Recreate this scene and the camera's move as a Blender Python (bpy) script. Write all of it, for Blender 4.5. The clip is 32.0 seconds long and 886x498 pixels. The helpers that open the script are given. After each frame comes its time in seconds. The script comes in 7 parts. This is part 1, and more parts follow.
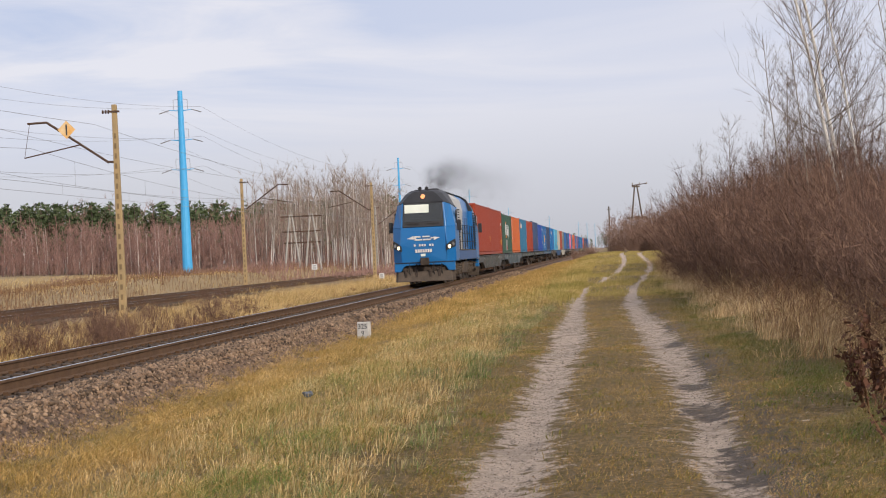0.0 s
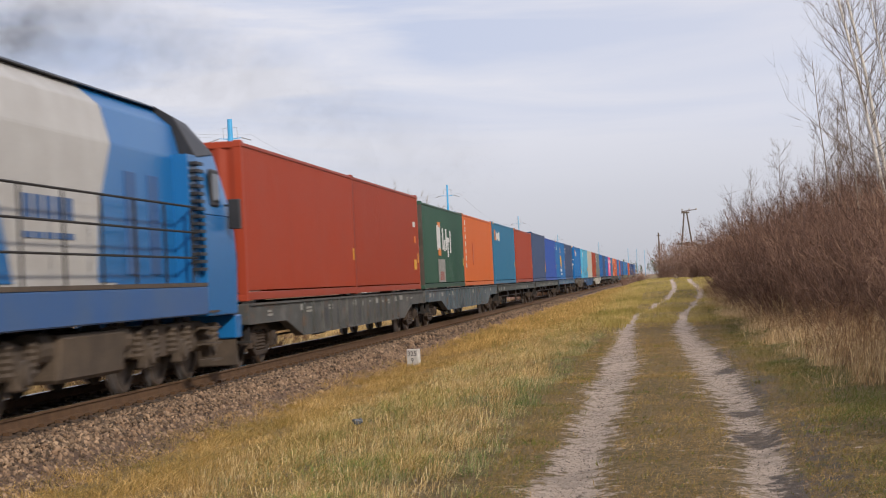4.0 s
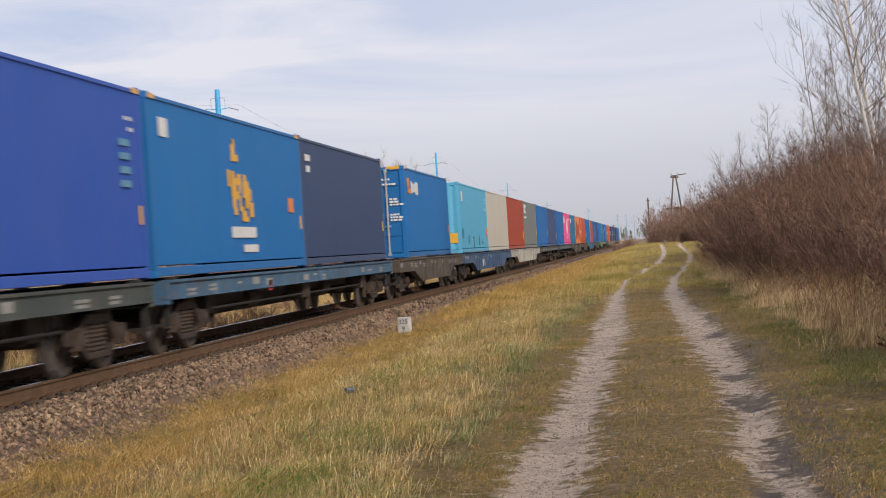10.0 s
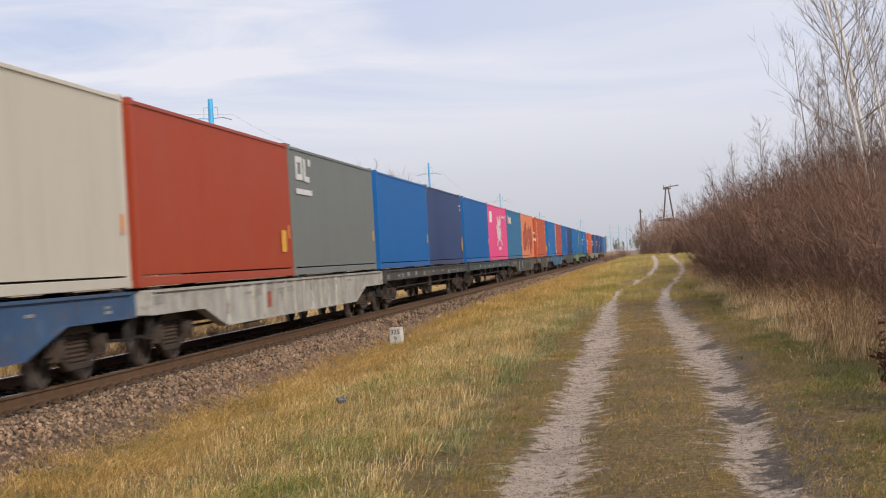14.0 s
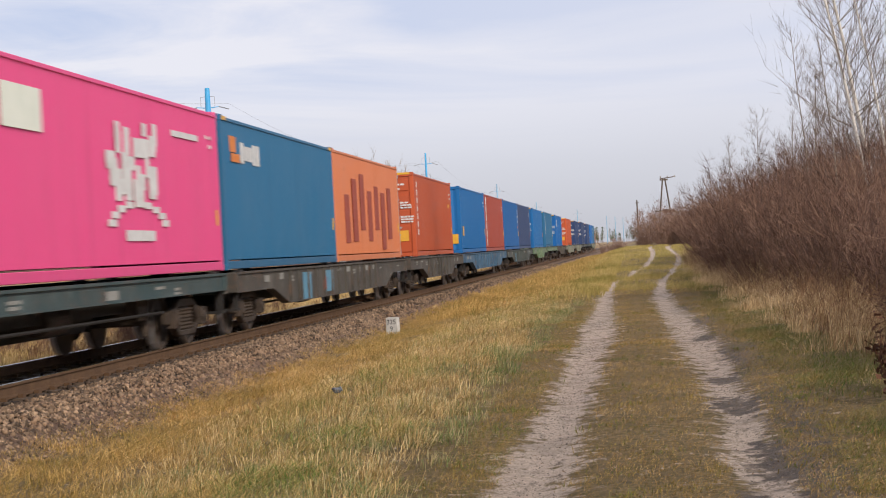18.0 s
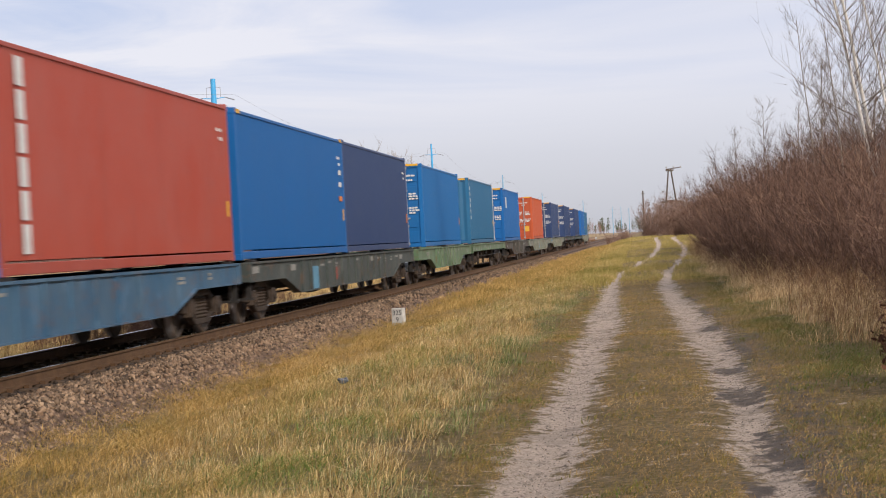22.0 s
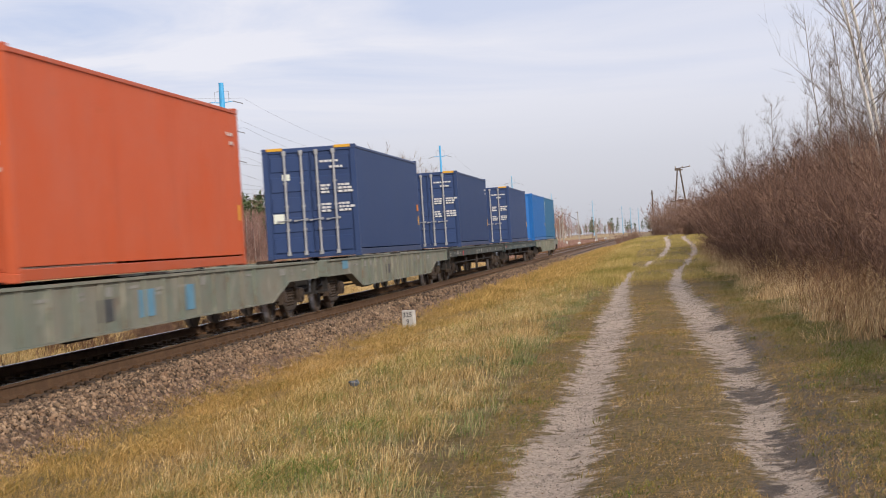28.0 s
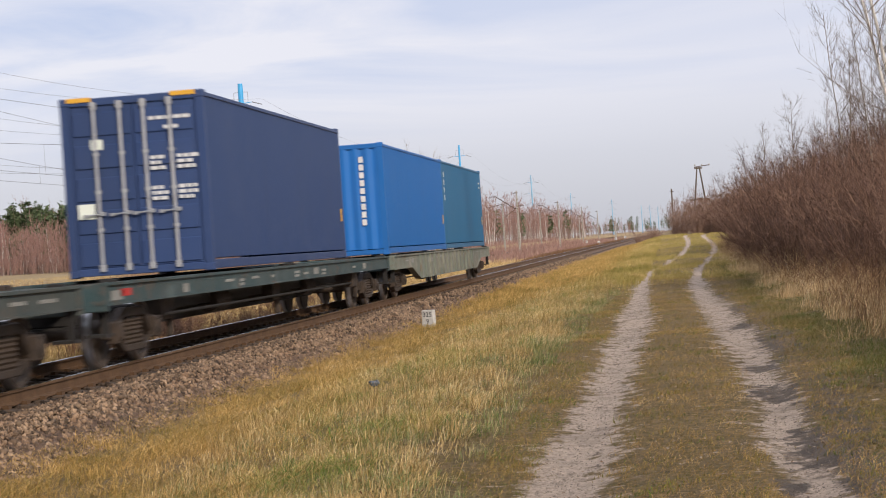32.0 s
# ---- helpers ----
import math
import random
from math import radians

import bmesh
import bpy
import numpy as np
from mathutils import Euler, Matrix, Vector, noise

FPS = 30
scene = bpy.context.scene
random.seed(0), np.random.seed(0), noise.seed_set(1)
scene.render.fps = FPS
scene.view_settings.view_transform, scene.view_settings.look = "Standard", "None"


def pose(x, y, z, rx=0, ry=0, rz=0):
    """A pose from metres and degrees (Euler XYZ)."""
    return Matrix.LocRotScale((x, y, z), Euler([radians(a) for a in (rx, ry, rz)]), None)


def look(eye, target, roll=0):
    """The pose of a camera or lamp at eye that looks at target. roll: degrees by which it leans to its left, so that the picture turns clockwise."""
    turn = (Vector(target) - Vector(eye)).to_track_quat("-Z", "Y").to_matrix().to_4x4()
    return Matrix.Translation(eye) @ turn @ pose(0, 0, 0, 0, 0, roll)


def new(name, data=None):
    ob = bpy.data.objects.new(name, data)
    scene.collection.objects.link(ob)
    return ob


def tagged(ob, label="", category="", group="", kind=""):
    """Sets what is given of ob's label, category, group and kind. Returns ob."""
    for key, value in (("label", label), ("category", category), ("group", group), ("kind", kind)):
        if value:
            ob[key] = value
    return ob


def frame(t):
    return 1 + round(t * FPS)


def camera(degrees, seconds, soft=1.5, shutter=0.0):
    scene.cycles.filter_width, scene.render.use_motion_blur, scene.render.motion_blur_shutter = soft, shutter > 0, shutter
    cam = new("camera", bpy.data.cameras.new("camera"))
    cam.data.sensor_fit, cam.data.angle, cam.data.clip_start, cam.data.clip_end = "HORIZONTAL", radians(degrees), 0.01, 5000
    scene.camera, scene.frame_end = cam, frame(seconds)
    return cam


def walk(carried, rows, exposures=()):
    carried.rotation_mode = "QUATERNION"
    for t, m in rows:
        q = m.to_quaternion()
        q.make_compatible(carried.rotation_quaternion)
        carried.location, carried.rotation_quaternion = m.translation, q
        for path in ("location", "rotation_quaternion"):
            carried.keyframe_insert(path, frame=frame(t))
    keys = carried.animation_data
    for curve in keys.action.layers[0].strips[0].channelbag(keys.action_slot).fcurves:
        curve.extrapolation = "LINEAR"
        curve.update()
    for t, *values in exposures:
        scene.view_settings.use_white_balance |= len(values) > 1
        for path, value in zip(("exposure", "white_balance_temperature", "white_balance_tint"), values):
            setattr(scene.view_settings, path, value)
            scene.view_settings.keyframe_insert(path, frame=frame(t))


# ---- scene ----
cam = camera(27.13, 32.0, soft=1.05, shutter=0.5)
EYE = (0.0, 0.0, 1.6)
# seconds, yaw, pitch, roll of the hand-held camera, which stands on one spot
TURNS = [
    (0, 5.22, 0.16, 2.64),
    (0.5, 5.36, 0.20, 2.58),
    (1, 5.50, 0.21, 2.55),
    (1.5, 5.62, 0.22, 2.48),
    (2, 5.74, 0.26, 2.58),
    (2.5, 5.89, 0.37, 2.70),
    (3, 6.15, 0.52, 2.78),
    (3.5, 6.42, 0.81, 2.73),
    (5.5, 7.53, 1.42, 3.36),
    (6, 7.25, 1.11, 3.42),
    (6.5, 7.14, 0.94, 3.44),
    (7, 7.07, 0.73, 3.64),
    (7.5, 6.99, 0.58, 3.67),
    (8, 6.83, 0.43, 3.60),
    (8.5, 6.69, 0.29, 3.57),
    (9, 6.56, 0.19, 3.65),
    (9.5, 6.50, 0.08, 3.68),
    (10, 6.45, 0.05, 3.57),
    (10.5, 6.41, 0.11, 3.18),
    (11, 6.41, 0.19, 3.04),
    (11.5, 6.45, 0.27, 3.08),
    (12, 6.45, 0.34, 3.18),
    (12.5, 6.33, 0.37, 3.12),
    (13, 6.28, 0.37, 3.19),
    (13.5, 6.24, 0.36, 3.29),
    (14, 6.21, 0.36, 3.32),
    (14.5, 6.22, 0.36, 3.35),
    (16.5, 6.21, 0.26, 3.24),
    (17, 6.17, 0.27, 3.09),
    (17.5, 6.14, 0.16, 2.96),
    (18, 6.10, 0.05, 3.09),
    (18.5, 6.10, 0.00, 3.22),
    (19, 6.09, -0.05, 3.18),
    (19.5, 6.08, -0.05, 3.20),
    (20, 6.06, -0.06, 3.12),
    (20.5, 6.14, -0.06, 3.08),
    (21, 6.19, -0.08, 3.08),
    (21.5, 6.23, -0.15, 3.08),
    (22, 6.28, -0.23, 3.09),
    (22.5, 6.33, -0.34, 3.20),
    (23, 6.35, -0.39, 3.20),
    (23.5, 6.40, -0.38, 3.32),
    (24, 6.43, -0.36, 3.25),
    (24.5, 6.47, -0.37, 3.23),
    (25, 6.54, -0.41, 3.35),
    (25.5, 6.57, -0.44, 3.42),
    (27.5, 6.53, -0.28, 3.52),
    (28, 6.58, -0.16, 3.66),
    (28.5, 6.61, -0.06, 3.57),
    (29, 6.69, 0.03, 3.50),
    (29.5, 6.77, 0.05, 3.51),
    (30, 6.88, -0.01, 3.54),
    (30.5, 6.98, -0.02, 3.69),
    (31, 7.02, -0.08, 3.79),
    (31.5, 7.09, -0.15, 3.73),
    (32, 7.19, -0.13, 3.93),
]
walk(cam, [(t, pose(*EYE, 90 + pitch, roll, yaw)) for t, yaw, pitch, roll in TURNS], [(0, 0.08, 6500, 14), (5, 0.05, 6500, 14), (10, 0.06, 6500, 14), (13, 0.12, 6500, 14), (32, 0.15, 6500, 14)])

# ---- world and sun ----
SUN_AZ, SUN_EL = 143.0, 27.0      # degrees clockwise from +y, degrees up
world = bpy.data.worlds.new("sky")
scene.world = world
world.use_nodes = True
wn, wl = world.node_tree.nodes, world.node_tree.links
wn.clear()
w_out, w_bg = wn.new("ShaderNodeOutputWorld"), wn.new("ShaderNodeBackground")
sky = wn.new("ShaderNodeTexSky")
sky.sky_type, sky.sun_disc = "NISHITA", False
sky.sun_elevation, sky.sun_rotation = radians(SUN_EL), radians(SUN_AZ)
sky.air_density, sky.dust_density, sky.ozone_density = 1.0, 1.0, 2.0
w_co = wn.new("ShaderNodeTexCoord")
w_map = wn.new("ShaderNodeMapping")
w_map.inputs["Scale"].default_value = (2.4, 2.4, 15.0)
w_map.inputs["Rotation"].default_value = (0.06, 0.05, 0.0)
w_noise = wn.new("ShaderNodeTexNoise")
w_noise.inputs["Scale"].default_value = 1.5
w_noise.inputs["Detail"].default_value = 7.0
w_noise.inputs["Roughness"].default_value = 0.55
w_noise.inputs["Distortion"].default_value = 0.8
w_ramp = wn.new("ShaderNodeValToRGB")      # thin cloud: lavender-grey where thick, bright where thin
w_ramp.color_ramp.elements[0].position, w_ramp.color_ramp.elements[0].color = 0.40, (0.555, 0.635, 0.815, 1)
w_ramp.color_ramp.elements[1].position, w_ramp.color_ramp.elements[1].color = 0.60, (0.82, 0.83, 0.885, 1)
w_mix = wn.new("ShaderNodeMix")
w_mix.data_type = "RGBA"
w_mix.inputs["Factor"].default_value = 0.9
wl.new(w_co.outputs["Generated"], w_map.inputs["Vector"])
wl.new(w_map.outputs["Vector"], w_noise.inputs["Vector"])
wl.new(w_noise.outputs["Fac"], w_ramp.inputs["Fac"])
# the streaks dissolve into haze towards the horizon
w_sep, w_rng, w_haze, w_gain = wn.new("ShaderNodeSeparateXYZ"), wn.new("ShaderNodeMapRange"), wn.new("ShaderNodeMix"), wn.new("ShaderNodeMix")
w_haze.data_type = w_gain.data_type = "RGBA"
w_rng.inputs["From Min"].default_value, w_rng.inputs["From Max"].default_value = 0.045, 0.105
wl.new(w_co.outputs["Generated"], w_sep.inputs["Vector"])
wl.new(w_sep.outputs["Z"], w_rng.inputs["Value"])
# the sheet of cloud is smoother towards the east
w_east, w_both = wn.new("ShaderNodeMapRange"), wn.new("ShaderNodeMath")
w_east.inputs["From Min"].default_value, w_east.inputs["From Max"].default_value, w_east.inputs["To Min"].default_value, w_east.inputs["To Max"].default_value = -0.22, 0.05, 1.0, 0.35
wl.new(w_sep.outputs["X"], w_east.inputs["Value"])
w_both.operation = "MULTIPLY"
wl.new(w_rng.outputs["Result"], w_both.inputs[0])
wl.new(w_east.outputs["Result"], w_both.inputs[1])
wl.new(w_both.outputs[0], w_haze.inputs["Factor"])
w_low = wn.new("ShaderNodeValToRGB")       # greyer towards the horizon
w_low.color_ramp.elements[0].position, w_low.color_ramp.elements[0].color = 0.0, (0.53, 0.555, 0.61, 1)
w_low.color_ramp.elements[1].position, w_low.color_ramp.elements[1].color = 0.085, (0.745, 0.765, 0.845, 1)
wl.new(w_sep.outputs["Z"], w_low.inputs["Fac"])
wl.new(w_low.outputs["Color"], w_haze.inputs["A"])
wl.new(w_ramp.outputs["Color"], w_haze.inputs["B"])
w_gain.blend_type = "MULTIPLY"
w_gain.inputs["Factor"].default_value = 1.0
w_gain.inputs["B"].default_value = (9.3, 9.3, 9.3, 1)
w_gain.clamp_result = False
wl.new(w_haze.outputs["Result"], w_gain.inputs["A"])
wl.new(sky.outputs["Color"], w_mix.inputs["A"])
wl.new(w_gain.outputs["Result"], w_mix.inputs["B"])
wl.new(w_mix.outputs["Result"], w_bg.inputs["Color"])
w_bg.inputs["Strength"].default_value = 0.1
wl.new(w_bg.outputs["Background"], w_out.inputs["Surface"])

sun = new("sun", bpy.data.lights.new("sun", "SUN"))
sun.data.energy, sun.data.angle, sun.data.color = 2.9, radians(4.0), (1.0, 0.91, 0.78)
az, el = radians(SUN_AZ), radians(SUN_EL)
SUN_DIR = Vector((math.sin(az) * math.cos(el), math.cos(az) * math.cos(el), math.sin(el)))
sun.matrix_world = look(SUN_DIR * 60, (0, 0, 0))
scene.view_settings.exposure = 0.0

# ---- materials ----
def node_mat(name):
    m = bpy.data.materials.new(name)
    m.use_nodes = True
    n, l = m.node_tree.nodes, m.node_tree.links
    return m, n, l, n["Principled BSDF"]


def noise_fac(n, l, scale, detail=4.0, rough=0.6, lo=0.35, hi=0.65, stretch=None, coord="Object"):
    co, nz, rp = n.new("ShaderNodeTexCoord"), n.new("ShaderNodeTexNoise"), n.new("ShaderNodeMapRange")
    src = co.outputs[coord]
    if stretch:
        mp = n.new("ShaderNodeMapping")
        mp.inputs["Scale"].default_value = stretch
        l.new(src, mp.inputs["Vector"])
        src = mp.outputs["Vector"]
    l.new(src, nz.inputs["Vector"])
    nz.inputs["Scale"].default_value, nz.inputs["Detail"].default_value, nz.inputs["Roughness"].default_value = scale, detail, rough
    rp.inputs["From Min"].default_value, rp.inputs["From Max"].default_value = lo, hi
    l.new(nz.outputs["Fac"], rp.inputs["Value"])
    return rp.outputs["Result"]


def mixed(n, l, fac, a, b):
    mx = n.new("ShaderNodeMix")
    mx.data_type = "RGBA"
    for sock, v in (("Factor", fac), ("A", a), ("B", b)):
        if isinstance(v, (tuple, list)):
            mx.inputs[sock].default_value = (*v[:3], 1)
        elif isinstance(v, (int, float)):
            mx.inputs[sock].default_value = v
        else:
            l.new(v, mx.inputs[sock])
    return mx.outputs["Result"]


def scaled(n, l, a, k):
    mt = n.new("ShaderNodeMath")
    mt.operation = "MULTIPLY"
    l.new(a, mt.inputs[0])
    mt.inputs[1].default_value = k
    return mt.outputs[0]


def bumped(n, l, bsdf, height, strength, distance):
    b = n.new("ShaderNodeBump")
    b.inputs["Strength"].default_value, b.inputs["Distance"].default_value = strength, distance
    l.new(height, b.inputs["Height"])
    l.new(b.outputs["Normal"], bsdf.inputs["Normal"])


def surface(name, col, col2, rough=0.7, metal=0.0, scale=3.0, grain=40.0, bump=0.15, dist=0.01, grain_amt=0.35, stretch=None, island=0.0, obj=0.0):
    """A surface with stains at one scale, grain at another and fine relief."""
    m, n, l, bs = node_mat(name)
    big = noise_fac(n, l, scale, 5, 0.6, 0.35, 0.7, stretch)
    fine = noise_fac(n, l, grain, 3, 0.6, 0.3, 0.7, stretch)
    c = mixed(n, l, big, col, col2)
    dark = tuple(v * 0.55 for v in col)
    c = mixed(n, l, scaled(n, l, fine, grain_amt), c, dark)
    if island or obj:
        src = n.new("ShaderNodeNewGeometry").outputs["Random Per Island"] if island else n.new("ShaderNodeObjectInfo").outputs["Random"]
        hsv, rng = n.new("ShaderNodeHueSaturation"), n.new("ShaderNodeMapRange")
        k = island or obj
        rng.inputs["To Min"].default_value, rng.inputs["To Max"].default_value = 1 - k, 1 + k
        l.new(src, rng.inputs["Value"])
        l.new(rng.outputs["Result"], hsv.inputs["Value"])
        l.new(c, hsv.inputs["Color"])
        c = hsv.outputs["Color"]
    l.new(c, bs.inputs["Base Color"])
    bs.inputs["Roughness"].default_value, bs.inputs["Metallic"].default_value = rough, metal
    if bump:
        bumped(n, l, bs, fine, bump, dist)
    return m


def paint(name, col, fade=0.25, rust=0.12, rough=0.5):
    """Weathered container enamel: sun-faded patches, vertical dirt runs, rust specks."""
    m, n, l, bs = node_mat(name)
    pale = tuple(v + (0.45 - v) * fade * 0.22 for v in col)
    c = mixed(n, l, noise_fac(n, l, 0.7, 4, 0.6, 0.35, 0.7), col, pale)
    runs = noise_fac(n, l, 1.0, 4, 0.7, 0.5, 0.8, (3.0, 3.0, 0.25))
    c = mixed(n, l, scaled(n, l, runs, 0.35), c, tuple(v * 0.55 + 0.02 for v in col))
    spots = noise_fac(n, l, 2.3, 8, 0.75, 0.62, 0.74)
    c = mixed(n, l, scaled(n, l, spots, rust * 3), c, (0.16, 0.07, 0.035))
    hsv, rng, ob = n.new("ShaderNodeHueSaturation"), n.new("ShaderNodeMapRange"), n.new("ShaderNodeObjectInfo")
    rng.inputs["To Min"].default_value, rng.inputs["To Max"].default_value = 0.9, 1.1
    l.new(ob.outputs["Random"], rng.inputs["Value"])
    l.new(rng.outputs["Result"], hsv.inputs["Value"])
    l.new(c, hsv.inputs["Color"])
    l.new(hsv.outputs["Color"], bs.inputs["Base Color"])
    bs.inputs["Roughness"].default_value, bs.inputs["Specular IOR Level"].default_value = rough, 0.3
    bumped(n, l, bs, noise_fac(n, l, 1.6, 3), 0.12, 0.02)
    return m


def wagon_paint(name, col, col2):
    """Old wagon enamel: patched repaints, rust scabs, brake dust towards nothing in particular."""
    m, n, l, bs = node_mat(name)
    c = mixed(n, l, noise_fac(n, l, 0.9, 5, 0.6, 0.4, 0.62), col, col2)
    pale = tuple(min(0.6, v * 1.4 + 0.02) for v in col2)
    c = mixed(n, l, scaled(n, l, noise_fac(n, l, 1.7, 3, 0.5, 0.58, 0.66), 0.6), c, pale)
    c = mixed(n, l, scaled(n, l, noise_fac(n, l, 2.6, 8, 0.75, 0.54, 0.68), 0.85), c, (0.15, 0.08, 0.045))
    c = mixed(n, l, scaled(n, l, noise_fac(n, l, 1.0, 5, 0.7, 0.45, 0.8, (2.5, 2.5, 0.3)), 0.5), c, (0.06, 0.05, 0.04))
    l.new(c, bs.inputs["Base Color"])
    bs.inputs["Roughness"].default_value = 0.7
    bumped(n, l, bs, noise_fac(n, l, 20, 4), 0.25, 0.01)
    return m


def blades_mat(name, cols, rough=0.75, trans=0.25, patch=0.35, pscale=0.35):
    """Leaves of grass: each its own tint, with patches along the ground."""
    m, n, l, bs = node_mat(name)
    g = n.new("ShaderNodeNewGeometry")
    rp = n.new("ShaderNodeValToRGB")
    els = rp.color_ramp.elements
    while len(els) < len(cols):
        els.new(0.5)
    for i, c in enumerate(cols):
        els[i].position, els[i].color = i / (len(cols) - 1), (*c, 1)
    pn = noise_fac(n, l, pscale, 3, 0.6, 0.3, 0.7)
    ad = n.new("ShaderNodeMath")
    ad.operation = "MULTIPLY_ADD"
    l.new(g.outputs["Random Per Island"], ad.inputs[0])
    ad.inputs[1].default_value = 1 - patch
    l.new(scaled(n, l, pn, patch), ad.inputs[2])
    l.new(ad.outputs[0], rp.inputs["Fac"])
    l.new(rp.outputs["Color"], bs.inputs["Base Color"])
    bs.inputs["Roughness"].default_value = rough
    bs.inputs["Specular IOR Level"].default_value = 0.2
    tr, mx = n.new("ShaderNodeBsdfTranslucent"), n.new("ShaderNodeMixShader")
    l.new(rp.outputs["Color"], tr.inputs["Color"])
    mx.inputs["Fac"].default_value = trans
    l.new(bs.outputs["BSDF"], mx.inputs[1])
    l.new(tr.outputs["BSDF"], mx.inputs[2])
    l.new(mx.outputs["Shader"], n["Material Output"].inputs["Surface"])
    return m


def glow(name, col, strength):
    m, n, l, bs = node_mat(name)
    bs.inputs["Base Color"].default_value = (*col, 1)
    bs.inputs["Emission Color"].default_value = (*col, 1)
    bs.inputs["Emission Strength"].default_value = strength
    return m


def glass(name, tint, rough=0.05):
    m, n, l, bs = node_mat(name)
    bs.inputs["Base Color"].default_value = (*tint, 1)
    bs.inputs["Roughness"].default_value = rough
    bs.inputs["Transmission Weight"].default_value = 0.6
    return m


M = {}
# container enamels
for key, col, fade, rust in (
        ("red", (0.32, 0.042, 0.013), 0.12, 0.06), ("green", (0.022, 0.075, 0.045), 0.2, 0.2), ("orange", (0.57, 0.125, 0.024), 0.15, 0.08),
        ("sea_blue", (0.020, 0.145, 0.26), 0.15, 0.05), ("navy", (0.036, 0.064, 0.14), 0.12, 0.05), ("royal", (0.022, 0.078, 0.36), 0.1, 0.03),
        ("azure", (0.006, 0.128, 0.36), 0.1, 0.05), ("sky_blue", (0.085, 0.37, 0.55), 0.2, 0.25), ("beige", (0.50, 0.47, 0.39), 0.2, 0.1),
        ("brown_red", (0.32, 0.044, 0.013), 0.15, 0.08), ("grey", (0.15, 0.165, 0.155), 0.2, 0.1), ("mid_blue", (0.004, 0.112, 0.35), 0.08, 0.04),
        ("magenta", (0.72, 0.075, 0.23), 0.1, 0.02), ("steel_blue", (0.016, 0.125, 0.25), 0.2, 0.1), ("rust_orange", (0.62, 0.19, 0.075), 0.3, 0.35),
        ("burnt_orange", (0.48, 0.085, 0.025), 0.25, 0.2), ("salmon_red", (0.37, 0.06, 0.034), 0.3, 0.1), ("violet_navy", (0.029, 0.056, 0.145), 0.1, 0.03),
        ("bright_blue", (0.012, 0.135, 0.42), 0.12, 0.03), ("teal", (0.018, 0.125, 0.25), 0.2, 0.08)):
    M[key] = paint(key + "_container_enamel", col, fade, rust)
# wagon frames
for key, col, col2 in (
        ("w_grey", (0.054, 0.061, 0.058), (0.090, 0.090, 0.083)), ("w_bluegrey", (0.054, 0.086, 0.108), (0.094, 0.115, 0.122)), ("w_dark", (0.032, 0.036, 0.036), (0.065, 0.065, 0.058)),
        ("w_greengrey", (0.036, 0.052, 0.049), (0.065, 0.076, 0.068)), ("w_blue", (0.027, 0.10, 0.185), (0.06, 0.13, 0.20)), ("w_brown", (0.054, 0.042, 0.030), (0.086, 0.072, 0.058)),
        ("w_deepblue", (0.018, 0.068, 0.16), (0.035, 0.085, 0.17)), ("w_white", (0.44, 0.44, 0.40), (0.31, 0.29, 0.25)), ("w_mud", (0.050, 0.045, 0.037), (0.083, 0.074, 0.061)),
        ("w_green", (0.101, 0.187, 0.094), (0.158, 0.202, 0.130)), ("w_sage", (0.165, 0.195, 0.155), (0.22, 0.21, 0.165)), ("w_teal", (0.025, 0.058, 0.061), (0.054, 0.079, 0.079))):
    M[key] = wagon_paint(key + "_wagon_paint", col, col2)
M["bogie"] = surface("oily_brown_bogie_iron", (0.032, 0.023, 0.017), (0.085, 0.058, 0.040), 0.75, 0.2, 4, 40, 0.4, 0.01)
M["under"] = surface("dark_underframe_iron", (0.014, 0.012, 0.011), (0.03, 0.026, 0.022), 0.8, 0.1, 3, 30, 0.3, 0.01)
M["wheel"] = surface("worn_wheel_steel", (0.10, 0.085, 0.075), (0.17, 0.14, 0.12), 0.5, 0.6, 5, 50, 0.2, 0.005)
M["bright_steel"] = surface("bright_worn_steel", (0.75, 0.75, 0.76), (0.60, 0.59, 0.58), 0.32, 0.9, 6, 60, 0.1, 0.003)
M["bar_zinc"] = surface("galvanised_lock_bar", (0.45, 0.46, 0.47), (0.33, 0.33, 0.34), 0.45, 0.4, 5, 60, 0.1, 0.003)
M["mark_white"] = surface("white_lettering_paint", (0.72, 0.72, 0.70), (0.55, 0.55, 0.53), 0.6, 0, 6, 60, 0.0, 0, 0.25)
M["mark_dull"] = surface("dirty_pale_stencil_paint", (0.34, 0.34, 0.31), (0.20, 0.19, 0.17), 0.7, 0, 5, 40, 0.0, 0, 0.5)
M["mark_yellow"] = surface("yellow_label_vinyl", (0.75, 0.40, 0.03), (0.65, 0.34, 0.04), 0.55, 0, 6, 60, 0.0, 0, 0.2)
M["board_yellow"] = surface("faded_yellow_orange_enamel", (0.78, 0.42, 0.12), (0.80, 0.62, 0.36), 0.6, 0, 3, 40, 0.0, 0, 0.2)
M["mark_orange"] = surface("orange_label_vinyl", (0.72, 0.22, 0.03), (0.60, 0.18, 0.03), 0.55, 0, 6, 60, 0.0, 0, 0.2)
M["mark_dark"] = surface("dark_patch_paint", (0.04, 0.045, 0.05), (0.08, 0.08, 0.08), 0.65, 0, 6, 60, 0.0, 0, 0.2)
M["mark_rust"] = surface("red_primer_overpaint", (0.30, 0.05, 0.03), (0.36, 0.08, 0.05), 0.75, 0, 5, 60, 0.0, 0, 0.2)
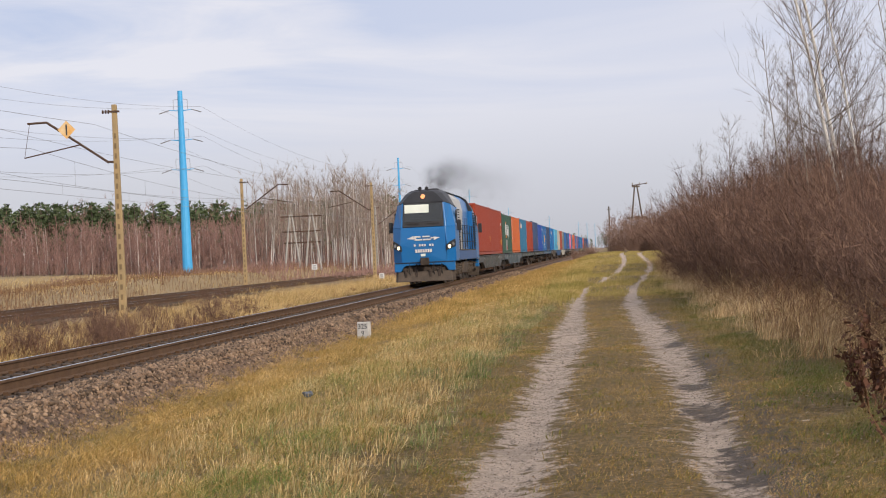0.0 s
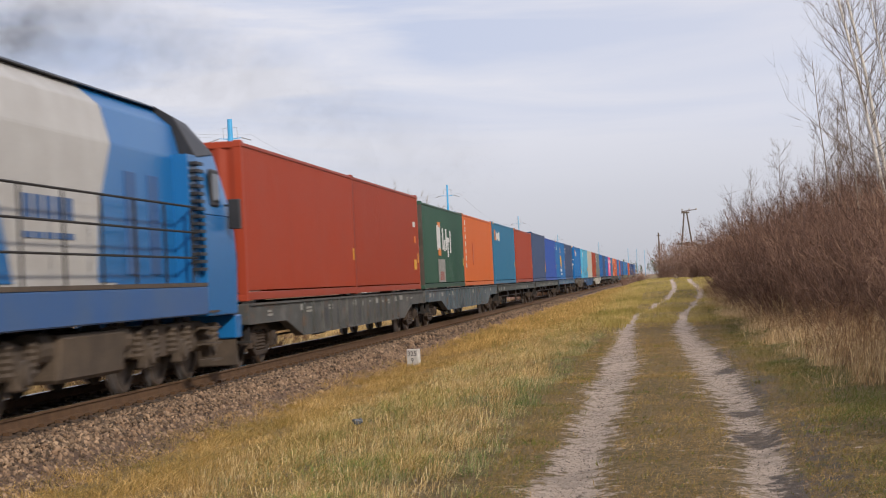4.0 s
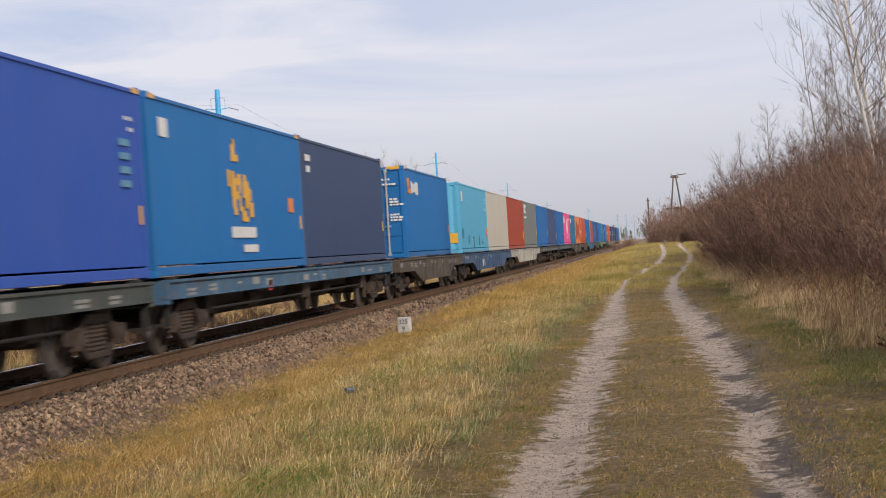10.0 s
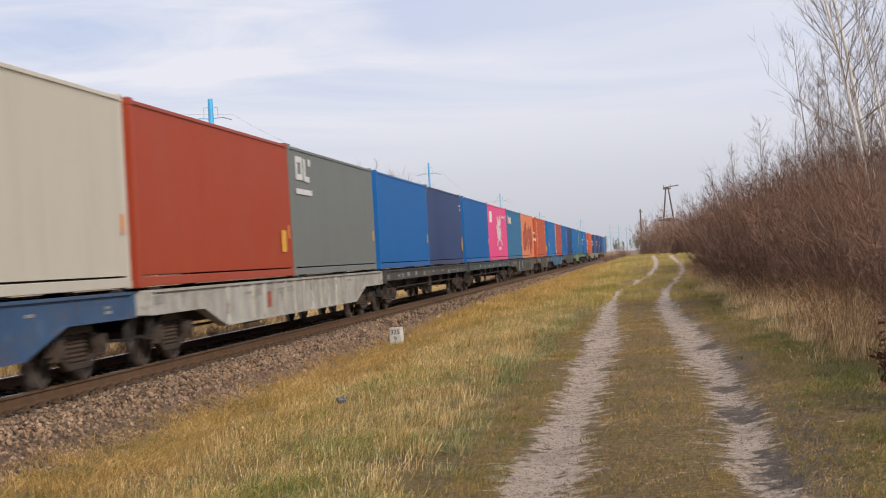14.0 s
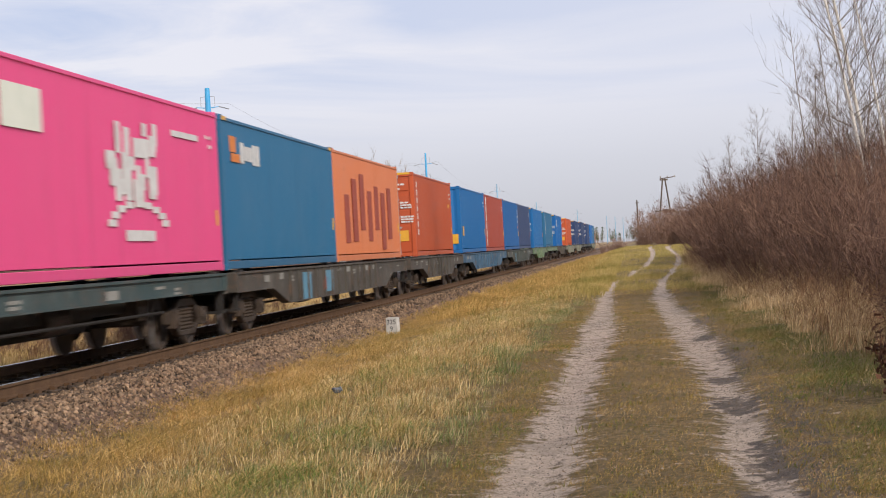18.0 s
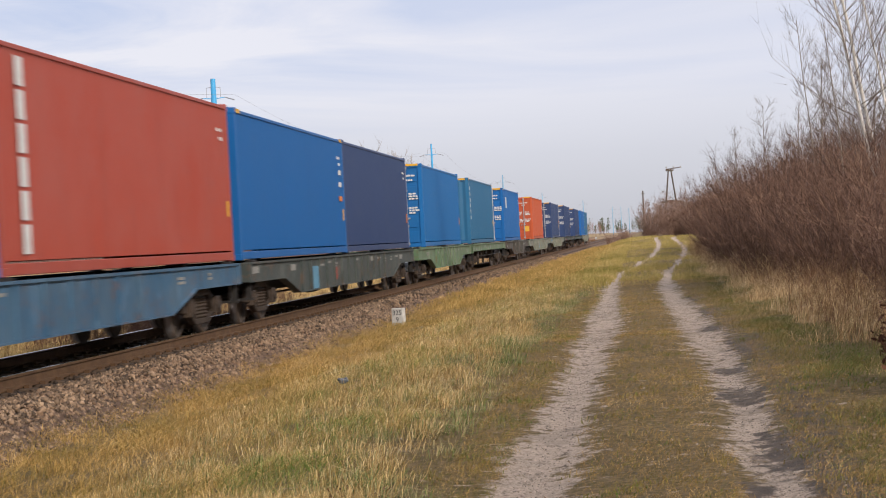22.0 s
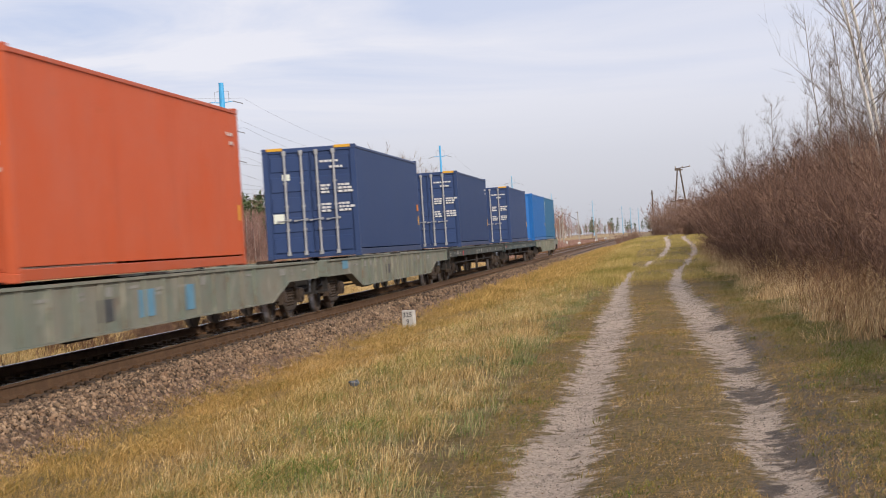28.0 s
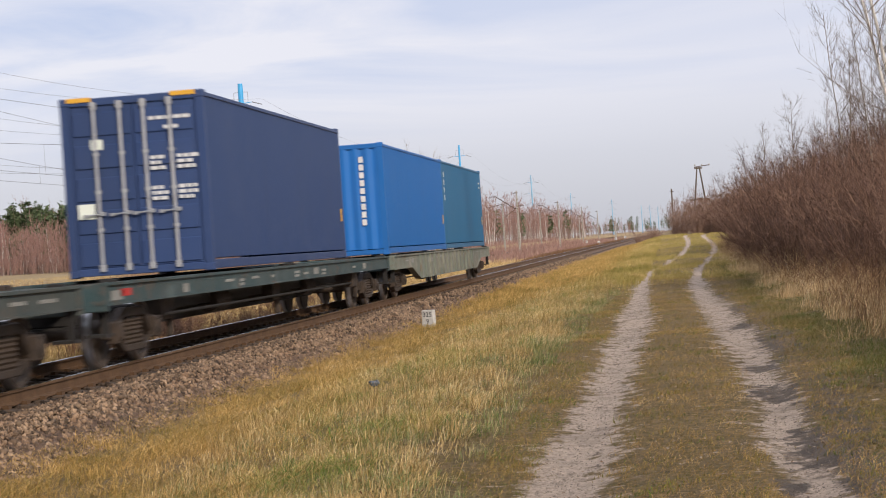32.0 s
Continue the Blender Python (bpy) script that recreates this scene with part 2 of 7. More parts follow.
M["mark_blue"] = surface("light_blue_patch_paint", (0.12, 0.30, 0.42), (0.08, 0.22, 0.34), 0.65, 0, 5, 60, 0.0, 0, 0.2)
M["litter"] = surface("grimy_blue_grey_plastic", (0.07, 0.085, 0.10), (0.15, 0.15, 0.15), 0.4, 0, 14, 60, 0.1, 0.003)
M["mark_red"] = surface("red_patch_paint", (0.50, 0.03, 0.025), (0.40, 0.03, 0.02), 0.6, 0, 5, 60, 0.0, 0, 0.2)
# locomotive
M["loco_blue"] = surface("glossy_blue_locomotive_paint", (0.006, 0.135, 0.38), (0.012, 0.145, 0.37), 0.33, 0, 0.8, 30, 0.04, 0.005, 0.15)
M["loco_sill"] = surface("dusty_blue_locomotive_sill", (0.025, 0.10, 0.28), (0.06, 0.12, 0.24), 0.5, 0, 1.2, 30, 0.1, 0.005, 0.25)
M["loco_white"] = surface("off_white_hood_paint", (0.50, 0.49, 0.46), (0.40, 0.38, 0.35), 0.5, 0, 1, 30, 0.05, 0.005, 0.2)
M["loco_black"] = surface("dull_black_roof_paint", (0.016, 0.016, 0.018), (0.032, 0.032, 0.033), 0.5, 0, 1.5, 30, 0.1, 0.005, 0.3)
M["loco_grime"] = surface("brown_brake_dust_iron", (0.06, 0.045, 0.033), (0.125, 0.09, 0.06), 0.8, 0, 2, 30, 0.3, 0.01, 0.4)
M["loco_glass"] = glass("dark_cab_glass", (0.09, 0.10, 0.105))
M["card"] = surface("pale_paper_sheet", (0.75, 0.78, 0.68), (0.68, 0.72, 0.62), 0.7, 0, 3, 30, 0.0, 0, 0.1)
M["lamp_lit"] = glow("lit_headlamp", (1.0, 0.80, 0.52), 1.3)
M["lamp_warm"] = glow("lit_top_lamp", (1.0, 0.40, 0.16), 0.7)
M["lamp_off"] = surface("lamp_reflector", (0.5, 0.52, 0.52), (0.4, 0.4, 0.4), 0.15, 0.8, 5, 40, 0.0, 0)
# track
M["rail_side"] = surface("rusty_rail_web", (0.10, 0.052, 0.024), (0.155, 0.085, 0.040), 0.85, 0.1, 4, 60, 0.3, 0.004)
M["rail_top"] = surface("polished_rail_head", (0.55, 0.56, 0.58), (0.45, 0.45, 0.46), 0.22, 1.0, 8, 60, 0.05, 0.002, 0.15)
M["crumb"] = surface("dried_earth_crumb", (0.26, 0.21, 0.165), (0.15, 0.12, 0.09), 0.95, 0, 8, 60, 0.2, 0.003, 0.3, None, 0.5)
# oily brown, darkened further for the shade under the train
M["sleeper"] = surface("oily_sleeper_with_shade", (0.095, 0.064, 0.043), (0.055, 0.038, 0.026), 0.9, 0, 4, 50, 0.4, 0.01)
M["ballast"] = surface("brown_grey_ballast_stone", (0.15, 0.092, 0.055), (0.32, 0.222, 0.14), 0.9, 0, 3, 30, 0.4, 0.01, 0.4, None, 0.75)
# brown bed stones; part of their dark is the train's shade
M["ballast_brown"] = surface("oily_brown_ballast_with_shade", (0.034, 0.021, 0.014), (0.066, 0.043, 0.028), 0.9, 0, 3, 30, 0.4, 0.01, 0.4, None, 0.6)
M["concrete"] = surface("weathered_mast_concrete", (0.44, 0.31, 0.15), (0.32, 0.24, 0.13), 0.9, 0, 1.5, 25, 0.3, 0.01)
# darker concrete that paints the shade inside the mast slots
M["concrete_dark"] = surface("mast_slot_shade_concrete", (0.24, 0.165, 0.08), (0.17, 0.12, 0.065), 0.9, 0, 1.5, 25, 0.3, 0.01)
M["concrete_grey"] = surface("grey_mast_concrete", (0.42, 0.40, 0.36), (0.32, 0.30, 0.27), 0.9, 0, 1.5, 25, 0.3, 0.01)
M["stone_white"] = surface("chipped_white_stone", (0.62, 0.60, 0.56), (0.42, 0.40, 0.36), 0.9, 0, 6, 60, 0.4, 0.004)
# the pylon blue with distance haze put into the colour
M["mast_pale"] = surface("haze_paled_pylon_blue", (0.22, 0.44, 0.62), (0.28, 0.48, 0.64), 0.6, 0, 0.6, 10, 0.05, 0.01, 0.15)
M["mast_blue"] = surface("sky_blue_pylon_paint", (0.05, 0.37, 0.72), (0.07, 0.42, 0.76), 0.5, 0, 0.6, 10, 0.05, 0.01, 0.15)
M["iron_rust"] = surface("brown_cantilever_iron", (0.085, 0.05, 0.035), (0.13, 0.08, 0.055), 0.8, 0.2, 4, 40, 0.2, 0.005)
M["wire"] = surface("dull_grey_wire", (0.24, 0.24, 0.25), (0.32, 0.32, 0.32), 0.6, 0.3, 3, 30, 0, 0)
M["pole_wood"] = surface("grey_brown_pole_timber", (0.10, 0.075, 0.055), (0.16, 0.13, 0.10), 0.9, 0, 2, 30, 0.3, 0.01)
# plants
M["grass_mix"] = blades_mat("autumn_grass_blades", [(0.061, 0.160, 0.025), (0.134, 0.234, 0.047), (0.293, 0.279, 0.078), (0.561, 0.399, 0.140), (0.830, 0.604, 0.269), (0.930, 0.878, 0.526)], patch=0.6, pscale=0.9)
M["grass_gold"] = blades_mat("golden_brown_grass_blades", [(0.112, 0.141, 0.025), (0.285, 0.220, 0.056), (0.521, 0.333, 0.106), (0.719, 0.463, 0.174), (0.930, 0.701, 0.347)], patch=0.5, pscale=0.8)
M["grass_road"] = blades_mat("short_worn_grass_blades", [(0.101, 0.114, 0.020), (0.246, 0.177, 0.045), (0.426, 0.255, 0.085), (0.605, 0.395, 0.160), (0.806, 0.603, 0.320)], patch=0.5, pscale=0.9)
M["grass_green"] = blades_mat("shoulder_grass_blades", [(0.056, 0.125, 0.020), (0.134, 0.177, 0.035), (0.269, 0.208, 0.055), (0.448, 0.291, 0.110), (0.650, 0.458, 0.220)], patch=0.6, pscale=0.7)
M["fresh"] = blades_mat("fresh_green_blades", [(0.088, 0.143, 0.039), (0.163, 0.220, 0.066), (0.325, 0.308, 0.132), (0.600, 0.473, 0.242), (0.875, 0.638, 0.374)])
# brighter grass colour: the sun on the slope is painted into it
M["rise"] = blades_mat("sunlit_rise_grass", [(0.154, 0.161, 0.035), (0.341, 0.286, 0.075), (0.561, 0.416, 0.150), (0.770, 0.572, 0.280)], patch=0.6, pscale=0.25)
M["shoulder"] = blades_mat("damp_shoulder_blades", [(0.04, 0.095, 0.018), (0.09, 0.14, 0.03), (0.19, 0.17, 0.05), (0.33, 0.235, 0.095), (0.50, 0.38, 0.19)], patch=0.6, pscale=0.7)
M["straw"] = blades_mat("dry_straw_blades", [(0.186, 0.165, 0.047), (0.464, 0.308, 0.116), (0.742, 0.528, 0.242), (0.930, 0.803, 0.483)])
M["reed"] = blades_mat("rusty_reed_blades", [(0.28, 0.17, 0.085), (0.52, 0.34, 0.165), (0.74, 0.54, 0.29), (0.90, 0.76, 0.50)], patch=0.45, pscale=1.1)
M["weeds"] = blades_mat("dead_brown_weed_stalks", [(0.10, 0.052, 0.033), (0.18, 0.095, 0.052), (0.27, 0.155, 0.08), (0.40, 0.25, 0.13)])
M["twig"] = blades_mat("red_brown_bare_twigs", [(0.040, 0.022, 0.018), (0.105, 0.058, 0.043), (0.22, 0.13, 0.088), (0.44, 0.29, 0.19)], trans=0.0)
M["twig_grey"] = blades_mat("grey_brown_bare_twigs", [(0.10, 0.075, 0.058), (0.17, 0.13, 0.10), (0.28, 0.22, 0.17)], trans=0.0)
# far twigs: the air's haze is put into this pale mauve
M["far_twig"] = blades_mat("haze_paled_far_twigs", [(0.210, 0.119, 0.101), (0.308, 0.182, 0.150), (0.434, 0.284, 0.227)], trans=0.0, pscale=0.03)
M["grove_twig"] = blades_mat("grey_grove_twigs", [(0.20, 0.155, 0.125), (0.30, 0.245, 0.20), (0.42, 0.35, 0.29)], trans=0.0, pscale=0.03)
M["rise_twig"] = blades_mat("brown_rise_twigs", [(0.17, 0.10, 0.075), (0.27, 0.17, 0.125), (0.40, 0.28, 0.21)], trans=0.0)
M["birch_bark"] = surface("white_birch_bark", (0.74, 0.70, 0.63), (0.58, 0.53, 0.46), 0.85, 0, 3, 12, 0.3, 0.01, 0.3, (1, 1, 3))
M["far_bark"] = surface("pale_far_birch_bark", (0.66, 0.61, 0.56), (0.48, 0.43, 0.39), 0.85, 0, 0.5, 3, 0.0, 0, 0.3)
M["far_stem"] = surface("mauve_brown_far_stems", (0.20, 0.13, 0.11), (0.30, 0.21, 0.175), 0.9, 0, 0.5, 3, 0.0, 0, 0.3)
M["young_bark"] = surface("grey_brown_young_bark", (0.22, 0.18, 0.14), (0.36, 0.31, 0.26), 0.9, 0, 3, 20, 0.3, 0.01)
M["pine"] = blades_mat("pine_needle_clumps", [(0.055, 0.080, 0.038), (0.095, 0.125, 0.058), (0.15, 0.18, 0.085)], trans=0.05, pscale=0.05)
M["dead_leaf"] = blades_mat("dead_dock_leaves", [(0.06, 0.028, 0.018), (0.10, 0.045, 0.028), (0.15, 0.07, 0.04)], trans=0.1)
M["fallen_leaf"] = blades_mat("fallen_leaves", [(0.16, 0.09, 0.045), (0.28, 0.18, 0.10), (0.42, 0.36, 0.28)], trans=0.1)


def ground_material():
    m, n, l, bs = node_mat("field_ground")

    def attr(name):
        a = n.new("ShaderNodeAttribute")
        a.attribute_name = name
        return a.outputs["Fac"]

    def rough_edge(name, scale, amount, width):
        """The mask, its edge broken up by noise."""
        nz = noise_fac(n, l, scale, 6, 0.7, 0.2, 0.8)
        ad = n.new("ShaderNodeMath")
        ad.operation = "MULTIPLY_ADD"
        l.new(nz, ad.inputs[0])
        ad.inputs[1].default_value = amount
        l.new(attr(name), ad.inputs[2])
        rg = n.new("ShaderNodeMapRange")
        rg.inputs["From Min"].default_value = 0.5 + amount / 2 - width
        rg.inputs["From Max"].default_value = 0.5 + amount / 2 + width
        l.new(ad.outputs[0], rg.inputs["Value"])
        return rg.outputs["Result"]

    soil = mixed(n, l, noise_fac(n, l, 0.6, 5), (0.24, 0.165, 0.08), (0.34, 0.235, 0.115))
    soil = mixed(n, l, noise_fac(n, l, 14, 4), soil, (0.13, 0.10, 0.04))
    dry = mixed(n, l, noise_fac(n, l, 0.05, 4), (0.42, 0.31, 0.17), (0.27, 0.19, 0.10))
    dry = mixed(n, l, noise_fac(n, l, 0.5, 5), dry, (0.36, 0.27, 0.145))
    c = mixed(n, l, attr("dry"), soil, dry)
    mud = mixed(n, l, noise_fac(n, l, 5, 5), (0.16, 0.115, 0.075), (0.085, 0.06, 0.04))
    fine = noise_fac(n, l, 34, 6, 0.75, 0.36, 0.64, (1, 0.4, 1))
    sand = mixed(n, l, fine, (0.74, 0.60, 0.475), (0.45, 0.345, 0.265))
    sand = mixed(n, l, noise_fac(n, l, 9, 7, 0.75, 0.54, 0.64, (1, 0.5, 1)), sand, (0.19, 0.145, 0.105))
    sand = mixed(n, l, noise_fac(n, l, 1.7, 4, 0.6, 0.5, 0.75), sand, (0.36, 0.285, 0.22))
    c = mixed(n, l, rough_edge("sand", 4.0, 1.9, 0.13), c, sand)
    wet = rough_edge("mud", 5.0, 1.7, 0.16)
    c = mixed(n, l, wet, c, mud)
    grit = mixed(n, l, noise_fac(n, l, 12, 6), (0.15, 0.095, 0.065), (0.25, 0.165, 0.115))
    c = mixed(n, l, attr("grit"), c, grit)
    l.new(c, bs.inputs["Base Color"])
    gloss = n.new("ShaderNodeMapRange")
    gloss.inputs["To Min"].default_value, gloss.inputs["To Max"].default_value = 0.93, 0.6
    l.new(wet, gloss.inputs["Value"])
    l.new(gloss.outputs["Result"], bs.inputs["Roughness"])
    bs.inputs["Specular IOR Level"].default_value = 0.25
    bumped(n, l, bs, noise_fac(n, l, 22, 8, 0.75), 0.9, 0.03)
    return m


M["ground"] = ground_material()


# ---- mesh helpers ----
def box(bm, cx, cy, cz, sx, sy, sz, m=None):
    """A box by its centre and sizes, turned by m."""
    vs = []
    for dx in (-0.5, 0.5):
        for dy in (-0.5, 0.5):
            for dz in (-0.5, 0.5):
                v = Vector((dx * sx, dy * sy, dz * sz))
                vs.append(bm.verts.new((m @ v if m else v) + Vector((cx, cy, cz))))
    for f in ((0, 1, 3, 2), (4, 6, 7, 5), (0, 4, 5, 1), (2, 3, 7, 6), (0, 2, 6, 4), (1, 5, 7, 3)):
        bm.faces.new([vs[i] for i in f])


def span(bm, x0, x1, y0, y1, z0, z1):
    box(bm, (x0 + x1) / 2, (y0 + y1) / 2, (z0 + z1) / 2, abs(x1 - x0), abs(y1 - y0), abs(z1 - z0))


def prism(bm, outline, axis, a0, a1):
    """An outline pushed along an axis: 'x' takes (y, z), 'y' takes (x, z), 'z' takes (x, y)."""
    def at(p, a):
        return {"x": (a, p[0], p[1]), "y": (p[0], a, p[1]), "z": (p[0], p[1], a)}[axis]
    lo = [bm.verts.new(at(p, a0)) for p in outline]
    hi = [bm.verts.new(at(p, a1)) for p in outline]
    bm.faces.new(lo)
    bm.faces.new(hi[::-1])
    for i in range(len(outline)):
        j = (i + 1) % len(outline)
        bm.faces.new((lo[j], lo[i], hi[i], hi[j]))


def tube(bm, p0, p1, r0, r1=None, n=8):
    p0, p1, r1 = Vector(p0), Vector(p1), r0 if r1 is None else r1
    q = (p1 - p0).to_track_quat("Z", "Y").to_matrix()
    rings = []
    for p, r in ((p0, r0), (p1, r1)):
        rings.append([bm.verts.new(p + q @ Vector((r * math.cos(a), r * math.sin(a), 0))) for a in (2 * math.pi * i / n for i in range(n))])
    for i in range(n):
        j = (i + 1) % n
        bm.faces.new((rings[0][i], rings[0][j], rings[1][j], rings[1][i]))
    bm.faces.new(rings[0][::-1])
    bm.faces.new(rings[1])


def lathe(bm, profile, centre, axis, n=20):
    """Rings (distance along, radius) round an axis through centre."""
    c, rings = Vector(centre), []
    for a, r in profile:
        ring = []
        for i in range(n):
            t = 2 * math.pi * i / n
            u, v = r * math.cos(t), r * math.sin(t)
            ring.append(bm.verts.new(c + Vector({"x": (a, u, v), "y": (u, a, v), "z": (u, v, a)}[axis])))
        rings.append(ring)
    for k in range(len(rings) - 1):
        for i in range(n):
            j = (i + 1) % n
            bm.faces.new((rings[k][i], rings[k][j], rings[k + 1][j], rings[k + 1][i]))
    bm.faces.new(rings[0][::-1])
    bm.faces.new(rings[-1])


def finished(name, bm, material, bevel=0.0):
    bmesh.ops.recalc_face_normals(bm, faces=bm.faces)
    if bevel:
        bmesh.ops.bevel(bm, geom=list(bm.edges), offset=bevel, segments=1, affect="EDGES", clamp_overlap=True)
    me = bpy.data.meshes.new(name)
    bm.to_mesh(me)
    bm.free()
    me.materials.append(material)
    return me


def part(name, bm, material, parent, label="", bevel=0.0):
    """Links a bmesh, or a finished mesh, as one mesh object under a thing or a part."""
    me = bm if isinstance(bm, bpy.types.Mesh) else finished(name, bm, material, bevel)
    ob = new(name, me)
    ob.parent = parent
    if label:
        ob["label"] = label
    return ob


def thing(name, label, category, group="", kind="", at=None):
    ob = new(name)
    ob.empty_display_size = 0.2
    tagged(ob, label, category, group, kind)
    if at is not None:
        ob.matrix_world = at
    return ob


def raw_mesh(name, verts, faces, material, smooth=False):
    """A mesh straight from arrays: verts (n, 3), faces (m, k)."""
    verts, faces = np.asarray(verts, np.float32), np.asarray(faces, np.int32)
    me = bpy.data.meshes.new(name)
    k = faces.shape[1]
    me.vertices.add(len(verts))
    me.vertices.foreach_set("co", verts.ravel())
    me.loops.add(faces.size)
    me.loops.foreach_set("vertex_index", faces.ravel())
    me.polygons.add(len(faces))
    me.polygons.foreach_set("loop_start", np.arange(0, faces.size, k, dtype=np.int32))
    me.polygons.foreach_set("loop_total", np.full(len(faces), k, np.int32))
    me.update(calc_edges=True)
    me.materials.append(material)
    if smooth:
        me.polygons.foreach_set("use_smooth", np.ones(len(faces), bool))
    return me


# ---- lie of the land ----
TRACK_X, RAIL_Z = -8.67, 0.24
rng = np.random.default_rng(7)


def step(a, b, v):
    t = np.clip((v - a) / (b - a), 0, 1)
    return t * t * (3 - 2 * t)


_wave = [(rng.uniform(0.05, 0.9), rng.uniform(0, 6.28), rng.uniform(0, 6.28)) for _ in range(14)]


def ripple(x, y):
    out = np.zeros(np.broadcast(x, y).shape)
    for f, ang, ph in _wave:
        out = out + np.sin(f * (x * math.cos(ang) + y * math.sin(ang)) * 1.7 + ph) / (1 + f * 6)
    return out * 0.12


def road_x(y):
    """The middle of the cart track: straight, then bending gently to the right over the rise."""
    return 1.9 * step(70, 170, y) + 8 * step(160, 320, y)


def eased(y, at, values):
    """A smooth curve through values, wider eased further off."""
    y = np.asarray(y, float)
    return sum(np.interp(y + k * (0.8 + 0.045 * np.abs(y)), at, values) for k in (-1.0, -0.6, -0.2, 0.2, 0.6, 1.0)) / 6


def left_rut(y):
    """Middle and half width of the left rut of the cart track."""
    return (eased(y, (10, 14, 16.5, 20, 24, 28.5, 35, 45, 54, 63, 72, 80, 87, 103, 113, 141, 164, 320), (-0.90, -0.88, -0.83, -0.79, -0.80, -0.77, -0.84, -0.97, -1.05, -1.08, -0.98, -0.70, -0.25, 0.40, 0.80, 0.98, 0.85, 5.0)),
            eased(y, (10, 14, 16.5, 20, 24, 28.5, 35, 45, 58, 73, 106, 182), (0.26, 0.27, 0.22, 0.20, 0.22, 0.26, 0.28, 0.22, 0.17, 0.12, 0.16, 0.24)))


def right_rut(y):
    """Middle and half width of the right rut."""
    return (eased(y, (10, 14.5, 18.8, 21.5, 25, 30, 38, 47, 57, 66, 76, 84, 103, 112, 140, 158, 320), (0.82, 0.78, 0.79, 0.86, 0.79, 0.76, 0.66, 0.54, 0.55, 0.70, 1.02, 1.38, 2.14, 2.34, 2.40, 2.34, 7.0)),
            eased(y, (10, 12, 14.5, 16.5, 19, 21.5, 25, 30, 38, 47, 63, 90, 172), (0.15, 0.18, 0.20, 0.22, 0.19, 0.21, 0.33, 0.29, 0.30, 0.24, 0.17, 0.15, 0.26)))


def land(x, y):
    """Height of the ground."""
    x, y = np.asarray(x, float), np.asarray(y, float)
    rise = 0.85 * step(75, 170, y) - 1.1 * step(185, 300, y)
    verge = -0.34 * step(-2.0, -5.6, x) * (1 - 0.6 * step(90, 200, y))
    lane = rise * step(-5.6, 0.0, x) * (1 - step(40, 90, x))
    h = verge + lane
    bed = 0.36 * step(-6.2, -7.1, x) * (1 - step(-10.3, -11.4, x))
    far = -0.55 * step(-11.0, -14.0, x)
    h = np.where(x < -6.0, -0.34 + bed, h)
    h = h + np.where(x < -10.5, far + 0.35 * step(-21.5, -23.5, x) * (1 - step(-31.5, -33.0, x)), 0)
    bank = 1.5 * step(-33.5, -38.0, x) * (1 - 0.55 * step(-40, -52, x)) * step(105, 150, y) + 2.0 * step(-45, -150, x) * step(60, 240, y)
    h = h + bank
    near = 1 - step(40, 400, np.hypot(x, y))
    soft = ripple(x, y) * (0.35 + 0.65 * near)
    calm = step(-6.0, -5.0, x) + step(-11.0, -12.5, x)
    h = h + soft * np.clip(calm, 0, 1) * 0.55
    for rut in (left_rut, right_rut):
        mid, half = rut(y)
        h = h - 0.05 * np.exp(-((x - mid) / (half + 0.06)) ** 2)
    return h


def grid_axis(spec):
    out = []
    for a, b, n in spec:
        out += list(np.linspace(a, b, n, endpoint=False))
    return np.array(out + [spec[-1][1]])


gx = grid_axis(((-3500, -600, 10), (-600, -150, 16), (-150, -50, 26), (-50, -13, 40), (-13, -6.4, 34), (-6.4, -2.4, 26), (-2.4, 2.6, 56), (2.6, 12, 24), (12, 80, 16), (80, 600, 10), (600, 3500, 8)))
gy = grid_axis(((-600, -40, 10), (-40, 4, 16), (4, 30, 90), (30, 70, 76), (70, 200, 76), (200, 500, 36), (500, 4500, 24)))
GX, GY = np.meshgrid(gx, gy)
GZ = land(GX, GY)
nxg, nyg = len(gx), len(gy)
idx = np.arange(nxg * nyg).reshape(nyg, nxg)
quads = np.stack([idx[:-1, :-1], idx[:-1, 1:], idx[1:, 1:], idx[1:, :-1]], -1).reshape(-1, 4)
ground_me = raw_mesh("ground", np.stack([GX, GY, GZ], -1).reshape(-1, 3), quads, M["ground"], True)
RX = GX - road_x(GY)
mid_l, half_l = left_rut(GY)
mid_r, half_r = right_rut(GY)
sand_l = 1.05 - np.abs(GX - mid_l + 0.03 * np.sin(GY * 1.9)) / half_l * 0.5
sand_r = 0.98 - np.abs(GX - mid_r + 0.04 * np.sin(GY * 1.3 + 1)) / half_r * 0.5
sand = np.clip(np.maximum(sand_l, sand_r), 0, 1) * (1 - step(165, 215, GY)) * (GY > -30)
mud = 0.56 * np.clip(1.2 - np.abs(RX - 1.27) / 0.40, 0, 1) * (1 - 0.6 * step(26, 40, GY)) * (GY > -30)
for px, py, pw, ph in ((1.26, 24.2, 0.26, 1.7), (0.88, 21.0, 0.22, 0.55), (0.84, 17.6, 0.24, 0.75), (1.02, 14.0, 0.24, 1.3), (0.64, 12.3, 0.1, 0.6), (1.16, 12.2, 0.16, 1.6), (0.95, 29.0, 0.2, 1.0), (1.15, 34.0, 0.2, 2.0), (1.1, 43.0, 0.2, 3.0)):
    mud = np.maximum(mud, np.clip(1.25 - 0.75 * np.hypot((GX - px) / pw, (GY - py) / ph), 0, 1))
grit = step(-6.15, -6.6, GX) * (1 - step(-12.5, -14.0, GX)) + step(-22.5, -23.5, GX) * (1 - step(-31.0, -32.0, GX)) * 0.45
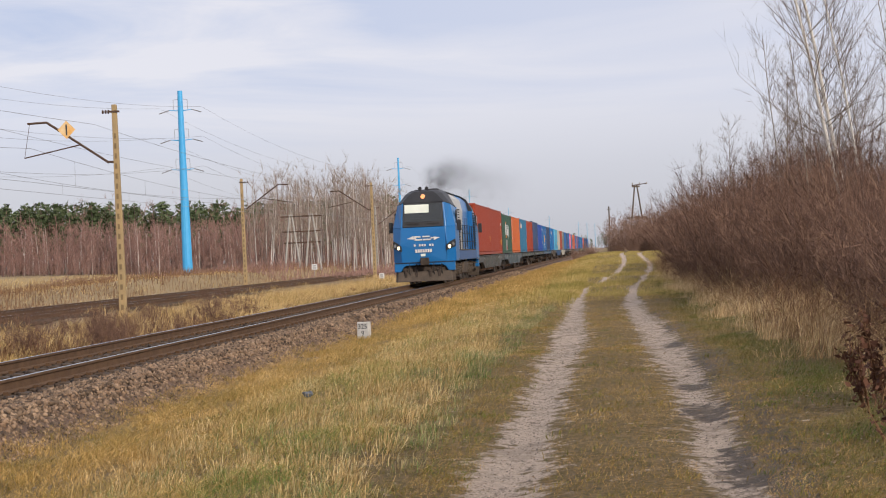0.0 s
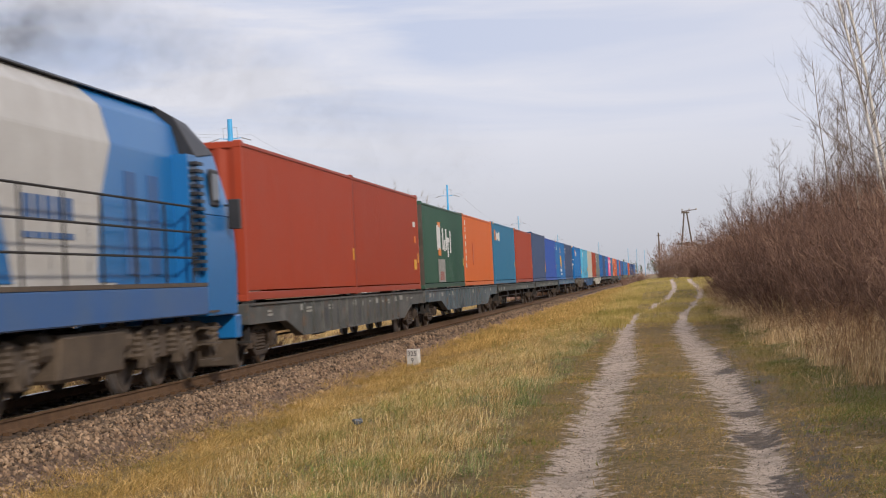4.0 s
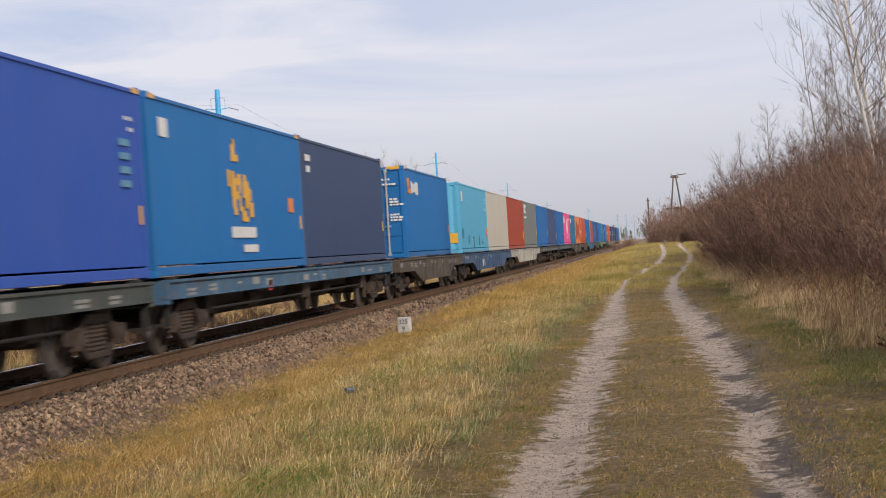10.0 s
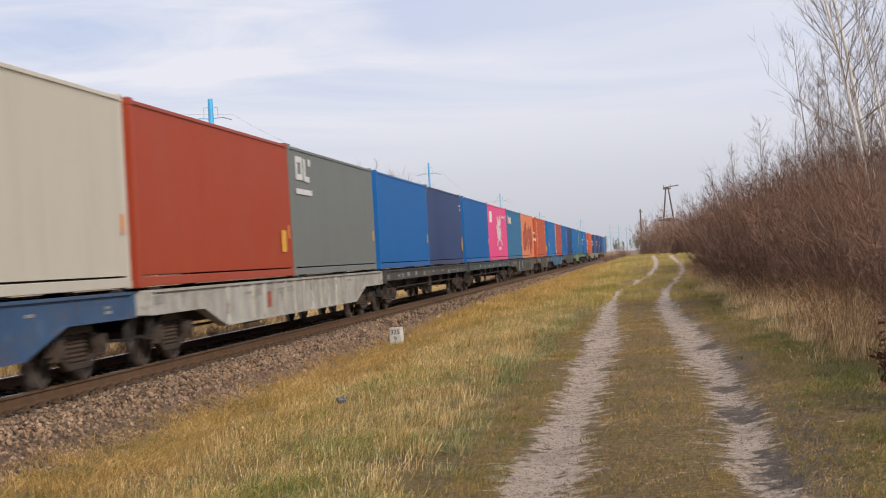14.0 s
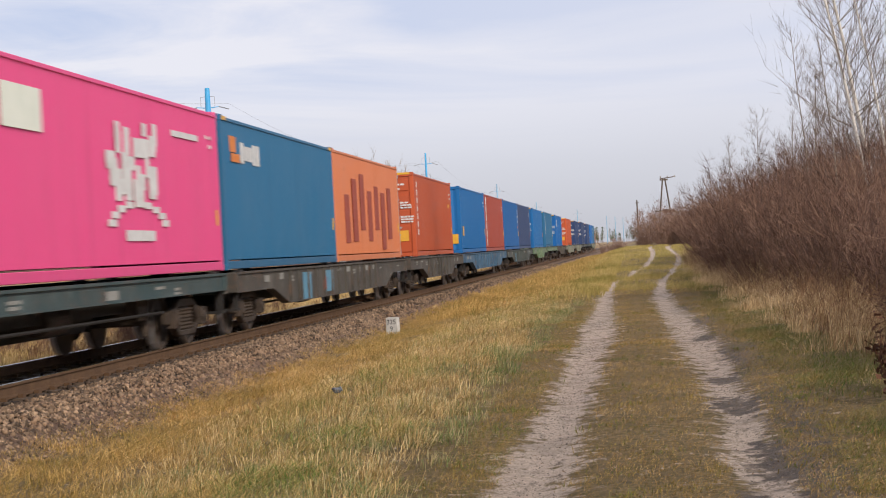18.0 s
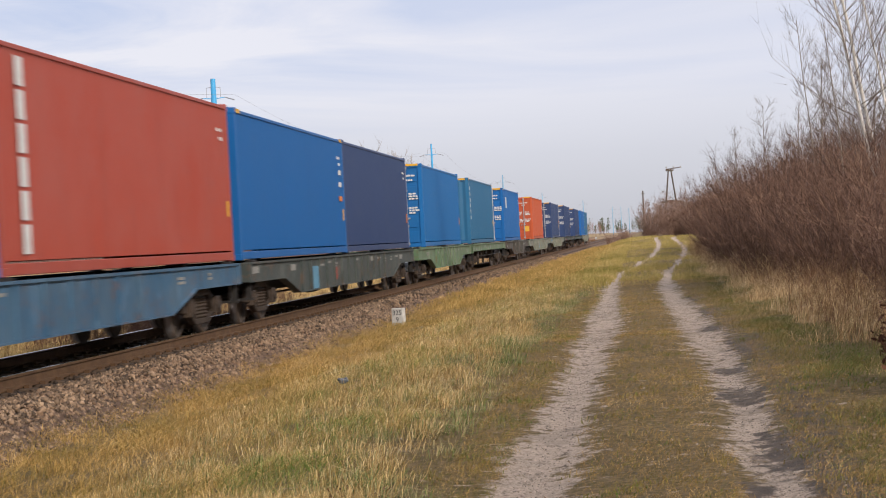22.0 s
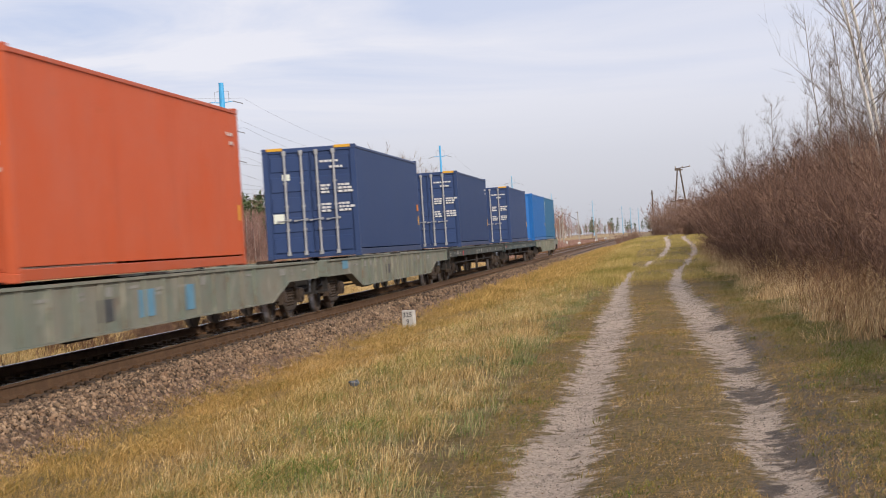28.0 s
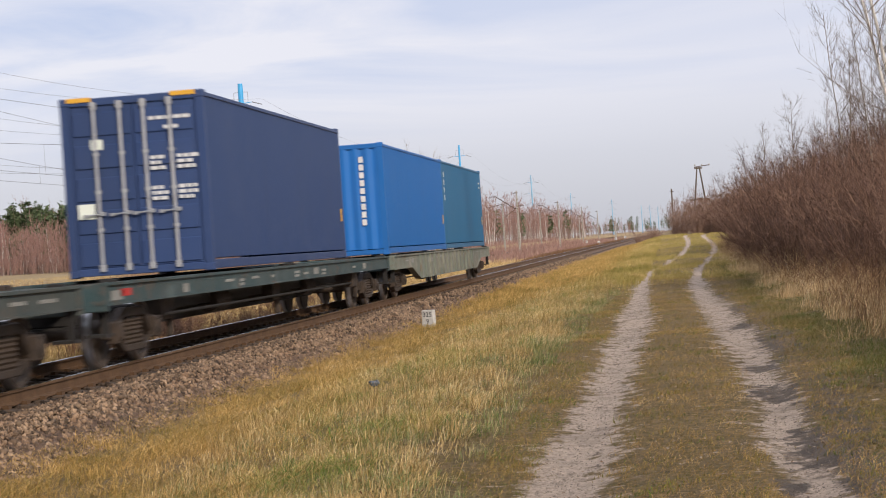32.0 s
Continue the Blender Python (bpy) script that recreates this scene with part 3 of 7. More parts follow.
dry = np.clip(step(-11.0, -12.5, GX) + 0.2 * step(-2.0, -4.5, GX), 0, 1)
for nm, arr in (("sand", sand), ("mud", mud), ("grit", np.clip(grit, 0, 1)), ("dry", dry)):
    a = ground_me.attributes.new(nm, "FLOAT", "POINT")
    a.data.foreach_set("value", np.asarray(arr, np.float32).ravel())
ground = tagged(new("ground", ground_me), "grassy ground with a sandy rutted cart track beside the railway", "ground", "", "structure")


# ---- railway tracks ----
def rail_outline(c):
    """Section of a rail in (x, z), its head's top at 0."""
    return [(c - 0.075, -0.18), (c + 0.075, -0.18), (c + 0.075, -0.165), (c + 0.012, -0.14), (c + 0.012, -0.045), (c + 0.036, -0.035), (c + 0.036, -0.006),
            (c - 0.036, -0.006), (c - 0.036, -0.035), (c - 0.012, -0.045), (c - 0.012, -0.14), (c - 0.075, -0.165)]


def sleeper_mesh(name):
    bm = bmesh.new()
    prism(bm, [(-1.35, 0), (1.35, 0), (1.35, 0.12), (0.95, 0.21), (0.55, 0.21), (0.4, 0.17), (-0.4, 0.17), (-0.55, 0.21), (-0.95, 0.21), (-1.35, 0.12)], "y", -0.13, 0.13)
    return finished(name, bm, M["sleeper"], 0.012)


def railway(x, z, gauge, y0, y1, near, label, group):
    tr = thing("railway_track", label, "railway track", group, "structure")
    tr.location = (x, 0, z)
    for s in (-1, 1):
        bm = bmesh.new()
        prism(bm, rail_outline(s * (gauge / 2 + 0.036)), "y", y0, y1)
        r = part("rail", bm, M["rail_side"], tr, "rust-brown steel rail")
        bm = bmesh.new()
        span(bm, s * (gauge / 2 + 0.036) - 0.03, s * (gauge / 2 + 0.036) + 0.03, y0, y1, -0.006, 0.0)
        part("rail_head", bm, M["rail_top"], r, "polished running surface")
    me = sleeper_mesh("sleeper")
    clip_bm = bmesh.new()
    for s in (-1, 1):
        for o in (-0.13, 0.13):
            box(clip_bm, s * (gauge / 2 + 0.036) + o, 0, -0.165, 0.07, 0.12, 0.05)
    clip_me = finished("rail_clip", clip_bm, M["rail_side"])
    y = near[0]
    while y < near[1]:
        sl = part("sleeper", me, None, tr)
        sl.location = (0, y, -0.395)
        cl = part("rail_clip", clip_me, None, sl)
        cl.location = (0, 0, 0.395)
        y += 0.62
    return tr


railway(TRACK_X, RAIL_Z, 1.52, -120, 900, (16, 110), "broad-gauge railway track with rusty rails and polished heads on ballast", "railway tracks")
railway(-25.6, -0.22, 1.435, -120, 900, (40, 130), "electrified railway track with rusty rails among dry weeds", "railway tracks")
railway(-29.8, -0.22, 1.435, -120, 900, (60, 130), "electrified railway track with rusty rails among dry weeds", "railway tracks")


def stones(name, n, xy, size, material, seed, lift=0.0):
    """Broken stones: squashed, randomly turned octahedra, 8 triangles each."""
    g = np.random.default_rng(seed)
    x, y, z = xy(g, n)
    base = np.array([(1, 0, 0), (-1, 0, 0), (0, 1, 0), (0, -1, 0), (0, 0, 1), (0, 0, -1)], float)
    tri = np.array([(0, 2, 4), (2, 1, 4), (1, 3, 4), (3, 0, 4), (2, 0, 5), (1, 2, 5), (3, 1, 5), (0, 3, 5)])
    s = g.uniform(0.6, 1.25, (n, 1, 3)) * size * g.uniform(0.65, 1.3, (n, 1, 1))
    v = base[None] * s + g.normal(0, 0.16, (n, 6, 3)) * size
    q = g.normal(size=(n, 4))
    q /= np.linalg.norm(q, axis=1, keepdims=True)
    w, a, b, c = q.T
    R = np.stack([1 - 2 * (b * b + c * c), 2 * (a * b - c * w), 2 * (a * c + b * w), 2 * (a * b + c * w), 1 - 2 * (a * a + c * c), 2 * (b * c - a * w),
                  2 * (a * c - b * w), 2 * (b * c + a * w), 1 - 2 * (a * a + b * b)], -1).reshape(n, 3, 3)
    v = np.einsum("nij,nkj->nki", R, v) + np.stack([x, y, z + lift], -1)[:, None]
    f = tri[None] + (np.arange(n) * 6)[:, None, None]
    return raw_mesh(name, v.reshape(-1, 3), f.reshape(-1, 3), material)


def bed_z(x):
    """Top of the ballast across the main track."""
    d = np.abs(x - TRACK_X)
    return np.where(d < 1.75, RAIL_Z - 0.215, RAIL_Z - 0.215 - (d - 1.75) / 1.35)


def on_bed(y0, y1, power, x0=-11.0, x1=-6.25):
    def pick(g, n):
        x = g.uniform(x0, x1, n)
        y = y0 + (y1 - y0) * g.uniform(0, 1, n) ** power
        return x, y, np.maximum(bed_z(x), land(x, y) - 0.02) + g.uniform(-0.03, 0.02, n)
    return pick


# the solid bed under the stones
bm = bmesh.new()
prism(bm, [(TRACK_X - 2.9, -0.75), (TRACK_X + 2.75, -0.6), (TRACK_X + 2.6, -0.62), (TRACK_X + 1.75, RAIL_Z - 0.235), (TRACK_X - 1.75, RAIL_Z - 0.235), (TRACK_X - 2.7, -0.7)], "y", -120, 900)
bed_mat = surface("packed_ballast", (0.065, 0.04, 0.026), (0.12, 0.077, 0.052), 0.95, 0, 1.2, 16, 1.0, 0.06, 0.6)
bed = tagged(new("ballast_bed", finished("ballast_bed", bm, bed_mat)), "brown-grey crushed stone ballast bed under the rails", "ballast", "", "structure")
st = part("ballast_stone", stones("ballast_stone", 30000, on_bed(13, 48, 1.3, -7.5, -6.2), 0.036, M["ballast"], 3), None, bed)
tagged(st, kind="stuff")
st = part("ballast_stone", stones("ballast_stone", 9000, on_bed(44, 150, 1.5, -7.5, -6.2), 0.045, M["ballast"], 4), None, bed)
tagged(st, kind="stuff")
# the bed under the train, with its shade mixed into the stone colour
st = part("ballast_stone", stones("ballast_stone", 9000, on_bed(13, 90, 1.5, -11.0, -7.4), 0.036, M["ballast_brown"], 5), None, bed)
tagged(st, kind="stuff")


def on_ruts(y0, y1):
    """Places along both ruts, denser near by."""
    def pick(g, n):
        y = y0 + (y1 - y0) * g.uniform(0, 1, n) ** 1.5
        (ml, wl), (mr, wr) = left_rut(y), right_rut(y)
        left = g.uniform(0, 1, n) < 0.52
        x = np.where(left, ml, mr) + np.where(left, wl, wr) * g.normal(0, 0.6, n)
        return x, y, land(x, y)
    return pick


tagged(new("sand_crumbs", stones("sand_crumbs", 4500, on_ruts(10, 48), 0.008, M["crumb"], 8)), "crumbs of dried sandy earth in the wheel ruts", "earth", "", "stuff")


# ---- the train; lengths run back from the locomotive's nose, heights from the rail ----
TRAIN = []
BOX_L, BOX_W, BOX_H, DECK = 12.192, 1.219, 2.86, 1.21


def aboard(ob, u, z=0.0, x=0.0):
    TRAIN.append((ob, u, x, RAIL_Z + z))
    ob.matrix_world = pose(TRACK_X + x, 82.6 + u, RAIL_Z + z)
    return ob


def corrugated(name, along, length, z0, z1, at, depth, material, out):
    """A corrugated steel wall; along: its axis, at: the place of its outer face, out: the way that it faces."""
    pitch, ys, ds = 0.278, [0.0], [0.0]
    n = int(length / pitch)
    p = length / n
    for i in range(n):
        o = i * p
        for f, d in ((0.13, 0.0), (0.37, 1.0), (0.63, 1.0), (0.87, 0.0)):
            ys.append(o + f * p)
            ds.append(d)
    ys.append(length)
    ds.append(0.0)
    v, f = [], []
    for a, d in zip(ys, ds):
        off = at - out * d * depth
        for z in (z0, z1):
            v.append((off, a, z) if along == "y" else (a, off, z))
    for i in range(len(ys) - 1):
        k = 2 * i
        q = (k, k + 2, k + 3, k + 1)
        f.append(q if (out > 0) == (along == "y") else q[::-1])
    return raw_mesh(name, v, f, material)


BOX_ME = {}


def box_meshes():
    m, h, w, L = BOX_ME, BOX_H, BOX_W, BOX_L
    pm = M["red"]
    for nm, out in (("side_near", 1), ("side_far", -1)):
        me = corrugated("side_wall", "y", L - 0.3, 0.195, h - 0.1, out * (w - 0.012), 0.036, pm, out)
        me.transform(Matrix.Translation((0, 0.15, 0)))
        m[nm] = me
    me = corrugated("end_wall", "x", 2 * w - 0.24, 0.16, h - 0.1, L - 0.012, 0.045, pm, 1)
    me.transform(Matrix.Translation((-w + 0.12, 0, 0)))
    m["end_back"] = me
    me = corrugated("end_wall", "x", 2 * w - 0.24, 0.16, h - 0.1, 0.012, 0.045, pm, -1)
    me.transform(Matrix.Translation((-w + 0.12, 0, 0)))
    m["end_front"] = me
    bm = bmesh.new()
    n = 58
    for i in range(n):
        y0 = 0.15 + i * (L - 0.3) / n
        span(bm, -w + 0.05, w - 0.05, y0, y0 + (L - 0.3) / n * 0.55, h - 0.05, h - 0.025)
    span(bm, -w + 0.05, w - 0.05, 0.1, L - 0.1, h - 0.07, h - 0.045)
    m["roof"] = finished("roof", bm, pm)
    bm = bmesh.new()
    span(bm, -w + 0.04, w - 0.04, 0.05, L - 0.05, 0.05, 0.14)
    m["floor"] = finished("floor", bm, M["under"])
    for s, nm in ((1, "near"), (-1, "far")):
        bm = bmesh.new()
        span(bm, s * (w - 0.06), s * w, 0.16, L - 0.16, h - 0.105, h - 0.04)
        m["top_rail_" + nm] = finished("top_rail", bm, pm, 0.008)
        bm = bmesh.new()
        span(bm, s * (w - 0.05), s * (w - 0.002), 0.16, L - 0.16, 0.02, 0.165)
        m["bottom_rail_" + nm] = finished("bottom_rail", bm, pm, 0.008)
    bm = bmesh.new()
    span(bm, -0.075, 0.075, -0.08, 0.08, 0.11, h - 0.11)
    m["post"] = finished("corner_post", bm, pm, 0.012)
    bm = bmesh.new()
    span(bm, -0.081, 0.081, -0.09, 0.09, -0.06, 0.06)
    m["casting"] = finished("corner_casting", bm, pm, 0.012)
    bm = bmesh.new()
    span(bm, -w + 0.16, w - 0.16, -0.05, 0.05, -0.06, 0.06)
    m["end_beam"] = finished("end_beam", bm, pm, 0.01)
    # door leaf, hung at the front: shallow pressed panels
    bm = bmesh.new()
    dw, z0, z1 = w - 0.155, 0.14, h - 0.13
    span(bm, 0.005, dw, 0.045, 0.075, z0, z1)
    for i in range(5):
        a = z0 + 0.03 + i * (z1 - z0) / 5
        span(bm, 0.05, dw - 0.05, 0.02, 0.05, a, a + (z1 - z0) / 5 - 0.14)
    m["leaf"] = finished("door_leaf", bm, pm, 0.012)
    bm = bmesh.new()
    tube(bm, (0, 0, 0.1), (0, 0, h - 0.08), 0.03, n=8)
    for z in (0.14, h - 0.14):
        box(bm, 0, 0.005, z, 0.1, 0.05, 0.11)
    for z in (0.75, 1.35, 1.95):
        box(bm, 0, 0.012, z, 0.1, 0.03, 0.05)
    m["lock"] = finished("lock_bar", bm, M["bar_zinc"])
    bm = bmesh.new()
    tube(bm, (-0.24, 0, 0), (0.06, 0, 0.02), 0.014, n=6)
    box(bm, 0.06, 0, 0.02, 0.09, 0.04, 0.06)
    box(bm, -0.22, 0, 0.0, 0.07, 0.05, 0.05)
    m["handle"] = finished("door_handle", bm, M["bar_zinc"])
    bm = bmesh.new()
    box(bm, 0, 0, 0, 0.42, 0.012, 0.07)
    m["hazard"] = finished("height_warning_strip", bm, M["mark_yellow"])


box_meshes()


def recolour(ob, material):
    ob.material_slots[0].link = "OBJECT"
    ob.material_slots[0].material = material
    return ob


def bars(spots, face):
    """Thin raised marks on the near side ('side': y, z) or on the front ('front': x, z): centre and size of each."""
    bm = bmesh.new()
    for a, b, sa, sb in spots:
        if face == "side":
            box(bm, BOX_W - 0.004, a, b, 0.012, sa, sb)
        else:
            box(bm, a, 0.008, b, sa, 0.012, sb)
    return bm


def number_rows(g, y, z, wide, rows):
    """Rows of unreadable lettering as broken bars."""
    out = []
    for i in range(rows):
        a, zz = y, z - i * 0.17
        end = y + wide * g.uniform(0.6, 1.0)
        while a < end:
            k = g.uniform(0.05, 0.14)
            out.append((a + k / 2, zz, k, 0.055))
            a += k + 0.025
    return out


CORNER_STRIPS = (70, 108, 121, 150, 229, 242, 267, 337, 382, 402)     # boxes whose top corners carry yellow strips


def container(u, col, label, doors=False, marks=(), height=0.0):
    """A forty-foot box with its door end or its blank end to the front."""
    g = random.Random(int(u * 10))
    ob = thing("shipping_container", label, "shipping container", "containers on the freight train")
    paint_m = M[col]
    m, w, h, L = BOX_ME, BOX_W, BOX_H, BOX_L

    def add(name, key, x=0, y=0, z=0, rz=0, parent=None, tint=True, flip=False):
        o = part(name, m[key], None, parent or ob)
        o.matrix_basis = pose(x, y, z, 0, 0, rz)
        if flip:
            o.scale = (-1, 1, 1)
        return recolour(o, paint_m) if tint else o
    for key in ("side_near", "side_far"):
        add("side_wall", key)
    add("end_wall", "end_back")
    add("roof", "roof")
    add("floor", "floor", tint=False)
    for s in ("near", "far"):
        add("top_rail", "top_rail_" + s)
        add("bottom_rail", "bottom_rail_" + s)
    for x in (-w + 0.081, w - 0.081):
        for y in (0.09, L - 0.09):
            post = add("corner_post", "post", x, y)
            if col == "green":      # rust has taken the posts of the green box
                recolour(post, M["w_brown"])
            for z in (0.06, h - 0.06):
                add("corner_casting", "casting", x, y, z)
    for y in (0.06, L - 0.06):
        for z in (0.08, h - 0.075):
            add("end_beam", "end_beam", 0, y, z)
    if doors:
        for s in (-1, 1):
            leaf = part("door_leaf", m["leaf"], None, ob)
            if s < 0:
                leaf.scale = (-1, 1, 1)
            recolour(leaf, paint_m)
            for k, xx in enumerate((0.2, 0.64)):
                bar = part("lock_bar", m["lock"], None, ob, "galvanised lock bar")
                bar.location = (s * xx, -0.012, 0)
                hd = part("door_handle", m["handle"], None, bar)
                hd.location = (0.0, -0.03, 0.98)
        for s in (-1, 1):
            hz = part("height_warning_strip", m["hazard"], None, ob, "yellow height strip")
            hz.location = (s * (w - 0.34), 0.0, h - 0.035)
        spots = number_rows(g, 0.28, h - 0.40, 0.75, 1) + number_rows(g, 0.52, h - 0.55, 0.36, 1)
        for top in (1.02, 1.50):
            for i in range(3):
                spots += number_rows(g, 0.27, h - top - i * 0.085, 0.24, 1) + number_rows(g, 0.72, h - top - i * 0.085, 0.36, 1)
        part("stencilled_marking", bars(spots, "front"), M["mark_white"], ob, "rows of white stencilled lettering")["kind"] = "stuff"
        part("label_plate", bars([(-0.86, 1.05, 0.28, 0.24), (-0.62, 2.1, 0.2, 0.16)], "front"), M["card"], ob, "pale label plates")["kind"] = "stuff"
        if round(u) in (296, 427):
            part("yellow_plate", bars([(0.78, 0.72, 0.36, 0.36)], "front"), M["mark_yellow"], ob, "yellow warning plate")
    else:
        add("end_wall", "end_front")
    groups = {}
    for mat, y, z, sy, sz in marks:
        groups.setdefault(mat, []).append((y, z, sy, sz))
    for mat, spots in groups.items():
        part("side_marking", bars(spots, "side"), M[mat], ob)["kind"] = "stuff"
    # small codes and a warning label at the rear upper corner
    codes = [] if g.random() < 0.45 else [("mark_white", L - 0.55 - 0.17 * i, h - 0.5 - 0.16 * j, 0.06, 0.06) for j in range(2) for i in range(3 - j)]
    if codes:
        part("side_code", bars([c[1:] for c in codes], "side"), M["mark_white"], ob, "small white code")["kind"] = "stuff"
    part("warning_label", bars([(L - 0.32, 0.95, 0.12, 0.28)], "side"), M["mark_yellow" if g.random() < 0.7 else "mark_orange"], ob, "small warning label")
    if round(u) in CORNER_STRIPS:
        part("corner_strip", bars([(0.28, h - 0.06, 0.36, 0.075), (L - 0.28, h - 0.06, 0.36, 0.075)], "side"), M["mark_yellow"], ob, "yellow corner strips")["kind"] = "stuff"
        part("corner_strip", bars([(-0.95, h - 0.06, 0.36, 0.075), (0.95, h - 0.06, 0.36, 0.075)], "front"), M["mark_yellow"], ob, "yellow corner strips")["kind"] = "stuff"
    aboard(ob, u, DECK)
    if height:
        ob.scale = (1, 1, height)
    return ob


def column(mat, y, z_top, n, size=0.2, gap=0.06):
    return [(mat, y, z_top - i * (size + gap), size * 0.7, size) for i in range(n)]


def scattered(mat, y, z, sy, sz, n, seed, big=0.3):
    g = random.Random(seed)
    return [(mat, y + g.uniform(-sy, sy), z + g.uniform(-sz, sz), g.uniform(0.3, 1) * big, g.uniform(0.3, 1) * big) for _ in range(n)]


LOGO_ARROW = [("mark_orange", 0.95, 2.35, 0.5, 0.3), ("mark_orange", 1.15, 2.1, 0.7, 0.16)] + [("mark_white", 1.75 + 0.36 * i, 2.22, 0.27, 0.4 if i in (0, 3, 4) else 0.28) for i in range(5)]
container(20.0, "red", "red corrugated steel container behind the locomotive", height=1.03)
container(32.1, "red", "red corrugated steel container with yellow warning labels", marks=[("mark_yellow", 11.2, 0.75, 0.5, 0.3), ("mark_orange", 11.3, 1.5, 0.3, 0.2), ("mark_white", 11.2, 1.95, 0.5, 0.15)], height=1.03)
container(45.25, "green", "dark green container with white lettering and rust-stained edges", marks=[
    ("mark_white", 4.3, 1.75, 0.9, 0.85), ("mark_orange", 4.5, 2.2, 0.7, 0.18), ("mark_orange", 4.5, 1.25, 0.7, 0.25),
    ("mark_white", 5.5, 1.72, 0.28, 0.75), ("mark_white", 6.0, 1.5, 0.28, 0.4), ("mark_white", 6.5, 1.72, 0.28, 0.75), ("mark_white", 7.1, 1.72, 0.7, 0.16), ("mark_white", 7.0, 1.4, 0.28, 0.6), ("mark_white", 7.8, 1.65, 0.26, 0.8),
    ("mark_dull", 4.9, 0.6, 1.9, 0.8), ("mark_rust", 4.9, 0.42, 1.1, 0.3)], height=0.985)
container(57.55, "orange", "bright orange container with a column of white letters", marks=column("mark_white", 0.75, 2.5, 7, 0.19, 0.09) + [("burnt_orange", 3.5, 1.3, 0.25, 0.9)], height=0.99)
container(70.35, "sea_blue", "sea-blue container with a small white and orange sign", marks=LOGO_ARROW)
container(83.1, "red", "red corrugated steel container on a flat wagon")
container(95.8, "navy", "dark navy corrugated container on a flat wagon", marks=[("mark_orange", 11.7, 1.2, 0.25, 0.16), ("mark_yellow", 11.8, 0.72, 0.3, 0.36)], height=1.035)
container(108.1, "royal", "royal blue corrugated container on a flat wagon", marks=[("mark_blue", 11.2, 2.0 - 0.2 * i, 0.5, 0.1) for i in range(4)])
container(120.6, "azure", "blue container with scattered yellow characters", marks=scattered("mark_yellow", 5.6, 1.95, 0.35, 0.45, 7, 5, 0.32) + scattered("mark_yellow", 6.3, 1.35, 0.75, 0.4, 22, 6, 0.30) + [("mark_white", 0.9, 2.35, 0.5, 0.3), ("mark_white", 6.3, 0.72, 2.0, 0.2), ("mark_white", 6.8, 0.42, 1.2, 0.14), ("mark_orange", 10.9, 1.3, 0.5, 0.3)])
container(132.8, "navy", "dark navy container with white corner lettering", marks=[("mark_white", 0.9, 2.4, 0.6, 0.14), ("mark_white", 0.9, 2.15, 0.4, 0.14)])
container(149.84, "azure", "blue container with its door end and a small sign", True, LOGO_ARROW)
container(166.22, "sky_blue", "light blue container with rust spots", marks=[("mark_white", 1.0, 2.3, 0.45, 0.4), ("steel_blue", 3.2, 0.55, 0.45, 0.35), ("steel_blue", 0.9, 0.8, 0.5, 0.4), ("w_brown", 5.2, 0.62, 0.35, 0.10), ("w_brown", 5.3, 0.36, 0.10, 0.32), ("w_brown", 7.7, 0.5, 0.12, 0.4), ("w_brown", 9.3, 0.42, 0.3, 0.12), ("mark_orange", 11.4, 0.85, 0.35, 0.4), ("mark_white", 11.3, 1.9, 0.3, 0.12)])
container(178.45, "beige", "beige corrugated container without markings")
container(191.05, "brown_red", "red-brown corrugated container with a yellow label", marks=[("mark_yellow", 11.3, 0.75, 0.45, 0.45)])
container(203.4, "grey", "grey container with a white sign", marks=[("mark_white", 0.8, 2.38, 0.16, 0.5), ("mark_white", 1.1, 2.57, 0.7, 0.13), ("mark_white", 1.1, 2.18, 0.7, 0.13), ("mark_white", 1.4, 2.38, 0.16, 0.5),
    ("mark_white", 1.75, 2.36, 0.18, 0.5), ("mark_white", 2.05, 2.16, 0.5, 0.13), ("mark_white", 2.35, 2.55, 0.25, 0.16), ("mark_white", 1.6, 1.86, 1.9, 0.12)])
container(216.45, "mid_blue", "deep blue corrugated container on a flat wagon")
container(228.8, "violet_navy", "dark navy corrugated container on a flat wagon", marks=[("mark_yellow", 11.8, 0.7, 0.3, 0.36)])
container(242.1, "mid_blue", "deep blue corrugated container on a flat wagon")
container(254.4, "magenta", "bright pink container with white characters and an arched sign", marks=[("card", 1.6, 2.2, 1.5, 0.55), ("mark_white", 9.8, 2.3, 1.8, 0.1)] + scattered("mark_white", 6.1, 1.75, 0.75, 0.5, 12, 9, 0.5) + scattered("mark_white", 7.4, 1.7, 0.75, 0.55, 12, 19, 0.5)
          + [("mark_white", 6.8 + 1.5 * math.cos(a * 0.35 + 0.2), 0.75 + 0.35 * math.sin(a * 0.35 + 0.2), 0.4, 0.1) for a in range(9)] + [("mark_white", 6.8, 0.62, 1.6, 0.16)])
container(266.9, "steel_blue", "blue container with a small white and orange sign", marks=LOGO_ARROW)
container(279.2, "rust_orange", "faded orange container with rows of red overpainted streaks", marks=[("mark_rust", 1.9 + i * 1.35, 1.35 + 0.12 * ((i * 7) % 5 - 2), 0.75, 1.25 + 0.14 * ((i * 3) % 4)) for i in range(7)])
container(295.65, "burnt_orange", "orange container with its door end and white letters", True, column("mark_white", 0.75, 2.45, 7, 0.19, 0.08) + [("mark_yellow", 11.0, 1.9, 0.4, 0.12)])
container(311.7, "azure", "blue container with a column of white letters on its blank end", marks=[("mark_yellow", 0.9, 0.95, 0.5, 0.4)])
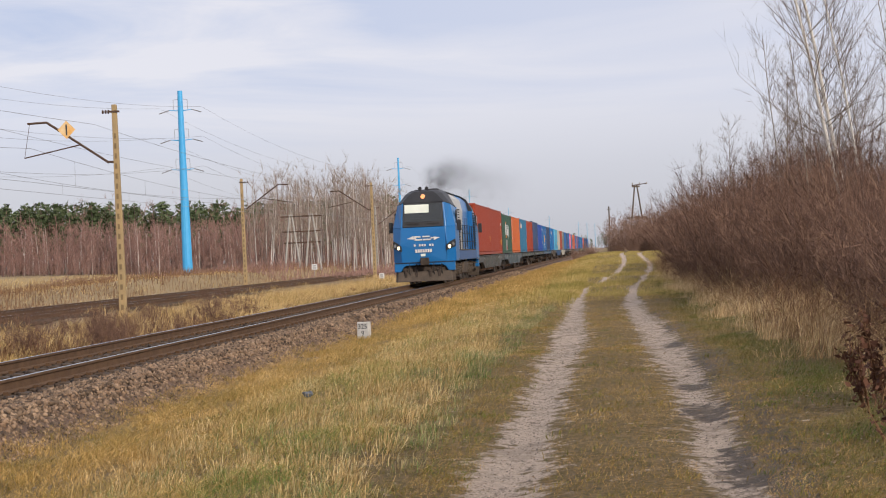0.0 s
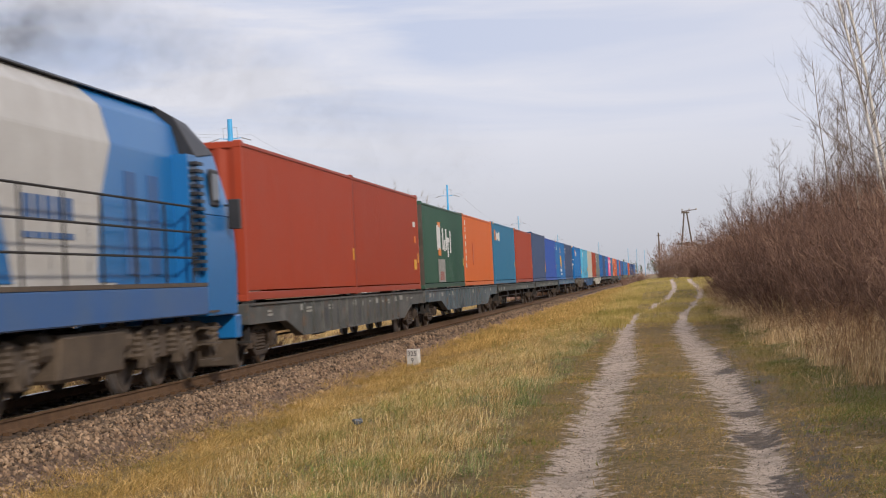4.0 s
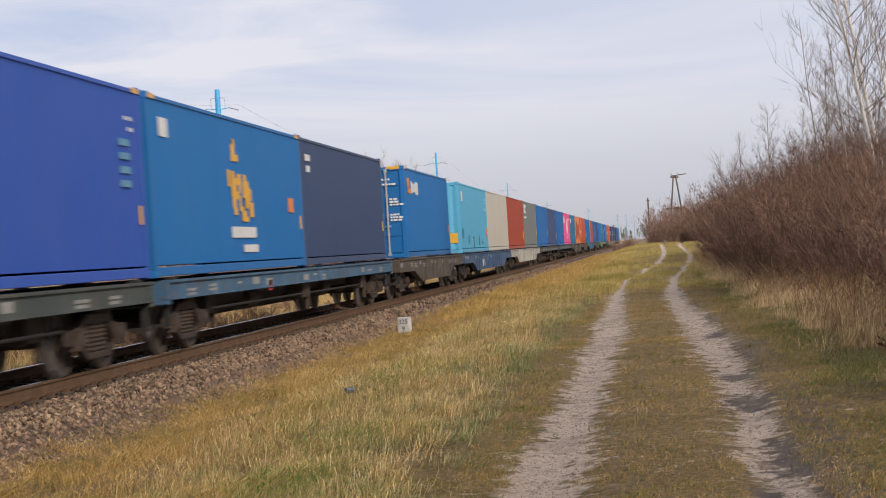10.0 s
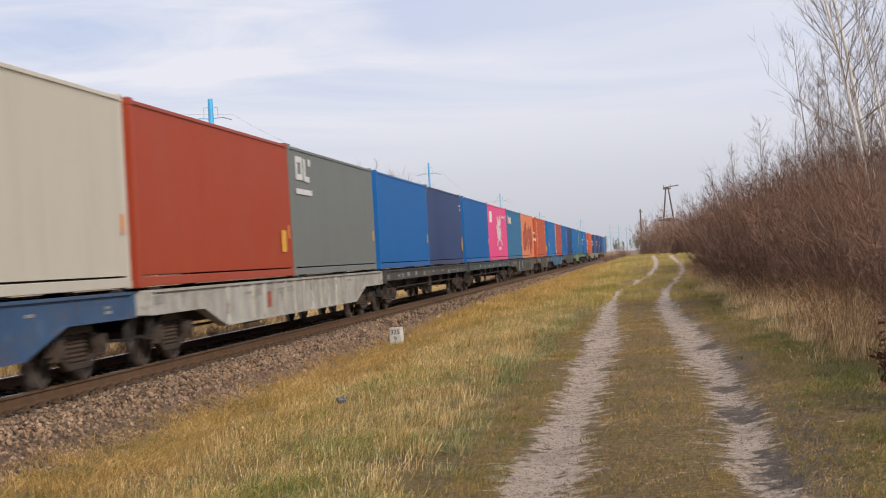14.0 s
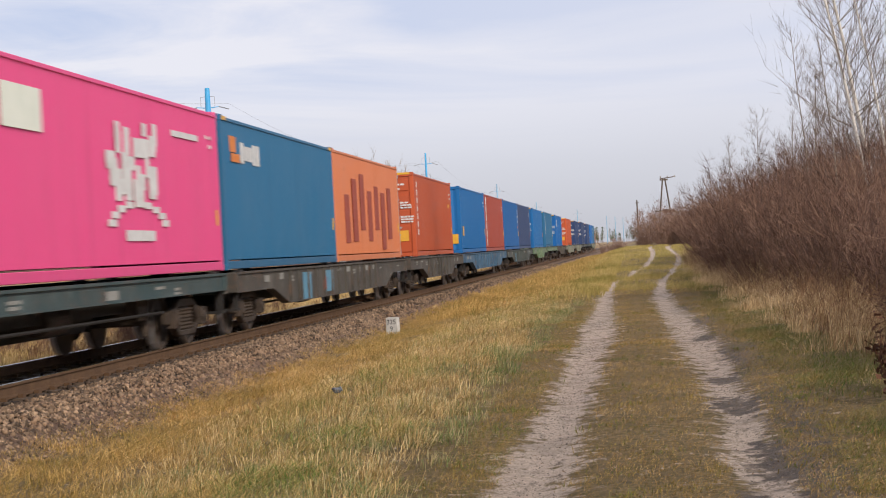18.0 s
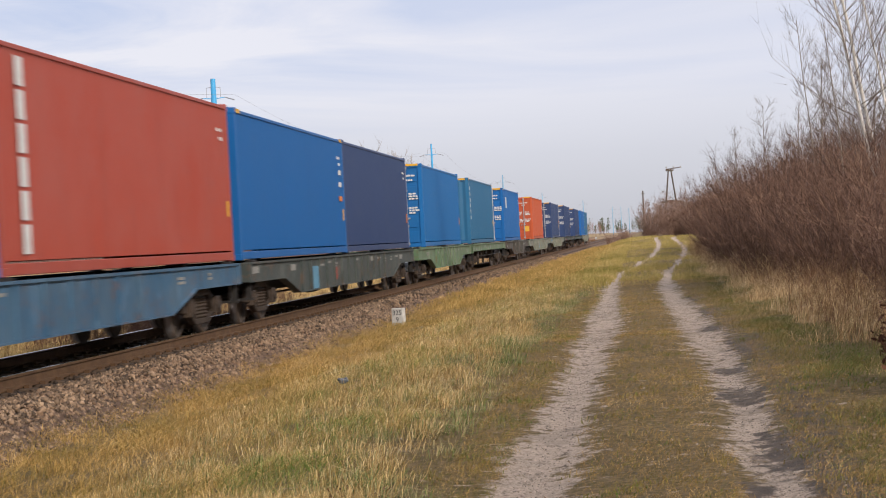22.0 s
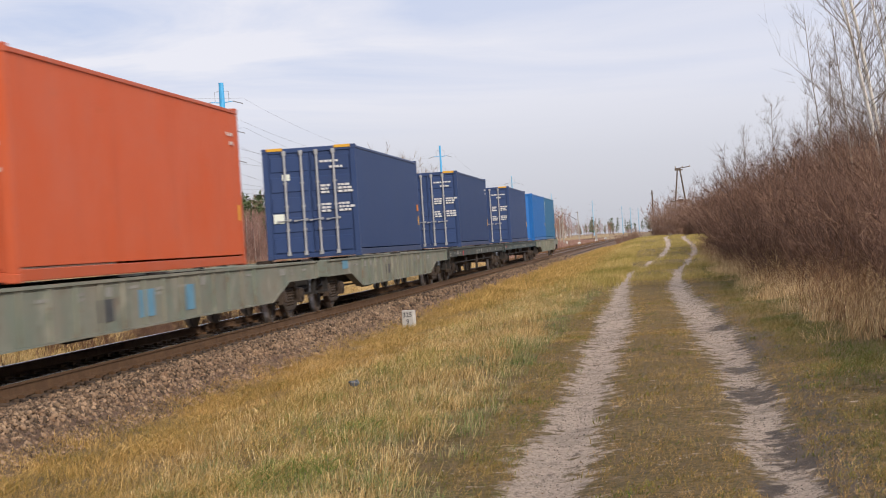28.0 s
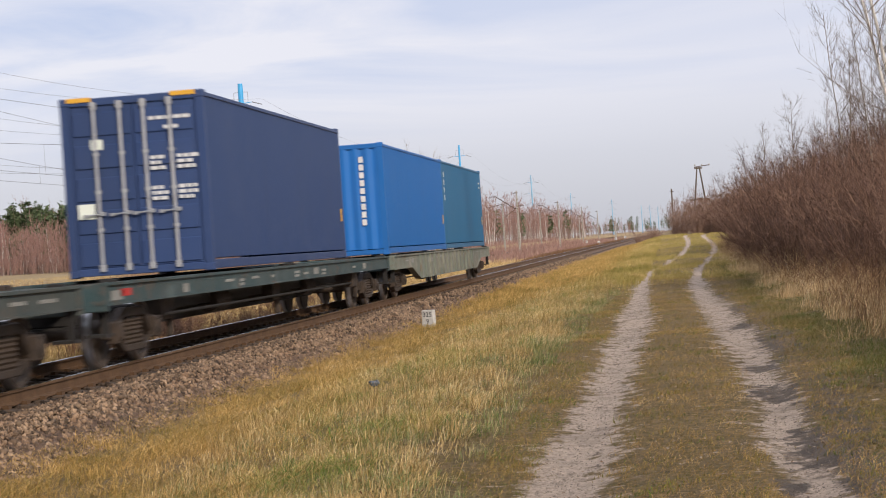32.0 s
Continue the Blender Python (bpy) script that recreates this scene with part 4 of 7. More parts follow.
container(323.95, "salmon_red", "faded red container with a column of white letters", marks=column("mark_white", 0.95, 2.5, 6, 0.36, 0.05))
container(336.75, "mid_blue", "deep blue corrugated container on a grey-green wagon", marks=[("mark_orange", 11.6, 1.35, 0.4, 0.12), ("mark_white", 11.6, 1.7, 0.35, 0.12), ("mark_white", 11.6, 2.0, 0.35, 0.12)])
container(349.0, "violet_navy", "dark violet-navy corrugated container")
container(365.5, "azure", "blue container with its door end on a green wagon", True)
container(382.2, "teal", "teal blue container with letters on its blank end", marks=column("mark_white", 0.5, 2.4, 6, 0.17, 0.08))
container(401.5, "mid_blue", "blue container with its door end and a white sign", True, [("mark_white", 2.0, 2.1, 0.7, 0.6)])
container(426.85, "burnt_orange", "orange container with its door end and a yellow label", True)
container(452.35, "violet_navy", "dark navy container with grey lock bars on its door end", True, [("mark_orange", 11.8, 1.35, 0.3, 0.2)])
container(476.8, "violet_navy", "dark navy container with grey lock bars on its door end", True, height=1.035)
container(502.3, "violet_navy", "dark navy container with grey lock bars on its door end", True, height=1.035)
container(520.8, "bright_blue", "bright blue container with a column of letters on its blank end", height=1.035)
container(533.05, "teal", "teal blue container at the end of the train", marks=column("mark_white", 0.5, 2.4, 4, 0.17, 0.08), height=1.035)
# letters on blank front ends
for ob, u, x, z in list(TRAIN):
    if round(u, 1) in (166.2, 311.7, 382.2, 520.8):
        part("stencilled_marking", bars([(0.62, 2.45 - 0.2 * i, 0.12, 0.15) for i in range(9)], "front"), M["mark_white"], ob, "column of white letters")["kind"] = "stuff"
        if u < 320:
            part("label_plate", bars([(0.9, 0.62, 0.34, 0.4)], "front"), M["mark_yellow"], ob, "yellow label plate")


# ---- wagons ----
AXLES = []      # turning wheelsets: object, place along its thing, height of its centre
WHEEL_ME = {}
BOGIE_ME = {}


def bogie_meshes():
    for s in (-1, 1):
        bm = bmesh.new()
        # cast side frame in (y, z), with a window for the springs
        top = [(-1.25, 0.40), (-1.25, 0.60), (-0.75, 0.66), (-0.45, 0.80), (0.45, 0.80), (0.75, 0.66), (1.25, 0.60), (1.25, 0.40), (0.8, 0.36), (0.5, 0.66), (-0.5, 0.66), (-0.8, 0.36)]
        prism(bm, top, "x", s * 0.95, s * 1.08)
        prism(bm, [(-0.85, 0.36), (-0.45, 0.18), (0.45, 0.18), (0.85, 0.36), (0.6, 0.36), (0.4, 0.28), (-0.4, 0.28), (-0.6, 0.36)], "x", s * 0.95, s * 1.08)
        for y in (-0.925, 0.925):
            box(bm, s * 1.08, y, 0.475, 0.14, 0.34, 0.3)
            tube(bm, (s * 1.12, y, 0.475), (s * 1.18, y, 0.475), 0.12, n=10)
        BOGIE_ME["frame", s] = finished("side_frame", bm, M["bogie"], 0.015)
        bm = bmesh.new()
        lathe(bm, [(k * 0.03, 0.11 if k % 2 else 0.08) for k in range(13)], (s * 1.0, 0, 0.28), "z", 10)
        BOGIE_ME["spring", s] = finished("spring", bm, M["bogie"])
    bm = bmesh.new()
    box(bm, 0, 0, 0.7, 2.1, 0.42, 0.26)
    tube(bm, (0, 0, 0.8), (0, 0, 0.98), 0.25, n=12)
    BOGIE_ME["bolster"] = finished("bolster", bm, M["under"], 0.02)
    bm = bmesh.new()
    for y in (-0.36, 0.36):
        box(bm, 0, y, 0.5, 1.7, 0.12, 0.14)
        for s in (-1, 1):
            box(bm, s * 0.76, y, 0.45, 0.09, 0.07, 0.3)
    BOGIE_ME["brake"] = finished("brake_beam", bm, M["under"], 0.01)


bogie_meshes()


def bogie(parent, y, turning):
    b = part("bogie", BOGIE_ME["bolster"], None, parent, "oily cast two-axle bogie")
    b.location = (0, y, 0)
    for s in (-1, 1):
        part("side_frame", BOGIE_ME["frame", s], None, b)
        for dy in (-0.27, 0.0, 0.27):
            part("spring", BOGIE_ME["spring", s], None, b).location = (0, dy, 0)
    part("brake_beam", BOGIE_ME["brake"], None, b)
    for dy in (-0.925, 0.925):
        wheelset(parent, y + dy, 0.475, turning)
    return b


def wheelset(owner, y, r, turning=True):
    """An axle with its two wheels, which turn with it."""
    if not WHEEL_ME:
        bm = bmesh.new()
        tube(bm, (-1.05, 0, 0), (1.05, 0, 0), 0.085, n=10)
        WHEEL_ME["axle"] = finished("axle", bm, M["bogie"])
        for s in (-1, 1):
            bm = bmesh.new()
            a = s * 0.76
            lathe(bm, [(a - s * 0.03, 0.505), (a, 0.51), (a + s * 0.02, 0.478), (a + s * 0.11, 0.47), (a + s * 0.11, 0.40), (a + s * 0.06, 0.38), (a + s * 0.05, 0.2), (a + s * 0.1, 0.17), (a + s * 0.1, 0.02)], (0, 0, 0), "x", 22)
            box(bm, a + s * 0.075, 0.3, 0, 0.04, 0.05, 0.05)
            me = finished("wheel", bm, M["wheel"])
            me.materials.append(M["bright_steel"])
            for f in me.polygons:       # the rolled tread is bright
                f.material_index = int(all(0.465 < math.hypot(me.vertices[v].co.y, me.vertices[v].co.z) < 0.485 for v in f.vertices))
            WHEEL_ME[s] = me
    ax = part("axle", WHEEL_ME["axle"], None, owner)
    for s in (-1, 1):
        w = part("wheel", WHEEL_ME[s], None, ax)
        w.scale = (1, r / 0.475, r / 0.475)
    ax.location = (0, y, r)
    if turning:
        AXLES.append((ax, y, r))


def coupler(parent, y, way):
    bm = bmesh.new()
    span(bm, -0.09, 0.09, y, y - way * 0.45, 0.98, 1.14)
    box(bm, 0.04, y - way * 0.5, 1.06, 0.36, 0.22, 0.34)
    part("coupler", bm, M["bogie"], parent, "heavy iron centre coupler", 0.02)


def wagon(u0, u1, col, style, label, patches=(), stakes=()):
    """style 'belly': side sills that drop between the bogies; 'flat': straight shallow sills over a dark centre beam."""
    ob = thing("container_wagon", label, "railway wagon", "wagons of the freight train")
    L = u1 - u0
    z_top, by = DECK - 0.06, 2.35
    g = random.Random(int(u0))
    for s in (-1, 1):
        bm, flanges = bmesh.new(), []
        if style == "belly":
            lo, mid = z_top - 0.36, 0.44
            out = [(0.35, z_top), (0.35, lo), (by + 1.25, lo), (by + 2.9, mid), (L - by - 2.9, mid), (L - by - 1.25, lo), (L - 0.35, lo), (L - 0.35, z_top)]
            prism(bm, out, "x", s * 1.26, s * 1.29)
            for a in range(len(out) - 1):   # flange along the lower edge
                (y0, za), (y1, zb) = out[a], out[a + 1]
                if a in (0, len(out) - 2):
                    continue
                d = Vector((0, y1 - y0, zb - za))
                rot = Matrix.Rotation(math.atan2(zb - za, y1 - y0), 3, "X")
                fb = bmesh.new()
                box(fb, s * 1.25, (y0 + y1) / 2, (za + zb) / 2 + 0.012, 0.18, d.length, 0.025, rot)
                flanges.append(fb)
            fb = bmesh.new()
            span(fb, s * 1.16, s * 1.33, 0.35, L - 0.35, z_top - 0.02, z_top + 0.02)
            flanges.append(fb)
        else:
            prism(bm, [(0.3, z_top), (0.3, z_top - 0.27), (L - 0.3, z_top - 0.27), (L - 0.3, z_top)], "x", s * 1.27, s * 1.30)
            for za, zb in ((z_top - 0.02, z_top + 0.02), (z_top - 0.285, z_top - 0.262)):
                fb = bmesh.new()
                span(fb, s * 1.18, s * 1.34, 0.3, L - 0.3, za, zb)
                flanges.append(fb)
        sill = part("side_sill", bm, M[col], ob)
        for fb in flanges:
            part("flange", fb, M[col], sill)
    if style == "belly":
        for k in range(int((L - 2 * by - 5.8) / 1.05)):
            bm = bmesh.new()
            y = by + 3.2 + k * 1.05
            span(bm, 1.29, 1.335, y - 0.03, y + 0.03, 0.47, z_top - 0.03)
            part("sill_rib", bm, M[col], ob)
        bm = bmesh.new()
        prism(bm, [(by + 1.5, z_top - 0.04), (by + 2.6, 0.5), (L - by - 2.6, 0.5), (L - by - 1.5, z_top - 0.04)], "x", -0.3, 0.3)
        part("centre_beam", bm, M["under"], ob)
        for y, r in ((L / 2 - 2.2, 0.2), (L / 2 + 1.9, 0.16)):
            bm = bmesh.new()
            tube(bm, (0.62, y - 0.55, 0.52), (0.62, y + 0.55, 0.52), r, n=12)
            box(bm, 0.62, y, 0.8, 0.12, 0.7, 0.3)
            part("air_reservoir", bm, M["under"], ob)
        bm = bmesh.new()
        tube(bm, (0.95, by + 1.5, 0.5), (0.95, L - by - 1.5, 0.5), 0.025, n=6)
        part("brake_rod", bm, M["under"], ob)
    else:
        bm = bmesh.new()
        prism(bm, [(by + 1.4, z_top - 0.05), (by + 3.2, 0.42), (L - by - 3.2, 0.42), (L - by - 1.4, z_top - 0.05)], "x", -0.28, 0.28)
        part("centre_beam", bm, M["under"], ob)
        # dark beams added to block the bright gap beneath the deck
        for s in (-1, 1):
            bm = bmesh.new()
            prism(bm, [(by + 1.7, z_top - 0.1), (by + 2.4, 0.66), (L - by - 2.4, 0.66), (L - by - 1.7, z_top - 0.1)], "x", s * 0.62, s * 0.74)
            part("inner_beam", bm, M["under"], ob)
        for k in range(5):
            bm = bmesh.new()
            y = by + 2.2 + k * (L - 2 * by - 4.4) / 4
            sx = g.choice((0.7, 0.9))
            if k % 2:
                tube(bm, (sx, y - 0.5, 0.68), (sx, y + 0.5, 0.68), 0.19, n=12)
            else:
                box(bm, sx, y, 0.7, 0.5, 0.7, 0.36)
                box(bm, sx + 0.2, y + 0.2, 0.45, 0.1, 0.1, 0.4)
            part("brake_gear", bm, M["bogie"], ob, "", 0.02)
        bm = bmesh.new()
        tube(bm, (1.1, by + 1.6, 0.62), (1.1, L - by - 1.6, 0.62), 0.025, n=6)
        part("brake_rod", bm, M["under"], ob)
    bm = bmesh.new()
    for k in range(int(L / 1.6)):
        y = 0.8 + k * 1.6
        span(bm, -1.25, 1.25, y - 0.05, y + 0.05, z_top - 0.22, z_top - 0.02)
    span(bm, -0.22, 0.22, 0.3, L - 0.3, z_top - 0.34, z_top - 0.04)
    part("cross_member", bm, M["under"], ob)
    for y, way in ((0.3, 1), (L - 0.3, -1)):
        bm = bmesh.new()
        span(bm, -1.33, 1.33, y, y + way * 0.16, z_top - 0.36, z_top + 0.01)
        part("headstock", bm, M[col], ob, "", 0.015)
        coupler(ob, y, way)
        for s in (-1, 1):
            bm = bmesh.new()
            span(bm, s * 1.18, s * 1.28, y + way * 0.2, y + way * 0.26, 0.49, z_top - 0.3)
            span(bm, s * 1.0, s * 1.3, y + way * 0.1, y + way * 0.35, 0.46, 0.5)
            part("footstep", bm, M["under"], ob)
    for y in (0.9, L / 2 - 0.2, L / 2 + 0.2, L - 0.9):
        for s in (-1, 1):
            bm = bmesh.new()
            box(bm, s * 1.2, y, z_top + 0.03, 0.2, 0.2, 0.055)
            part("twist_lock", bm, M["under"], ob, "", 0.01)
    for y in (by, L - by):      # wheels are keyed on the wagons next to the engine and at the tail
        bogie(ob, y, u0 < 75 or u0 > 490)
    x_out = 1.297 if style == "belly" else 1.303
    rows = {}
    for mat, y, z, sy, sz in patches:
        rows.setdefault(mat, []).append((y, z, sy, sz))
    y = 0.9
    while y < L - 1.5:      # unreadable stencilled panels along the sill
        if g.random() < 0.6:
            zc, wide = z_top - 0.15 + g.uniform(-0.03, 0.03), g.uniform(0.2, 0.6)
            if g.random() < 0.35:       # a painted panel
                rows.setdefault("mark_dull", []).append((y, zc, wide, 0.13))
            else:                       # a line or two of small characters
                for k in range(g.choice((1, 2))):
                    a = y - wide / 2
                    while a < y + wide / 2:
                        c = g.uniform(0.04, 0.10)
                        rows.setdefault("mark_dull", []).append((a + c / 2, zc - 0.07 * k, c, 0.045))
                        a += c + 0.025
        y += g.uniform(0.8, 1.5)
    for mat, spots in rows.items():
        bm = bmesh.new()
        for a, b, sa, sb in spots:
            box(bm, x_out, a, b, 0.006, sa, sb)
        part("sill_marking", bm, M[mat], ob)["kind"] = "stuff"
    return aboard(ob, u0)


# the sill's slots, their shaded depth painted on as dark patches
wagon(19.2, 44.7, "w_grey", "belly", "grey fish-belly container wagon with slotted side sills", [("mark_dark", 8.2 + 1.5 * i, 0.76, 0.34, 0.4) for i in range(7)])
wagon(44.9, 70.1, "w_bluegrey", "belly", "blue-grey fish-belly container wagon with stencilled sills")
wagon(70.2, 95.4, "w_greengrey", "flat", "green-grey flat container wagon with brake gear below")
wagon(95.6, 120.3, "w_greengrey", "flat", "green-grey flat container wagon with white panels")
wagon(120.5, 145.6, "w_blue", "flat", "blue flat container wagon with red fittings", [("mark_red", 8.0, 0.9, 0.3, 0.2)])
wagon(146.6, 165.3, "w_brown", "belly", "rusty brown fish-belly container wagon")
wagon(165.7, 190.7, "w_deepblue", "belly", "dark blue fish-belly container wagon with white panels", [("mark_white", 8.8, 0.72, 1.0, 0.3), ("mark_dark", 7.9, 0.75, 0.7, 0.6)])
wagon(190.9, 216.1, "w_white", "belly", "dirty white fish-belly container wagon", [("mark_rust", 9.2, 0.8, 0.35, 0.3)])
wagon(216.3, 241.6, "w_dark", "flat", "dark grey flat container wagon")
wagon(241.8, 266.6, "w_teal", "flat", "dark teal flat container wagon")
wagon(266.8, 292.0, "w_mud", "belly", "muddy grey fish-belly container wagon with blue patches", [("mark_blue", 7.6, 0.75, 1.0, 0.6), ("mark_blue", 10.6, 0.8, 1.0, 0.5), ("mark_rust", 9.9, 0.75, 0.4, 0.3)])
wagon(292.5, 310.9, "w_mud", "belly", "muddy grey fish-belly container wagon")
wagon(311.2, 336.4, "w_blue", "belly", "blue fish-belly container wagon with ribbed sills")
wagon(336.6, 361.6, "w_greengrey", "belly", "grey-green fish-belly container wagon", [("mark_blue", 7.4, 0.72, 0.9, 0.5), ("mark_rust", 10.0, 0.75, 0.4, 0.3)])
wagon(362.2, 380.9, "w_green", "belly", "light green fish-belly container wagon")
wagon(381.3, 400.2, "w_green", "flat", "green flat container wagon")
wagon(400.7, 419.6, "w_mud", "belly", "brown-grey fish-belly container wagon")
wagon(420.0, 445.9, "w_sage", "belly", "sage green fish-belly container wagon with blue patches", [("mark_dark", 10.0, 0.75, 0.7, 0.3), ("mark_blue", 14.5, 0.78, 0.5, 0.4), ("mark_blue", 12.0, 0.78, 0.8, 0.4)])
wagon(446.3, 470.9, "w_sage", "belly", "sage grey fish-belly container wagon", [("mark_dark", 10.0, 0.78, 0.8, 0.25), ("mark_blue", 3.0, 1.02, 0.8, 0.2)])
wagon(471.2, 495.5, "w_greengrey", "flat", "green-grey flat container wagon with red hoses", [("mark_red", 5.3, 0.95, 0.25, 0.2)])
wagon(495.8, 520.3, "w_teal", "flat", "dark teal flat container wagon with white panels", [("mark_red", 1.3, 1.02, 0.5, 0.1)])
wagon(520.5, 546.2, "w_sage", "belly", "sage green fish-belly container wagon at the train's end")


# ---- locomotive ----
def loft(bm, rings):
    """Skins rings of equal length and caps both ends."""
    vs = [[bm.verts.new(p) for p in r] for r in rings]
    n = len(vs[0])
    for a, b in zip(vs, vs[1:]):
        for i in range(n):
            j = (i + 1) % n
            bm.faces.new((a[i], a[j], b[j], b[i]))
    bm.faces.new(vs[0])
    bm.faces.new(vs[-1][::-1])


def locomotive():
    ob = thing("diesel_locomotive", "blue diesel freight locomotive with a black roof and lit headlamps", "locomotive")
    W = 1.47

    def cab(y0, way):
        """A cab whose nose is at y0 and which runs back along way."""
        c = []
        # lower cab block: nose narrower than the body, leaning back a little
        bm = bmesh.new()

        def ring(y, w, z0, z1):
            return [(-w, y, z0), (w, y, z0), (w, y, z1), (-w, y, z1)]
        a = [[(-1.06, 0.10, 1.02), (1.06, 0.10, 1.02), (1.08, 0.02, 1.9), (1.04, 0.12, 2.66), (-1.04, 0.12, 2.66), (-1.08, 0.02, 1.9)],
             [(-W, 0.50, 1.02), (W, 0.50, 1.02), (W, 0.42, 1.9), (W, 0.58, 2.66), (-W, 0.58, 2.66), (-W, 0.42, 1.9)],
             [(-W, 2.5, 1.02), (W, 2.5, 1.02), (W, 2.5, 1.9), (W, 2.5, 2.66), (-W, 2.5, 2.66), (-W, 2.5, 1.9)]]
        loft(bm, [[(x, y0 + way * y, z) for x, y, z in r] for r in a])
        c.append(part("cab_body", bm, M["loco_blue"], ob, "glossy blue cab", 0.02))
        # upper cab: blue corner pillars
        for s in (-1, 1):
            bm = bmesh.new()
            a = [[(s * 0.94, 0.14, 2.662), (s * 1.06, 0.13, 2.662), (s * W, 0.60, 2.662), (s * W, 2.5, 2.662), (s * (W - 0.08), 2.5, 2.662), (s * (W - 0.08), 0.7, 2.662)],
                 [(s * 0.90, 0.42, 3.82), (s * 0.98, 0.44, 3.82), (s * (W - 0.22), 0.90, 3.72), (s * (W - 0.12), 2.5, 3.58), (s * (W - 0.22), 2.5, 3.58), (s * (W - 0.3), 1.0, 3.72)]]
            loft(bm, [[(x, y0 + way * y, z) for x, y, z in r] for r in a])
            part("cab_pillar", bm, M["loco_blue"], ob, "", 0.012)
            bm = bmesh.new()
            span(bm, s * (W - 0.05), s * (W + 0.012), y0 + way * 1.5, y0 + way * 2.05, 2.8, 3.42)
            win = part("side_window", bm, M["loco_black"], ob, "dark cab side window", 0.03)
            bm = bmesh.new()
            span(bm, s * (W + 0.002), s * (W + 0.02), y0 + way * 1.57, y0 + way * 1.98, 2.88, 3.34)
            part("pane", bm, M["loco_glass"], win)
            bm = bmesh.new()
            span(bm, s * (W + 0.05), s * (W + 0.24), y0 + way * 0.95, y0 + way * 1.12, 2.45, 2.95)
            tube(bm, (s * (W - 0.05), y0 + way * 1.05, 2.85), (s * (W + 0.12), y0 + way * 1.05, 2.85), 0.02, n=6)
            part("mirror", bm, M["loco_black"], ob, "black side mirror", 0.03)
            # headlamp unit let into the corner
            bm = bmesh.new()
            d = Vector((s * 0.716, -way * 0.70, 0)).normalized()
            q = d.to_track_quat("Y", "Z").to_matrix()
            ctr = Vector((s * 1.275, y0 + way * 0.225, 1.80))
            prism(bm, [(-0.29, -0.25), (0.25, -0.09), (0.27, 0.27), (-0.10, 0.13), (-0.29, 0.0)] if s > 0 else [(0.29, -0.25), (0.29, 0.0), (0.10, 0.13), (-0.27, 0.27), (-0.25, -0.09)], "y", -0.05, 0.014)
            flip = 1 if way > 0 else -1
            for v in bm.verts:
                v.co = ctr + q @ Vector((-v.co.x * flip if way > 0 else v.co.x, v.co.y, v.co.z))
            lampbox = part("headlamp", bm, M["loco_black"], ob, "angular headlamp unit")
            for k, (off, zz, mat) in enumerate(((-0.13, -0.08, "lamp_lit" if way > 0 else "lamp_off"), (0.10, 0.03, "lamp_off"))):
                bm = bmesh.new()
                tube(bm, ctr + q @ Vector((off * s * (-1 if way > 0 else 1), 0.012, zz)), ctr + q @ Vector((off * s * (-1 if way > 0 else 1), 0.03, zz)), 0.092, n=14)
                part("lamp", bm, M[mat], lampbox, "lit warm headlamp" if "lit" in mat else "")
        # sloped windscreen frame and pane
        bm = bmesh.new()
        a = [[(-0.98, 0.12, 2.67), (0.98, 0.12, 2.67), (0.98, 0.3, 2.67), (-0.98, 0.3, 2.67)], [(-0.94, 0.42, 3.82), (0.94, 0.42, 3.82), (0.94, 0.6, 3.82), (-0.94, 0.6, 3.82)]]
        loft(bm, [[(x, y0 + way * y, z) for x, y, z in r] for r in a])
        fr = part("windscreen_frame", bm, M["loco_black"], ob, "black windscreen surround", 0.02)
        slope = 0.30 / 1.15

        def on_screen(bm, x0, x1, z0, z1, lift):
            pts = [(x0, z0), (x1, z0), (x1, z1), (x0, z1)]
            rings = [[(x, y0 + way * (0.12 + (z - 2.67) * slope - lift - k), z) for x, z in pts] for k in (0.0, 0.01)]
            loft(bm, rings)
        bm = bmesh.new()
        on_screen(bm, -0.90, 0.90, 2.92, 3.76, 0.004)
        part("windscreen", bm, M["loco_glass"], fr, "dark windscreen")
        if way > 0:
            bm = bmesh.new()
            on_screen(bm, -0.86, 0.28, 3.34, 3.73, 0.018)
            part("sun_blind", bm, M["card"], fr, "pale blind behind the windscreen")
            for xx in (-0.5, 0.45):
                bm = bmesh.new()
                on_screen(bm, xx - 0.28, xx + 0.3, 2.80, 2.85, 0.03)
                part("wiper", bm, M["under"], fr)
        # black roof cap
        bm = bmesh.new()
        a = [[(-1.0, 0.42, 3.822), (1.0, 0.42, 3.822), (0.62, 0.72, 4.24), (0.42, 0.80, 4.35), (-0.42, 0.80, 4.35), (-0.62, 0.72, 4.24)],
             [(-W + 0.2, 0.90, 3.722), (W - 0.2, 0.90, 3.722), (0.88, 1.15, 4.25), (0.58, 1.2, 4.42), (-0.58, 1.2, 4.42), (-0.88, 1.15, 4.25)],
             [(-W + 0.1, 2.5, 3.582), (W - 0.1, 2.5, 3.582), (1.02, 2.5, 4.24), (0.7, 2.5, 4.45), (-0.7, 2.5, 4.45), (-1.02, 2.5, 4.24)]]
        loft(bm, [[(x, y0 + way * y, z) for x, y, z in r] for r in a])
        part("cab_roof", bm, M["loco_black"], ob, "dull black chamfered cab roof", 0.015)
        bm = bmesh.new()
        tube(bm, (0, y0 + way * 0.53, 4.1), (0, y0 + way * 0.66, 4.12), 0.10, n=16)
        part("top_lamp", bm, M["lamp_warm" if way > 0 else "lamp_off"], ob, "lit warm top lamp" if way > 0 else "")
